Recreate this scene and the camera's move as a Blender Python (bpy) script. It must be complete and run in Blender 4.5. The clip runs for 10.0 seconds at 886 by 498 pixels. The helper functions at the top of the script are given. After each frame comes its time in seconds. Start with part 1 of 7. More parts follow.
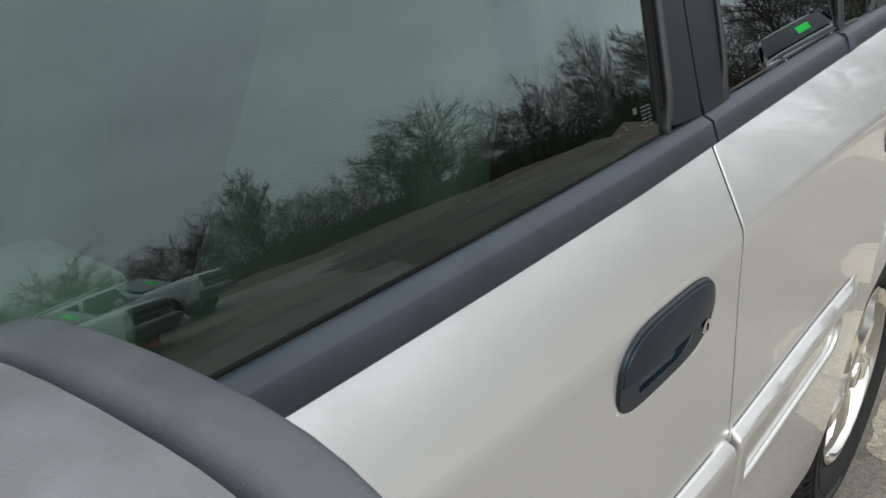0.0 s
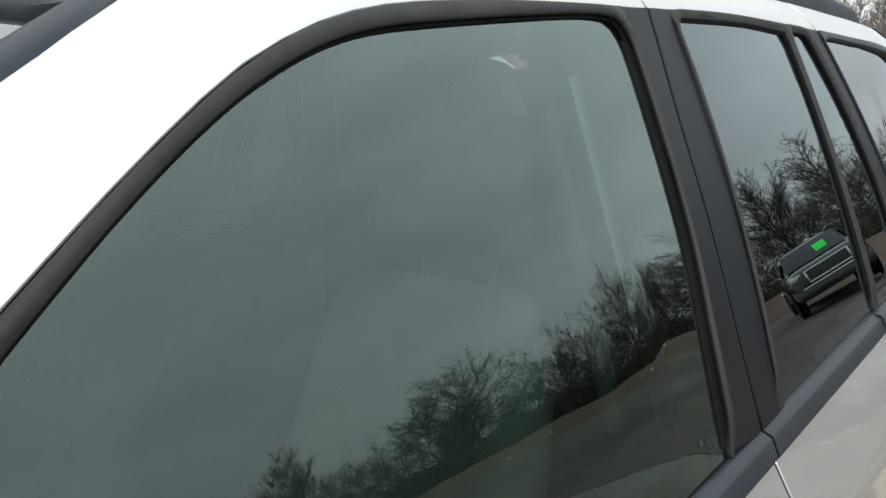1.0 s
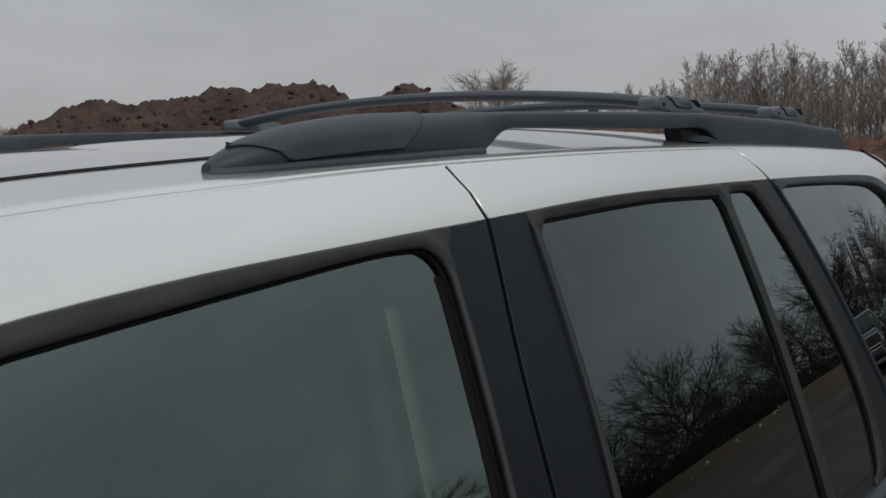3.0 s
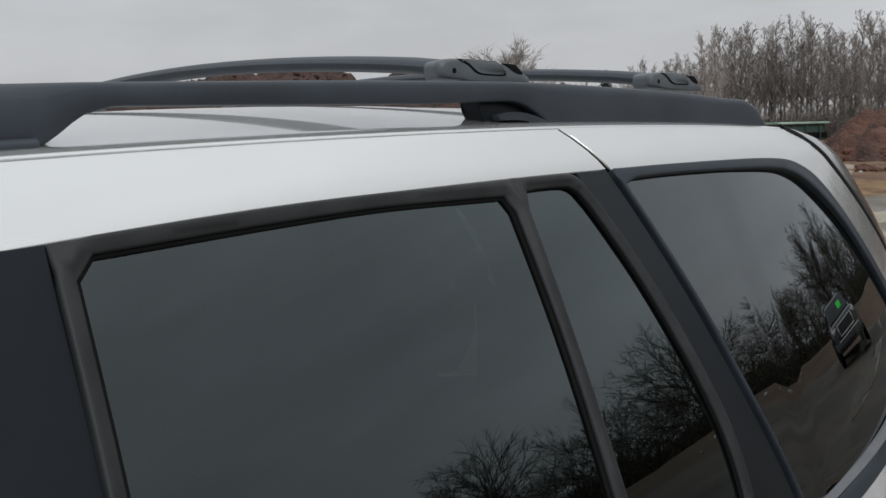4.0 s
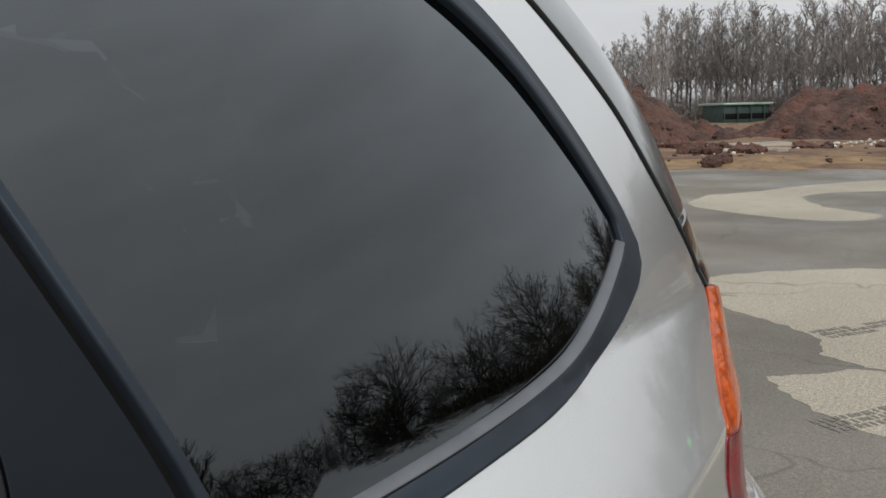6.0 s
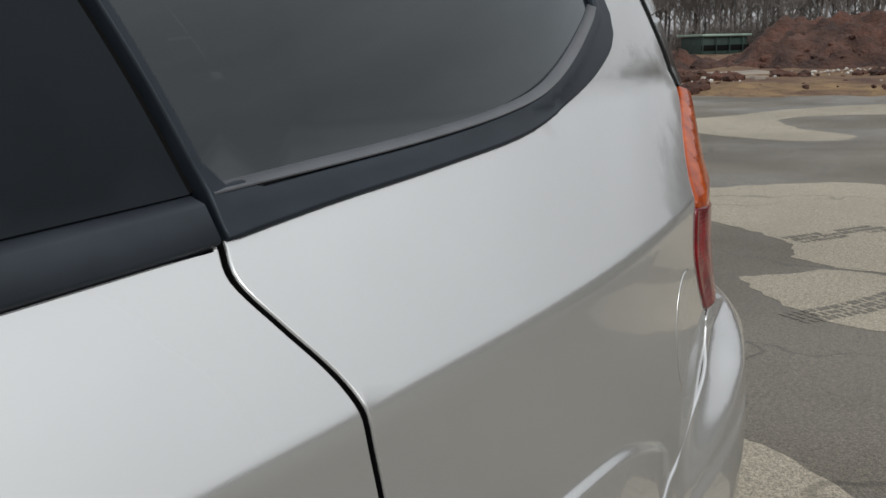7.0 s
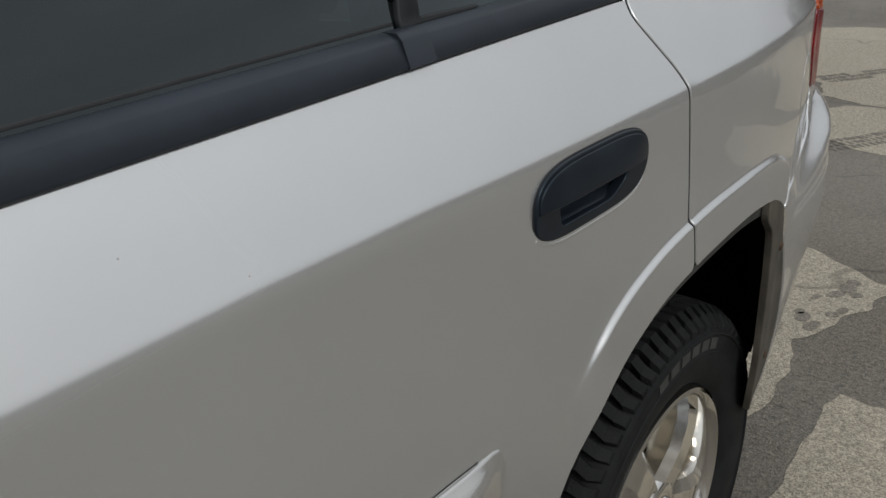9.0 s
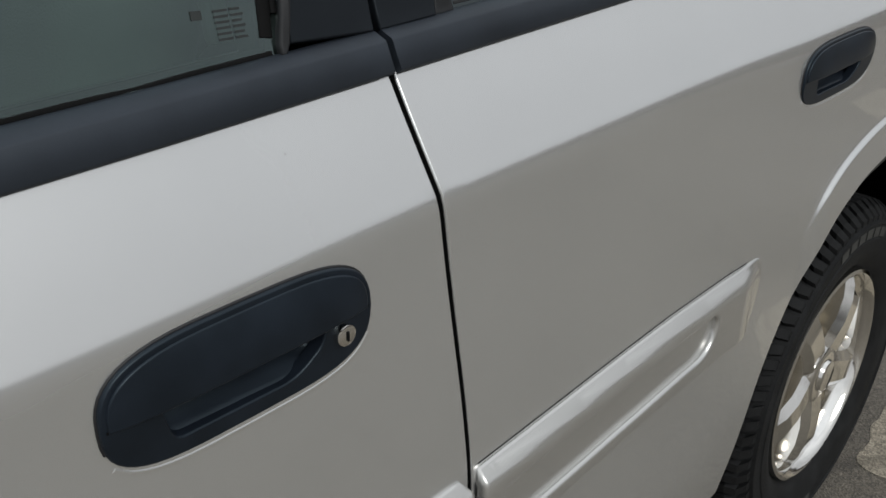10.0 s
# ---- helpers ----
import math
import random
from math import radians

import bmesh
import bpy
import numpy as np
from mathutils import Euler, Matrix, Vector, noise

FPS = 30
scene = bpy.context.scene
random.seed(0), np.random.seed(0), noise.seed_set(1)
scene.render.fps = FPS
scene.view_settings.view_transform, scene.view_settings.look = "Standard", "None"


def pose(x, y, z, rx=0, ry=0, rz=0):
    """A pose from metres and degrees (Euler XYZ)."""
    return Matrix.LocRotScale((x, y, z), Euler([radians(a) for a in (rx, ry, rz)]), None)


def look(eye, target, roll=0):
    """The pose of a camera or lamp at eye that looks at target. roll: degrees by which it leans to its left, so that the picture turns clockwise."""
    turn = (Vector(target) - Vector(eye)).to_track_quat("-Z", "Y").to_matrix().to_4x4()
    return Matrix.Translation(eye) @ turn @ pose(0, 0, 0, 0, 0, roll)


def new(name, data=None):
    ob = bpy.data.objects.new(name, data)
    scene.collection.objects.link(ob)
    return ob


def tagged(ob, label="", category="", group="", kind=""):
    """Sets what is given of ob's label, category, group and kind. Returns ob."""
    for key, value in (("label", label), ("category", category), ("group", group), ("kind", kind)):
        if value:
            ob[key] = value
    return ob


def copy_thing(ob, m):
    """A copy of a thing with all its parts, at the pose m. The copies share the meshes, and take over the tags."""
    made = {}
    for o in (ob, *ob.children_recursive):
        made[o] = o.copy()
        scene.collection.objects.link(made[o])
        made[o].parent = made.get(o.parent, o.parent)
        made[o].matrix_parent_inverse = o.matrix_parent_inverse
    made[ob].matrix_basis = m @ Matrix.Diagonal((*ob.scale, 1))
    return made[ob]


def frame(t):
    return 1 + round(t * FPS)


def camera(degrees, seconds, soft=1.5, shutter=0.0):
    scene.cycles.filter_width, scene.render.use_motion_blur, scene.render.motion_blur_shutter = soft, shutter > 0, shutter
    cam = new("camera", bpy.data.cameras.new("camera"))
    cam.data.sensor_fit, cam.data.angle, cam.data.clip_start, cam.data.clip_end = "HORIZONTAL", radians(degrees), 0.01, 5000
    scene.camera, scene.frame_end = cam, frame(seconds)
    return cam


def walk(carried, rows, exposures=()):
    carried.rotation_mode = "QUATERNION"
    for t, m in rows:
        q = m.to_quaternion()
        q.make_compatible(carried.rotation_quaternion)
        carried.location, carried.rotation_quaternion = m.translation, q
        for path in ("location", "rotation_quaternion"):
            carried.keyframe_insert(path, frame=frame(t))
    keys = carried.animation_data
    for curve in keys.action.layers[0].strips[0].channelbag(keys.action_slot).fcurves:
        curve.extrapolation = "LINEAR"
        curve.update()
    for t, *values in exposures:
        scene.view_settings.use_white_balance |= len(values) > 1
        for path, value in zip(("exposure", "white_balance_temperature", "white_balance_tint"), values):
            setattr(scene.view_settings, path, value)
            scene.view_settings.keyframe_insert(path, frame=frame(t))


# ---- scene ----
# x runs along the car towards its tail, y away from the near flank, z up
cam = camera(52.7, 10.0)
PATH = [
    (0, (-0.949, -0.303, 1.455), (0.525, 0.82, 0.704), 1.2),
    (0.5, (-0.947, -0.272, 1.533), (0.567, 0.895, 0.945), 1.3),
    (1, (-0.978, -0.253, 1.591), (0.568, 0.973, 1.264), 0.3),
    (1.5, (-0.946, -0.243, 1.67), (0.619, 0.986, 1.467), 0.2),
    (2, (-0.9, -0.235, 1.698), (0.65, 1.022, 1.562), -0.6),
    (2.5, (-0.829, -0.256, 1.747), (0.676, 1.05, 1.572), -0.8),
    (3, (-0.622, -0.289, 1.764), (0.867, 1.03, 1.557), -0.5),
    (3.2, (-0.507, -0.304, 1.766), (0.978, 1.017, 1.549), -0.5),
    (4.3, (-0.014, -0.304, 1.768), (1.431, 1.052, 1.5), -1.9),
    (4.5, (0.058, -0.3, 1.772), (1.495, 1.063, 1.494), -1.9),
    (5, (0.315, -0.3, 1.776), (1.789, 1.019, 1.481), -1.6),
    (5.2, (0.431, -0.315, 1.752), (1.908, 1.0, 1.453), -2.0),
    (6.3, (0.666, -0.342, 1.471), (2.205, 0.901, 1.18), -1.3),
    (6.5, (0.662, -0.345, 1.426), (2.209, 0.886, 1.129), -1.4),
    (7, (0.628, -0.364, 1.358), (2.159, 0.848, 0.923), -1.5),
    (7.5, (0.545, -0.392, 1.337), (2.051, 0.799, 0.778), -1.4),
    (8, (0.375, -0.418, 1.354), (1.864, 0.774, 0.75), -1.7),
    (8.5, (0.18, -0.441, 1.36), (1.643, 0.738, 0.673), -1.5),
    (9, (-0.009, -0.433, 1.371), (1.435, 0.724, 0.613), -0.4),
    (9.5, (-0.224, -0.457, 1.355), (1.212, 0.709, 0.595), 0.7),
    (10, (-0.467, -0.455, 1.364), (0.842, 0.801, 0.522), 0.5),
]
walk(cam, [(t, look(eye, aim, roll)) for t, eye, aim, roll in PATH],
     [(0, 0.96, 6250, 6), (0.5, 1.08, 6300, 5), (1.0, 0.78, 6300, 5), (1.5, 0.06, 6350, 9), (2.0, -0.27, 6350, 8), (2.5, -0.34, 6350, 8), (3.2, -0.22, 6300, 7), (4.3, 0.14, 6300, 7),
      (5.2, 0.12, 6300, 7), (6.3, 0.44, 6300, 7), (7.0, 0.05, 6300, 7), (7.5, -0.1, 6250, 6), (8.5, -0.12, 6250, 8), (9.3, -0.08, 6250, 7), (10.0, 0.06, 6250, 7)])

# ---- light: an overcast winter day ----
world = bpy.data.worlds.new("sky")
scene.world = world
world.use_nodes = True
wn, wl = world.node_tree.nodes, world.node_tree.links
wn.clear()
w_out = wn.new("ShaderNodeOutputWorld")
w_bg = wn.new("ShaderNodeBackground")
w_sky = wn.new("ShaderNodeTexSky")
w_sky.sky_type, w_sky.sun_disc = "NISHITA", False
w_sky.sun_elevation, w_sky.sun_rotation = radians(36), radians(200)
w_sky.dust_density, w_sky.air_density = 4.0, 1.0
w_dim = wn.new("ShaderNodeVectorMath"); w_dim.operation = "SCALE"; w_dim.inputs["Scale"].default_value = 0.05
w_co = wn.new("ShaderNodeTexCoord")
w_sep = wn.new("ShaderNodeSeparateXYZ")
w_ramp = wn.new("ShaderNodeValToRGB")
w_map = wn.new("ShaderNodeMapping"); w_map.inputs["Scale"].default_value = (1.0, 1.0, 3.2)
w_noise = wn.new("ShaderNodeTexNoise")
w_noise.inputs["Scale"].default_value, w_noise.inputs["Detail"].default_value, w_noise.inputs["Roughness"].default_value = 2.3, 5, 0.55
w_cloud = wn.new("ShaderNodeMapRange")
w_cloud.inputs[1].default_value, w_cloud.inputs[2].default_value = 0.3, 0.7
w_cloud.inputs[3].default_value, w_cloud.inputs[4].default_value = 0.84, 1.10
w_mul = wn.new("ShaderNodeVectorMath"); w_mul.operation = "SCALE"
w_add = wn.new("ShaderNodeMix"); w_add.data_type = "RGBA"; w_add.inputs[0].default_value = 0.93
# the cloud layer: pale at the horizon, brighter overhead
els = w_ramp.color_ramp.elements
els[0].position, els[0].color = 0.0, (0.47, 0.46, 0.47, 1)
els[1].position, els[1].color = 1.0, (1.04, 1.05, 1.08, 1)
e = els.new(0.10); e.color = (0.55, 0.54, 0.55, 1)
e = els.new(0.35); e.color = (0.60, 0.60, 0.615, 1)
e = els.new(0.65); e.color = (0.92, 0.92, 0.94, 1)
wl.new(w_co.outputs["Generated"], w_sep.inputs[0])
wl.new(w_sep.outputs["Z"], w_ramp.inputs[0])
wl.new(w_co.outputs["Generated"], w_map.inputs[0])
wl.new(w_map.outputs[0], w_noise.inputs["Vector"])
wl.new(w_noise.outputs[0], w_cloud.inputs[0])
wl.new(w_ramp.outputs[0], w_mul.inputs[0])
wl.new(w_cloud.outputs[0], w_mul.inputs["Scale"])
wl.new(w_sky.outputs[0], w_dim.inputs[0])
wl.new(w_dim.outputs[0], w_add.inputs[6])
wl.new(w_mul.outputs[0], w_add.inputs[7])
wl.new(w_add.outputs[2], w_bg.inputs[0])
wl.new(w_bg.outputs[0], w_out.inputs[0])
w_bg.inputs[1].default_value = 1.0

sun_data = bpy.data.lights.new("sun", "SUN")
sun_data.energy, sun_data.angle, sun_data.color = 1.2, radians(25), (1.0, 0.97, 0.93)
sun = new("sun", sun_data)
sun.matrix_world = look((-5, -14, 11), (0, 0, 0))


# ---- materials ----
def material(name, colour, rough=0.5, metal=0.0, spread=0.0, scale=8.0, fine=0.0, fine_scale=250.0, rough_spread=0.0,
             coat=0.0, spec=0.5, sheen=None, second=None, stretch=None, bump_dist=0.002, per_object=0.0):
    """A node material: base colour varied at a large and a small scale, bump from fine grain."""
    m = bpy.data.materials.new(name)
    m.use_nodes = True
    nt = m.node_tree
    n, l = nt.nodes, nt.links
    b = n["Principled BSDF"]
    b.inputs["Base Color"].default_value = (*colour, 1)
    b.inputs["Roughness"].default_value, b.inputs["Metallic"].default_value = rough, metal
    b.inputs["Specular IOR Level"].default_value = spec
    if sheen:
        b.inputs["Specular Tint"].default_value = (*sheen, 1)
    b.inputs["Coat Weight"].default_value, b.inputs["Coat Roughness"].default_value = coat, 0.03
    co = n.new("ShaderNodeTexCoord")
    vec = co.outputs["Object"]
    if stretch:
        mp = n.new("ShaderNodeMapping"); mp.inputs["Scale"].default_value = stretch
        l.new(vec, mp.inputs[0]); vec = mp.outputs[0]
    if spread or second or rough_spread:
        t1 = n.new("ShaderNodeTexNoise")
        t1.inputs["Scale"].default_value, t1.inputs["Detail"].default_value, t1.inputs["Roughness"].default_value = scale, 6, 0.6
        l.new(vec, t1.inputs["Vector"])
    if spread or second:
        mix = n.new("ShaderNodeMix"); mix.data_type = "RGBA"
        lo = second or tuple(c * (1 - spread) for c in colour)
        hi = colour if second else tuple(min(1, c * (1 + spread)) for c in colour)
        mix.inputs[6].default_value, mix.inputs[7].default_value = (*lo, 1), (*hi, 1)
        mr = n.new("ShaderNodeMapRange"); mr.inputs[1].default_value, mr.inputs[2].default_value = 0.35, 0.65
        l.new(t1.outputs[0], mr.inputs[0]); l.new(mr.outputs[0], mix.inputs[0])
        col = mix.outputs[2]
        if per_object:
            oi = n.new("ShaderNodeObjectInfo")
            hs = n.new("ShaderNodeHueSaturation")
            vr = n.new("ShaderNodeMapRange"); vr.inputs[3].default_value, vr.inputs[4].default_value = 1 - per_object, 1 + per_object
            l.new(oi.outputs["Random"], vr.inputs[0]); l.new(vr.outputs[0], hs.inputs["Value"]); l.new(col, hs.inputs["Color"])
            col = hs.outputs[0]
        l.new(col, b.inputs["Base Color"])
    if rough_spread:
        rr = n.new("ShaderNodeMapRange")
        rr.inputs[3].default_value, rr.inputs[4].default_value = max(0, rough - rough_spread), rough + rough_spread
        l.new(t1.outputs[0], rr.inputs[0]); l.new(rr.outputs[0], b.inputs["Roughness"])
    if fine:
        t2 = n.new("ShaderNodeTexNoise")
        t2.inputs["Scale"].default_value, t2.inputs["Detail"].default_value = fine_scale, 3
        l.new(vec, t2.inputs["Vector"])
        bp = n.new("ShaderNodeBump"); bp.inputs["Strength"].default_value, bp.inputs["Distance"].default_value = fine, bump_dist
        l.new(t2.outputs[0], bp.inputs["Height"]); l.new(bp.outputs[0], b.inputs["Normal"])
    return m


def glass(name, tint, rough=0.0, ior=1.5, film=(1.0, 1.0, 1.0)):
    """Tinted pane: mirror gloss by Fresnel over a clear tinted sheet."""
    m = bpy.data.materials.new(name)
    m.use_nodes = True
    n, l = m.node_tree.nodes, m.node_tree.links
    n.clear()
    out, mix = n.new("ShaderNodeOutputMaterial"), n.new("ShaderNodeMixShader")
    clear, gloss, fr = n.new("ShaderNodeBsdfTransparent"), n.new("ShaderNodeBsdfGlossy"), n.new("ShaderNodeFresnel")
    clear.inputs[0].default_value = (*tint, 1)
    gloss.inputs["Roughness"].default_value = rough
    gloss.inputs["Color"].default_value = (*film, 1)
    fr.inputs[0].default_value = ior
    # both faces of the pane reflect: 2F / (1 + F)
    one, two, both = n.new("ShaderNodeMath"), n.new("ShaderNodeMath"), n.new("ShaderNodeMath")
    one.operation, two.operation, both.operation = "ADD", "MULTIPLY", "DIVIDE"
    one.inputs[1].default_value, two.inputs[1].default_value = 1.0, 2.0
    l.new(fr.outputs[0], one.inputs[0]); l.new(fr.outputs[0], two.inputs[0])
    l.new(two.outputs[0], both.inputs[0]); l.new(one.outputs[0], both.inputs[1])
    l.new(both.outputs[0], mix.inputs[0]); l.new(clear.outputs[0], mix.inputs[1]); l.new(gloss.outputs[0], mix.inputs[2])
    l.new(mix.outputs[0], out.inputs[0])
    return m


def silver(name, colour=(0.655, 0.655, 0.645)):
    m = material(name, colour, 0.27, 0.72, spread=0.025, scale=2.2, fine=0.03, fine_scale=1400, coat=1.0, bump_dist=0.0003)
    # fine specks of road dirt
    n, l = m.node_tree.nodes, m.node_tree.links
    b = n["Principled BSDF"]
    src = b.inputs["Base Color"].links[0].from_socket
    co = n.new("ShaderNodeTexCoord")
    cell, big = n.new("ShaderNodeTexVoronoi"), n.new("ShaderNodeTexNoise")
    cell.inputs["Scale"].default_value, big.inputs["Scale"].default_value = 75, 5
    l.new(co.outputs["Object"], cell.inputs["Vector"]); l.new(co.outputs["Object"], big.inputs["Vector"])
    sep = n.new("ShaderNodeSeparateColor"); l.new(cell.outputs["Color"], sep.inputs[0])
    size, dot, rare, fac = (n.new("ShaderNodeMapRange"), n.new("ShaderNodeMath"), n.new("ShaderNodeMath"), n.new("ShaderNodeMath"))
    size.inputs[1].default_value, size.inputs[2].default_value, size.inputs[3].default_value, size.inputs[4].default_value = 0.70, 1.0, 0.0, 0.075
    l.new(sep.outputs[0], size.inputs[0])
    dot.operation, rare.operation, fac.operation = "LESS_THAN", "GREATER_THAN", "MULTIPLY"
    l.new(cell.outputs["Distance"], dot.inputs[0]); l.new(size.outputs[0], dot.inputs[1])
    rare.inputs[1].default_value = 0.56
    l.new(big.outputs[0], rare.inputs[0])
    l.new(dot.outputs[0], fac.inputs[0]); l.new(rare.outputs[0], fac.inputs[1])
    half = n.new("ShaderNodeMath"); half.operation = "MULTIPLY"; half.inputs[1].default_value = 0.45
    l.new(fac.outputs[0], half.inputs[0])
    mix = n.new("ShaderNodeMix"); mix.data_type = "RGBA"
    mix.inputs[7].default_value = (0.22, 0.19, 0.155, 1)
    l.new(half.outputs[0], mix.inputs[0]); l.new(src, mix.inputs[6]); l.new(mix.outputs[2], b.inputs["Base Color"])
    return m


PAINT = silver("silver_paint")
MOULDING = silver("moulding_paint", (0.56, 0.552, 0.53))
TRIM = material("black_trim", (0.0185, 0.0230, 0.0300), 0.43, 0, spread=0.18, scale=14, fine=0.12, fine_scale=900, rough_spread=0.08, bump_dist=0.0006, spec=0.32, sheen=(0.78, 0.90, 1.0))
HANDLE = material("handle_plastic", (0.009, 0.012, 0.018), 0.38, 0, spread=0.2, scale=25, fine=0.15, fine_scale=800, rough_spread=0.08, bump_dist=0.0005, spec=0.36, sheen=(0.74, 0.92, 1.0))
PILLAR = material("pillar_black", (0.0075, 0.0088, 0.0110), 0.42, 0, spread=0.15, scale=9, fine=0.05, fine_scale=700, rough_spread=0.06, spec=0.21, sheen=(0.80, 0.91, 1.0), bump_dist=0.0005)
WORN = material("worn_rubber", (0.0185, 0.0192, 0.0208), 0.56, 0, spread=0.28, scale=16, fine=0.12, fine_scale=700, rough_spread=0.1, bump_dist=0.0005, spec=0.33)
# trim lip with the sky sheen of its bevel painted as lighter grey
LIP_SHEEN = material("sheen_lip", (0.085, 0.087, 0.094), 0.34, 0, spread=0.15, scale=20, fine=0.1, fine_scale=800, bump_dist=0.0004)
BELT = material("belt_plastic", (0.0205, 0.0245, 0.0315), 0.45, 0, spread=0.18, scale=14, fine=0.12, fine_scale=900, rough_spread=0.08, bump_dist=0.0006, spec=0.40, sheen=(0.84, 0.92, 1.0))
RACK = material("rack_plastic", (0.036, 0.041, 0.050), 0.50, 0, spread=0.16, scale=10, fine=0.25, fine_scale=700, rough_spread=0.1, bump_dist=0.0008, spec=0.4, sheen=(0.82, 0.92, 1.0))
CAP = material("cap_plastic", (0.100, 0.112, 0.124), 0.45, 0, spread=0.14, scale=18, fine=0.2, fine_scale=700, rough_spread=0.1, bump_dist=0.0006, spec=0.4)
RUBBER = material("rubber_seal", (0.012, 0.012, 0.013), 0.55, 0, spread=0.2, scale=30, fine=0.2, fine_scale=500)
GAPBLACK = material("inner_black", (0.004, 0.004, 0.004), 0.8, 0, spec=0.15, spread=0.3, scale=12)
GLASS_F = glass("tinted_green_glass", (0.48, 0.66, 0.58), ior=1.67, film=(0.82, 1.0, 0.98))
GLASS_R = glass("privacy_glass", (0.030, 0.034, 0.036), ior=1.52, film=(0.91, 0.97, 1.0))
GLASS_D = glass("privacy_door_glass", (0.026, 0.036, 0.038), ior=1.50, film=(0.85, 0.98, 1.0))
GLASS_W = glass("clear_windscreen", (0.62, 0.70, 0.66))
TYRE = material("tyre_rubber", (0.0115, 0.0118, 0.0122), 0.72, 0, spec=0.20, spread=0.35, scale=18, fine=0.5, fine_scale=300, rough_spread=0.12)
TYRE_TXT = material("tyre_print", (0.034, 0.034, 0.031), 0.8, 0, spread=0.3, scale=60)
CHROME = material("polished_alloy", (0.80, 0.78, 0.74), 0.10, 1.0, spread=0.06, scale=12, rough_spread=0.06)
ALLOY = material("silver_alloy", (0.52, 0.50, 0.47), 0.32, 0.8, spread=0.10, scale=20, rough_spread=0.1)
LINER_LIP = material("liner_lip", (0.045, 0.044, 0.040), 0.7, 0, spread=0.25, scale=20, fine=0.2, fine_scale=300, spec=0.25)
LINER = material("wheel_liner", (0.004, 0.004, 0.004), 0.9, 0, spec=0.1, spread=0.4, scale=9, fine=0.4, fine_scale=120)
FLAP = material("arch_edge", (0.062, 0.054, 0.041), 0.85, 0, spread=0.35, scale=14, fine=0.4, fine_scale=150)
RUST = material("rusty_screw", (0.06, 0.035, 0.02), 0.8, 0, spread=0.3, scale=200)
CLOTH = material("seat_cloth", (0.080, 0.079, 0.075), 0.9, 0, spread=0.1, scale=20, fine=0.4, fine_scale=400)
INNER = material("cabin_plastic", (0.20, 0.197, 0.186), 0.7, 0, spread=0.1, scale=14, fine=0.2, fine_scale=300)
SILL = material("sill_plastic", (0.040, 0.042, 0.040), 0.6, 0, spread=0.12, scale=14, fine=0.2, fine_scale=300)
TRIM_PALE = material("pillar_plastic", (0.12, 0.118, 0.108), 0.7, 0, spread=0.1, scale=14)
HEADLINE = material("headliner", (0.45, 0.44, 0.41), 0.95, 0, spread=0.06, scale=10)
WEBBING = material("belt_webbing", (0.30, 0.29, 0.235), 0.8, 0, spread=0.06, scale=60, fine=0.3, fine_scale=900)
PRINT = material("glass_print", (0.020, 0.024, 0.023), 0.7, 0, spread=0.05, scale=50)


def lens(name, colour, deep):
    m = material(name, colour, 0.18, 0, second=deep, scale=30, coat=0.15, spec=0.3, fine=0.5, fine_scale=1.0)
    n, l = m.node_tree.nodes, m.node_tree.links
    # moulded optic ribs under the smooth surface
    w = n.new("ShaderNodeTexWave"); w.bands_direction = "Z"
    w.inputs["Scale"].default_value, w.inputs["Distortion"].default_value = 55, 0.4
    co = n.new("ShaderNodeTexCoord"); l.new(co.outputs["Object"], w.inputs["Vector"])
    bp = [k for k in n if k.bl_idname == "ShaderNodeBump"][0]
    l.new(w.outputs["Fac"], bp.inputs["Height"])
    bp.inputs["Strength"].default_value, bp.inputs["Distance"].default_value = 0.10, 0.0008
    return m


AMBER = lens("amber_lens", (0.52, 0.088, 0.005), (0.28, 0.036, 0.003))
REDLENS = lens("red_lens", (0.24, 0.010, 0.014), (0.11, 0.005, 0.009))
SMOKE = material("smoked_lens", (0.012, 0.013, 0.013), 0.10, 0, spread=0.2, scale=20, spec=0.5, coat=0.5)

# far bark and twigs: distance haze is put into their pale base colours
BARK_HAZY = material("bark", (0.215, 0.193, 0.177), 0.95, 0, spread=0.25, scale=1.5, per_object=0.25)
TWIG_HAZY = material("twigs", (0.245, 0.219, 0.201), 0.95, 0, spread=0.2, scale=0.8, per_object=0.25)
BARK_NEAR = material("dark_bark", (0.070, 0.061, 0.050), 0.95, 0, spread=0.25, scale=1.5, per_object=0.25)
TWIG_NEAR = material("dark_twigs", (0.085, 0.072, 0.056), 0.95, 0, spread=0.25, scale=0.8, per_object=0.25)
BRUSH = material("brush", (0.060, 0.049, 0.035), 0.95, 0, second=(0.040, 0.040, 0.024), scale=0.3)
# undergrowth of the far wood, its tone raised to stand for haze
BRUSH_HAZY = material("hazy_brush", (0.29, 0.255, 0.225), 0.95, 0, second=(0.20, 0.175, 0.155), scale=0.2)
PINE = material("pine_needles", (0.030, 0.045, 0.030), 0.95, 0, spread=0.3, scale=1.2)
# the red soil again, its base colour darkened for the mound's shaded part
SOIL_SHADED = material("shaded_red_soil", (0.078, 0.040, 0.030), 0.95, 0, second=(0.030, 0.018, 0.014), scale=0.75, fine=1.0, fine_scale=5.0, bump_dist=0.25)
SOIL = material("red_soil", (0.122, 0.053, 0.034), 0.95, 0, second=(0.043, 0.022, 0.016), scale=0.75, fine=1.0, fine_scale=5.0, bump_dist=0.25)
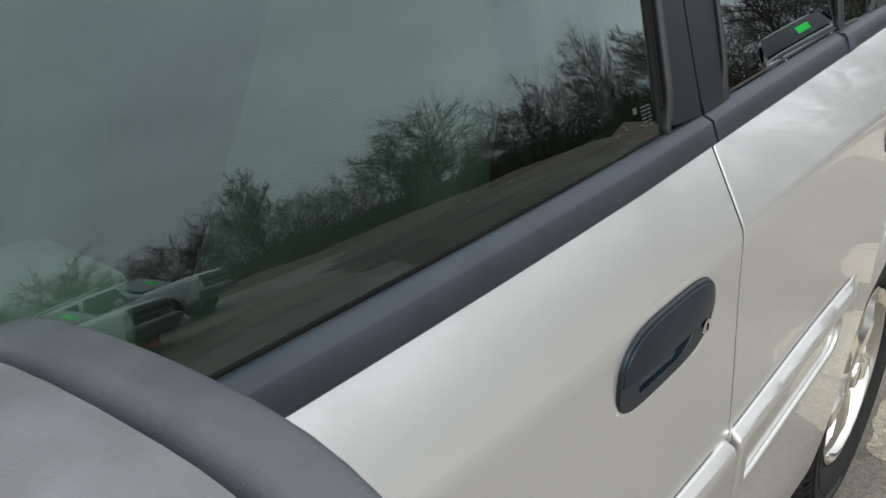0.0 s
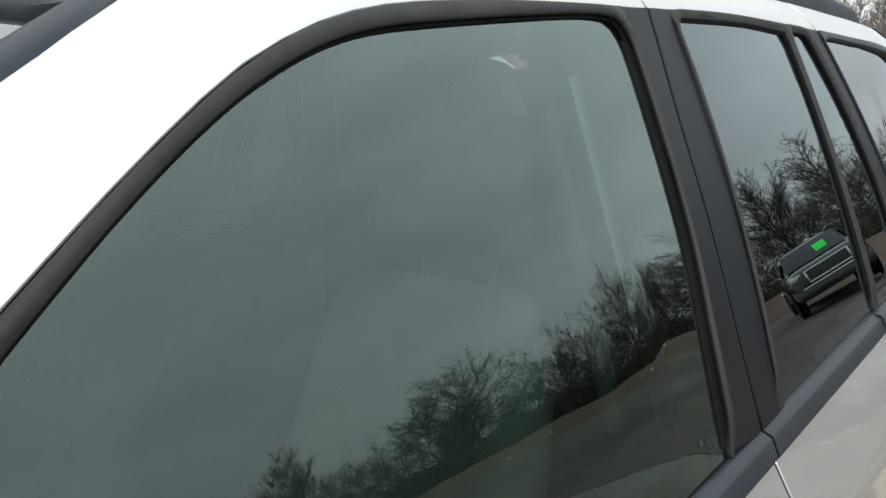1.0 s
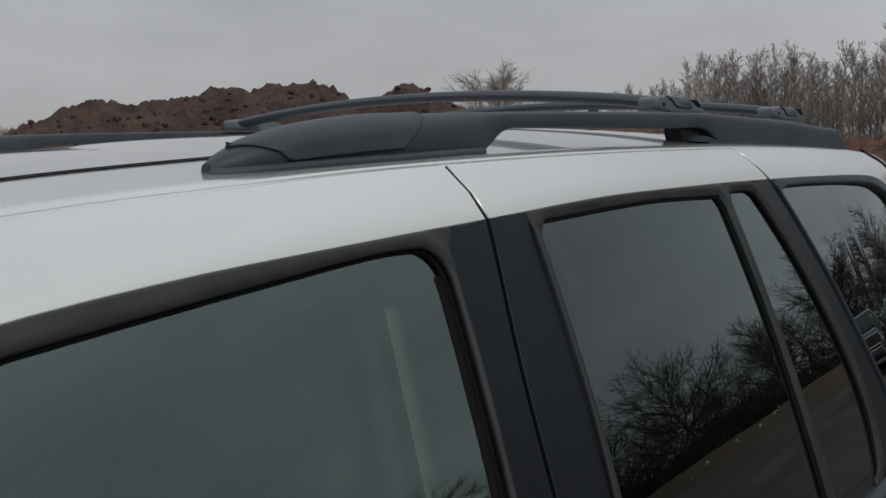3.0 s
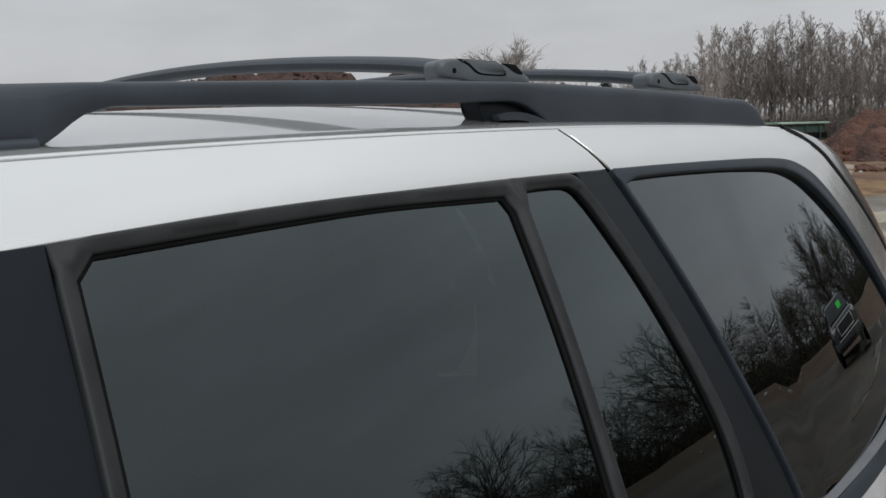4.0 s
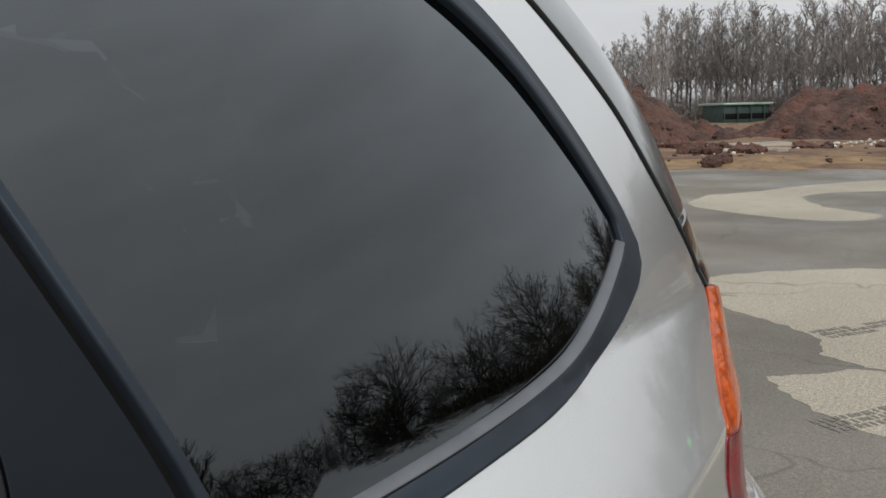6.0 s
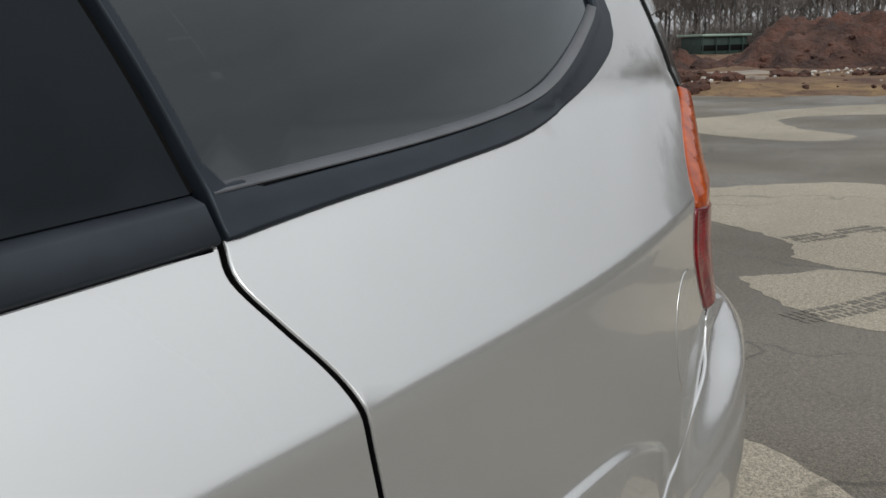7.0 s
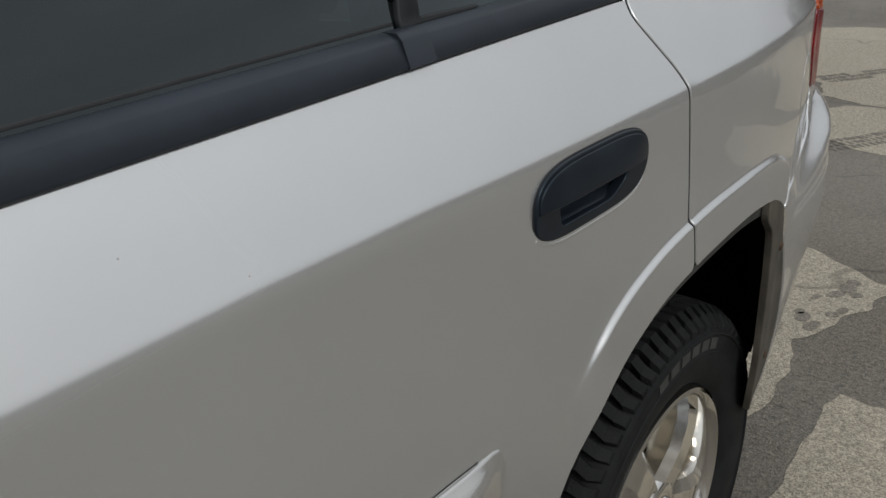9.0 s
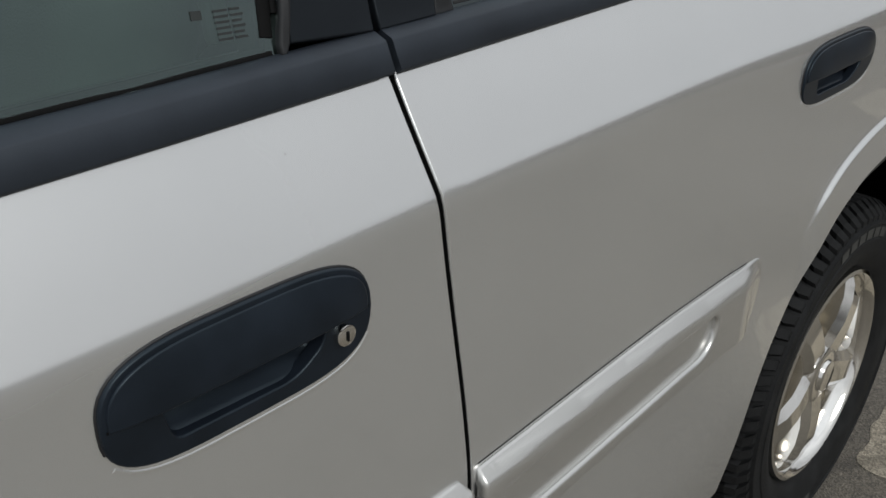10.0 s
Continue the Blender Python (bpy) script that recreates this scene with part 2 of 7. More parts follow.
SOIL_FLAT = material("brown_soil", (0.215, 0.132, 0.066), 0.95, 0, second=(0.085, 0.041, 0.026), scale=0.6, fine=1.0, fine_scale=5.0, bump_dist=0.2, stretch=(1.0, 1.0, 0.4))
STRAW = material("dead_straw", (0.26, 0.165, 0.075), 0.95, 0, second=(0.12, 0.068, 0.034), scale=1.6, fine=0.8, fine_scale=9.0, bump_dist=0.08)
PUDDLE = material("pale_wet_mud", (0.23, 0.185, 0.14), 0.6, 0, spread=0.2, scale=0.9, fine=0.3, fine_scale=4.0)
STONE = material("pale_rubble", (0.50, 0.47, 0.43), 0.9, 0, spread=0.2, scale=3)
VERGE = material("dead_grass", (0.100, 0.057, 0.031), 0.95, 0, second=(0.055, 0.034, 0.020), scale=0.35, fine=0.8, fine_scale=6.0, bump_dist=0.1)
HUT_GREEN = material("green_siding", (0.026, 0.050, 0.042), 0.6, 0, spread=0.25, scale=1.5)
HUT_ROOF = material("pale_green_roof", (0.30, 0.40, 0.34), 0.5, 0.2, spread=0.15, scale=0.8)


def paving(name, pale, dark, wet):
    """Old pavement: fine chippings, broad stains, hair cracks."""
    m = material(name, pale, 0.85, 0)
    n, l = m.node_tree.nodes, m.node_tree.links
    b = n["Principled BSDF"]
    co = n.new("ShaderNodeTexCoord")
    v = co.outputs["Object"]

    def tex(scale, detail=4.0):
        t = n.new("ShaderNodeTexNoise")
        t.inputs["Scale"].default_value, t.inputs["Detail"].default_value = scale, detail
        l.new(v, t.inputs["Vector"])
        return t.outputs[0]

    def rng(src, a, c, lo=0.0, hi=1.0):
        r = n.new("ShaderNodeMapRange")
        for i, q in zip((1, 2, 3, 4), (a, c, lo, hi)):
            r.inputs[i].default_value = q
        l.new(src, r.inputs[0])
        return r.outputs[0]

    def mixed(fac, a, c):
        x = n.new("ShaderNodeMix"); x.data_type = "RGBA"
        l.new(fac, x.inputs[0])
        for i, q in ((6, a), (7, c)):
            if isinstance(q, tuple):
                x.inputs[i].default_value = (*q, 1)
            else:
                l.new(q, x.inputs[i])
        return x.outputs[2]

    broad = mixed(rng(tex(0.35, 5), 0.4, 0.6), dark, pale)
    chips = n.new("ShaderNodeTexVoronoi"); chips.inputs["Scale"].default_value = 230
    l.new(v, chips.inputs["Vector"])
    sep = n.new("ShaderNodeSeparateColor"); l.new(chips.outputs["Color"], sep.inputs[0])
    hs = n.new("ShaderNodeHueSaturation")
    l.new(broad, hs.inputs["Color"]); l.new(rng(sep.outputs[0], 0, 1, 0.58, 1.42), hs.inputs["Value"])
    grit = n.new("ShaderNodeHueSaturation")
    l.new(hs.outputs[0], grit.inputs["Color"]); l.new(rng(tex(52, 6), 0.3, 0.7, 0.78, 1.20), grit.inputs["Value"])
    crack = n.new("ShaderNodeTexVoronoi"); crack.feature = "DISTANCE_TO_EDGE"; crack.inputs["Scale"].default_value = 0.45
    wob = n.new("ShaderNodeTexNoise"); wob.inputs["Scale"].default_value = 1.3; l.new(v, wob.inputs["Vector"])
    va = n.new("ShaderNodeVectorMath"); va.operation = "MULTIPLY_ADD"
    va.inputs[1].default_value = (1.4, 1.4, 0); l.new(wob.outputs[1], va.inputs[0]); l.new(v, va.inputs[2])
    l.new(va.outputs[0], crack.inputs["Vector"])
    final = mixed(rng(crack.outputs["Distance"], 0.002, 0.006, 0.45, 0.0), grit.outputs[0], tuple(c * 0.3 for c in dark))
    l.new(final, b.inputs["Base Color"])
    l.new(rng(tex(0.5, 3), 0.35, 0.65, 0.92 - wet, 0.92), b.inputs["Roughness"])
    bp = n.new("ShaderNodeBump"); bp.inputs["Strength"].default_value, bp.inputs["Distance"].default_value = 0.7, 0.004
    l.new(chips.outputs["Distance"], bp.inputs["Height"]); l.new(bp.outputs[0], b.inputs["Normal"])
    return m


ASPHALT = paving("damp_asphalt", (0.163, 0.143, 0.113), (0.118, 0.103, 0.081), 0.58)
DRY = paving("dry_pavement", (0.365, 0.322, 0.250), (0.30, 0.263, 0.203), 0.05)
STAIN = paving("oil_stain", (0.225, 0.198, 0.158), (0.165, 0.145, 0.117), 0.2)
TREAD = paving("tread_print", (0.182, 0.160, 0.126), (0.140, 0.122, 0.096), 0.4)
GRAVEL = paving("brown_gravel", (0.084, 0.067, 0.049), (0.052, 0.042, 0.032), 0.15)
GRAVEL_PALE = paving("worn_gravel", (0.105, 0.088, 0.068), (0.070, 0.058, 0.045), 0.15)


# ---- building helpers ----
def mesh_of(name, verts, faces, mat, normals=None, smooth=True):
    me = bpy.data.meshes.new(name)
    me.from_pydata([tuple(v) for v in verts], [], faces)
    for p in me.polygons:
        p.use_smooth = smooth
    me.materials.append(mat)
    if normals is not None:
        me.normals_split_custom_set_from_vertices([tuple(q) for q in normals])
    return me


def part(name, me, parent=None, label="", m=None):
    """Links a mesh (or a bmesh with a material) as one object under a thing or a part."""
    ob = new(name, me)
    ob.parent = parent
    if m is not None:
        ob.matrix_basis = m
    if label:
        tagged(ob, label)
    return ob


def bm_mesh(name, bm, mat, smooth=True, angle=40):
    me = bpy.data.meshes.new(name)
    bmesh.ops.recalc_face_normals(bm, faces=bm.faces)
    for f in bm.faces:
        f.smooth = smooth
    for ed in bm.edges:
        ed.smooth = len(ed.link_faces) == 2 and ed.calc_face_angle(0) < radians(angle)
    bm.to_mesh(me)
    bm.free()
    me.materials.append(mat)
    return me


def thing(name, label, category, at=(0, 0, 0), group="", kind=""):
    ob = new(name)
    ob.location = at
    return tagged(ob, label, category, group, kind)


def spline(pts, n=8):
    """Smooth curve through a few points."""
    p = [Vector(q) for q in pts]
    p = [p[0] * 2 - p[1]] + p + [p[-1] * 2 - p[-2]]
    out = []
    for i in range(1, len(p) - 2):
        for k in range(n):
            u = k / n
            a, b, c, d = p[i - 1], p[i], p[i + 1], p[i + 2]
            out.append(0.5 * (2 * b + (c - a) * u + (2 * a - 5 * b + 4 * c - d) * u * u + (3 * b - a - 3 * c + d) * u ** 3))
    out.append(p[-2])
    return [tuple(q) for q in out]


def line(a, b, n=6):
    return [(a[0] + (b[0] - a[0]) * k / n, a[1] + (b[1] - a[1]) * k / n) for k in range(n + 1)]


def rounded(pts, r, n=6):
    """Polygon with its corners rounded to the radius r (one for all or one each)."""
    out, k = [], len(pts)
    rs = r if isinstance(r, (list, tuple)) else [r] * k
    for i in range(k):
        a, b, c = Vector(pts[i - 1]), Vector(pts[i]), Vector(pts[(i + 1) % k])
        u, w = (a - b), (c - b)
        d = min(rs[i], 0.45 * u.length, 0.45 * w.length)
        if d < 1e-5:
            out.append(tuple(b)); continue
        p, q = b + u.normalized() * d, b + w.normalized() * d
        for j in range(n + 1):
            t = j / n
            out.append(tuple(p * (1 - t) ** 2 + b * 2 * t * (1 - t) + q * t * t))
    return out


def resample(poly, step):
    out = []
    for i in range(len(poly)):
        a, b = Vector(poly[i]), Vector(poly[(i + 1) % len(poly)])
        n = max(1, int((b - a).length / step + 0.5))
        for k in range(n):
            q = a + (b - a) * k / n
            if not out or (Vector(out[-1]) - q).length > 1e-5:
                out.append((q.x, q.y))
    return out


def inside(px, py, poly):
    """Which of the points lie in the polygon."""
    res = np.zeros(len(px), bool)
    for i in range(len(poly)):
        (x1, y1), (x2, y2) = poly[i - 1], poly[i]
        if y1 == y2:
            continue
        hit = ((y1 > py) != (y2 > py)) & (px < (x2 - x1) * (py - y1) / (y2 - y1) + x1)
        res ^= hit
    return res


from mathutils.geometry import delaunay_2d_cdt


def sheet(outer, holes=(), step=0.03, extra=()):
    """Triangles of a polygon with holes, with inner points every step."""
    loops = [resample(outer, step)] + [resample(h, step) for h in holes]
    pts, edges = [], []
    for lp in loops:
        base = len(pts)
        pts += lp
        edges += [(base + i, base + (i + 1) % len(lp)) for i in range(len(lp))]
    bnd = np.array(pts)
    x0, y0 = bnd.min(0)
    x1, y1 = bnd.max(0)
    gx, gy = np.meshgrid(np.arange(x0 + step / 2, x1, step), np.arange(y0 + step / 2, y1, step))
    gx, gy = gx.ravel(), gy.ravel()
    if len(extra):
        ex = np.array(extra)
        far = np.array([np.min((ex[:, 0] - a) ** 2 + (ex[:, 1] - b) ** 2) > (0.5 * step) ** 2 for a, b in zip(gx, gy)])
        gx, gy = np.concatenate((gx[far], ex[:, 0])), np.concatenate((gy[far], ex[:, 1]))
    ok = inside(gx, gy, loops[0])
    for h in loops[1:]:
        ok &= ~inside(gx, gy, h)
    gx, gy = gx[ok], gy[ok]
    if len(gx):
        near = np.min((gx[:, None] - bnd[None, :, 0]) ** 2 + (gy[:, None] - bnd[None, :, 1]) ** 2, axis=1)
        keep = near > (0.45 * (step if not len(extra) else 0.010)) ** 2
        pts += list(zip(gx[keep].tolist(), gy[keep].tolist()))
    v, _, f, *_ = delaunay_2d_cdt([Vector(p) for p in pts], edges, [], 0, 1e-6)
    v = np.array([tuple(p) for p in v])
    f = [tuple(t) for t in f if len(t) == 3]
    c = np.array([(v[a] + v[b] + v[d]) / 3 for a, b, d in f])
    ok = inside(c[:, 0], c[:, 1], loops[0])
    for h in loops[1:]:
        ok &= ~inside(c[:, 0], c[:, 1], h)
    tris = []
    for t, good in zip(f, ok):
        if good:
            a, b, d = (v[i] for i in t)
            tris.append(t if (b[0] - a[0]) * (d[1] - a[1]) - (b[1] - a[1]) * (d[0] - a[0]) > 0 else (t[0], t[2], t[1]))
    return v, tris


def skin_mesh(name, outer, surf, mat, holes=(), step=0.03, depth=0.014, r=0.002, extra=()):
    """A panel cut to an outline in side view (x, z), laid on the surface y = surf(x, z), with rolled edges that go inward."""
    v2, tris = sheet(outer, holes, step, extra)
    h = 2e-3
    verts, norms = [], []
    for x, z in v2:
        n = Vector(((surf(x + h, z) - surf(x - h, z)) / (2 * h), -1, (surf(x, z + h) - surf(x, z - h)) / (2 * h))).normalized()
        verts.append(Vector((x, surf(x, z), z))); norms.append(n)
    faces = list(tris)
    count = {}
    for t in tris:
        for a, b in ((t[0], t[1]), (t[1], t[2]), (t[2], t[0])):
            count[(a, b)] = count.get((a, b), 0) + 1
    border = [ab for ab in count if (ab[1], ab[0]) not in count]
    out = {}
    for a, b in border:
        d = v2[b] - v2[a]
        q = Vector((d[1], -d[0])).normalized()
        for i in (a, b):
            out[i] = out.get(i, Vector((0, 0))) + q
    rim = {}
    for i, q in out.items():
        q = q.normalized() if q.length > 1e-6 else Vector((1, 0))
        o3 = Vector((q.x, 0, q.y))
        p, n = verts[i], norms[i]
        o3 = (o3 - n * o3.dot(n)).normalized()
        k = len(verts)
        verts.append(p + o3 * r * 0.7 - n * r * 0.3); norms.append((n + o3).normalized())
        verts.append(p + o3 * r - n * r); norms.append((o3 + n * 0.15).normalized())
        verts.append(p + o3 * r - n * depth); norms.append(o3)
        rim[i] = (k, k + 1, k + 2)
    for a, b in border:
        ra, rb = rim[a], rim[b]
        faces += [(b, a, ra[0], rb[0]), (rb[0], ra[0], ra[1], rb[1]), (rb[1], ra[1], ra[2], rb[2])]
    me = mesh_of(name, verts, faces, mat, norms)
    # side walls of painted panels are coloured black for the shade in the gaps
    if mat is PAINT:
        me.materials.append(GAPBLACK)
        n_skin = len(tris)
        for k, p in enumerate(me.polygons):
            if k >= n_skin and (k - n_skin) % 3 == 2:
                p.material_index = 1
    return me


def skin(name, outer, surf, mat, parent, label="", **k):
    return part(name, skin_mesh(name, outer, surf, mat, **k), parent, label)


def sweep(name, path, profile, mat, closed=False, cap=True):
    """A profile [(across, out)] swept along a path of (point, out direction)."""
    n, k = len(path), len(profile)
    verts, faces = [], []
    for i in range(n):
        p, o = path[i]
        a = path[i - 1][0] if (i or closed) else p
        b = path[(i + 1) % n][0] if (i < n - 1 or closed) else p
        t = (b - a).normalized()
        s = o.cross(t).normalized()
        for u, w in profile:
            verts.append(p + s * u + o * w)
    for i in range(n if closed else n - 1):
        j = (i + 1) % n
        for q in range(k):
            q2 = (q + 1) % k
            faces.append((i * k + q, i * k + q2, j * k + q2, j * k + q))
    if cap and not closed:
        faces += [tuple(range(k)), tuple(reversed(range((n - 1) * k, n * k)))]
    bm = bmesh.new()
    vs = [bm.verts.new(v) for v in verts]
    for f in faces:
        bm.faces.new([vs[i] for i in f])
    return bm_mesh(name, bm, mat, angle=50)


def box_bm(bm, lo, hi, bevel=0.0, seg=2, m=None):
    g = bmesh.ops.create_cube(bm, size=1.0)
    vs = g["verts"]
    for v in vs:
        v.co = Vector([lo[i] + (v.co[i] + 0.5) * (hi[i] - lo[i]) for i in range(3)])
    if bevel:
        es = list({ed for v in vs for ed in v.link_edges})
        g = bmesh.ops.bevel(bm, geom=es, offset=bevel, segments=seg, profile=0.5, affect="EDGES")
        vs = list({v for f in g["faces"] for v in f.verts} | {v for v in vs if v.is_valid})
    if m is not None:
        bmesh.ops.transform(bm, matrix=m, verts=vs)
    return vs


def box_mesh(name, lo, hi, mat, bevel=0.01, seg=2, m=None):
    bm = bmesh.new()
    box_bm(bm, lo, hi, bevel, seg, m)
    return bm_mesh(name, bm, mat)


def prism_bm(bm, poly, y0, y1, bevel=0.0, seg=2):
    """A polygon in side view (x, z) given depth from y0 to y1, edges bevelled."""
    a = [bm.verts.new((x, y0, z)) for x, z in poly]
    b = [bm.verts.new((x, y1, z)) for x, z in poly]
    n = len(poly)
    fs = [bm.faces.new(a), bm.faces.new(list(reversed(b)))]
    fs += [bm.faces.new((a[i], b[i], b[(i + 1) % n], a[(i + 1) % n])) for i in range(n)]
    if bevel:
        es = [ed for f in fs[:2] for ed in f.edges]
        bmesh.ops.bevel(bm, geom=list(set(es)), offset=bevel, segments=seg, profile=0.5, affect="EDGES")


def lathe(name, prof, mat, n=48, axis="Y"):
    """Profile [(radius, along)] turned round the axis."""
    verts, faces, k = [], [], len(prof)
    for i in range(n):
        a = 2 * math.pi * i / n
        for r, w in prof:
            verts.append((r * math.cos(a), w, r * math.sin(a)) if axis == "Y" else (r * math.cos(a), r * math.sin(a), w))
    for i in range(n):
        j = (i + 1) % n
        for q in range(k - 1):
            faces.append((i * k + q, j * k + q, j * k + q + 1, i * k + q + 1))
    bm = bmesh.new()
    vs = [bm.verts.new(v) for v in verts]
    for f in faces:
        bm.faces.new([vs[i] for i in f])
    bmesh.ops.remove_doubles(bm, verts=bm.verts, dist=1e-5)
    return bm_mesh(name, bm, mat)


def smooth01(u):
    u = min(1, max(0, u))
    return u * u * (3 - 2 * u)


# ---- ground ----
def flat_sheet(name, poly, z, mat, step):
    v, f = sheet(poly, (), step)
    return mesh_of(name, [(x, y, z + lie(x, y)) for x, y in v], f, mat)


def disc(r, n=96):
    return [(r * math.cos(2 * math.pi * i / n), r * math.sin(2 * math.pi * i / n)) for i in range(n)]


def lie(x, y):
    """Height of the lot: level by the car, a gentle rise beyond it on the open side."""
    s = 0.6 * x - 1.0 * y - 5.0
    return 0.070 * min(max(0.0, s), 19.0) * smooth01(-y / 4.0)


ground_verts, ground_faces = [(0, 0, 0)], []
rings = (1, 2, 3, 4, 5, 6, 8, 10, 12, 14, 17, 20, 24, 28, 33, 40, 50, 65, 90, 160, 500, 1500, 4000)
SEG = 144
for r in rings:
    ground_verts += [(x, y, lie(x, y)) for x, y in disc(r, SEG)]
for i in range(SEG):
    ground_faces.append((0, 1 + i, 1 + (i + 1) % SEG))
    for k in range(len(rings) - 1):
        a, b = 1 + SEG * k, 1 + SEG * (k + 1)
        ground_faces.append((a + i, b + i, b + (i + 1) % SEG, a + (i + 1) % SEG))
ground = part("ground", mesh_of("ground", ground_verts, ground_faces, ASPHALT, smooth=False))
tagged(ground, "damp grey weathered asphalt of an open lot", "ground", kind="structure")


def blot(pts, n=6, wobble=0.05, seed=1):
    """A stain's outline: a closed smooth curve with a ragged edge."""
    p = spline(list(pts) + [pts[0]], n)[:-1]
    out = []
    for i, (x, y) in enumerate(p):
        q = noise.noise_vector(Vector((x * 2.3, y * 2.3, seed)))
        s = noise.noise_vector(Vector((x * 9.3, y * 9.3, seed + 9)))
        out.append((x + wobble * (q.x + 0.7 * s.x), y + wobble * (q.y + 0.7 * s.y)))
    return out


PATCHES = [
    [(16.4, 6.4), (17.4, 5.9), (19.6, 5.3), (21.5, 3.9), (23, 0.5), (19.5, 1.5), (18.3, 3.9), (17.0, 4.8), (15.3, 4.0), (14.3, 2.9), (13.4, 3.3), (13.7, 4.6), (14.6, 5.9)],
    [(8.8, 2.95), (9.2, 2.6), (9.6, 2.2), (9.85, 1.7), (9.6, 0.6), (9.9, -1.5), (9.0, -4), (7.2, -3.6), (6.4, -1.2), (6.3, 0.6), (6.3, 1.2), (6.8, 1.5), (7.15, 2.0), (7.6, 2.6), (8.2, 3.0)],
    [(5.70, 1.45), (6.05, 1.18), (6.2, 0.95), (5.95, -0.4), (5.6, -1.6), (4.9, -1.3), (5.05, -0.2), (5.08, 0.62), (5.22, 0.95), (5.45, 1.22)],
    [(3.60, 0.75), (3.55, 0.58), (3.46, 0.42), (3.34, 0.235), (3.285, 0.118), (3.17, 0.152), (3.05, 0.168), (2.94, 0.193), (2.80, 0.212), (2.70, 0.282), (2.58, 0.255), (2.41, 0.235), (2.1, 0.25), (2.0, 0.6), (2.3, 1.0), (3.2, 1.1)],
    [(2.436, 0.062), (2.42, -0.03), (2.44, -0.10), (2.40, -0.45), (2.0, -0.55), (1.6, -0.30), (1.48, 0.0), (1.6, 0.068), (2.0, 0.072), (2.33, 0.072)],
    [(2.92, 0.015), (2.80, 0.03), (2.77, -0.02), (2.8, -0.5), (3.3, -0.6), (3.2, -0.1)],
    [(6, 10), (14, 12), (18, 18), (10, 24), (2, 18)],
    [(-9, 4), (-3, 6), (-2, 12), (-9, 14)],
]
for i, pts in enumerate(PATCHES):
    near = i < 6
    ob = part("dry_patch", flat_sheet("dry_patch", blot(pts, 16, 0.35 if not near else (0.035 if i in (3, 4, 5) else 0.07), i), 0.0015 if near else 0.012, DRY, 0.3 if near else 1.2))
    tagged(ob, "pale dry patch on the damp asphalt", "pavement", kind="structure")


LANE = [(7.0, -2.2), (12, -1.2), (20, -1.8), (30, -3.5), (34, -9), (27, -16), (18, -19), (10, -14), (7.5, -8)]
lane = part("gravel_lane", flat_sheet("gravel_lane", blot(LANE, 14, 0.5, 77), 0.006, GRAVEL, 0.9))
tagged(lane, "brown muddy gravel lane beside the asphalt", "gravel lane", kind="structure")
for i, (off, w) in enumerate(((0.0, 0.6), (2.6, 0.8))):
    rut = [(8.5, -3.4 - off), (14, -3.6 - off), (22, -4.8 - off), (29, -6.6 - off), (29, -6.6 - off - w), (22, -4.8 - off - w), (14, -3.6 - off - w), (8.5, -3.4 - off - w)]
    ob = part("wheel_rut", flat_sheet("wheel_rut", blot(rut, 8, 0.45, 90 + i), 0.010, GRAVEL_PALE, 0.9))
    tagged(ob, "worn grey wheel rut in the brown gravel", "wheel rut", kind="structure")
STAINS = [(2.866, 0.324, 0.030), (2.931, 0.246, 0.024), (2.802, 0.284, 0.030), (3.128, 0.287, 0.030), (3.207, 0.277, 0.030), (3.254, 0.264, 0.026), (2.910, 0.307, 0.018), (3.019, 0.222, 0.022), (3.164, 0.219, 0.022), (3.05, 0.33, 0.018)]
for i, (x, y, r) in enumerate(STAINS):
    ring = [(x + r * 1.3 * math.cos(a), y + r * 0.8 * math.sin(a)) for a in [2 * math.pi * k / 9 for k in range(9)]]
    ob = part("oil_stain", flat_sheet("oil_stain", blot(ring, 4, 0.035, i + 40), 0.0030, STAIN, 0.03))
    tagged(ob, "small dark oil stain on the dry pavement", "stain", kind="structure")


def wheel_track(a, b, bend, width, z, mat, label, seed, pitch=0.045, rows=3, keep=1.0):
    """A tread print: rows of slightly skewed bars along a shallow curve, worn away in places."""
    a, b = Vector(a), Vector(b)
    d = (b - a)
    n = max(8, int(d.length / pitch))
    t = d.normalized()
    s = Vector((-t.y, t.x))
    rng = random.Random(seed)
    verts, faces = [], []
    for i in range(n):
        u = i / n
        p = a + d * u + s * bend * math.sin(math.pi * u)
        for k in range(rows):
            c = p + s * width * ((k - (rows - 1) / 2) / rows + rng.uniform(-0.02, 0.02))
            h = width / rows * rng.uniform(0.30, 0.46)
            l = d.length / n * rng.uniform(0.35, 0.85)
            if rng.random() > keep or fbm(c.x * 3.0, c.y * 3.0, seed, 3) < -0.25 * keep:
                continue
            o = len(verts)
            for q in (c - s * h, c - s * h + t * l, c + s * h + t * l * 1.2, c + s * h + t * l * 0.2):
                verts.append((q.x, q.y, z + lie(q.x, q.y)))
            faces.append((o, o + 3, o + 2, o + 1))
    ob = part("wheel_track", mesh_of("wheel_track", verts, faces, mat, smooth=False))
    return tagged(ob, label, "wheel track", kind="structure")


def fbm(x, y, z=0.0, octaves=4):
    return noise.fractal(Vector((x, y, z)), 0.8, 2.1, octaves)


wheel_track((5.06, 0.93), (5.85, 0.58), -0.04, 0.20, 0.0030, ASPHALT, "damp tread print across the dry pavement", 2)
wheel_track((6.9, 1.5), (9.7, 0.2), -0.05, 0.24, 0.0030, ASPHALT, "damp tread print across the dry pavement", 4)


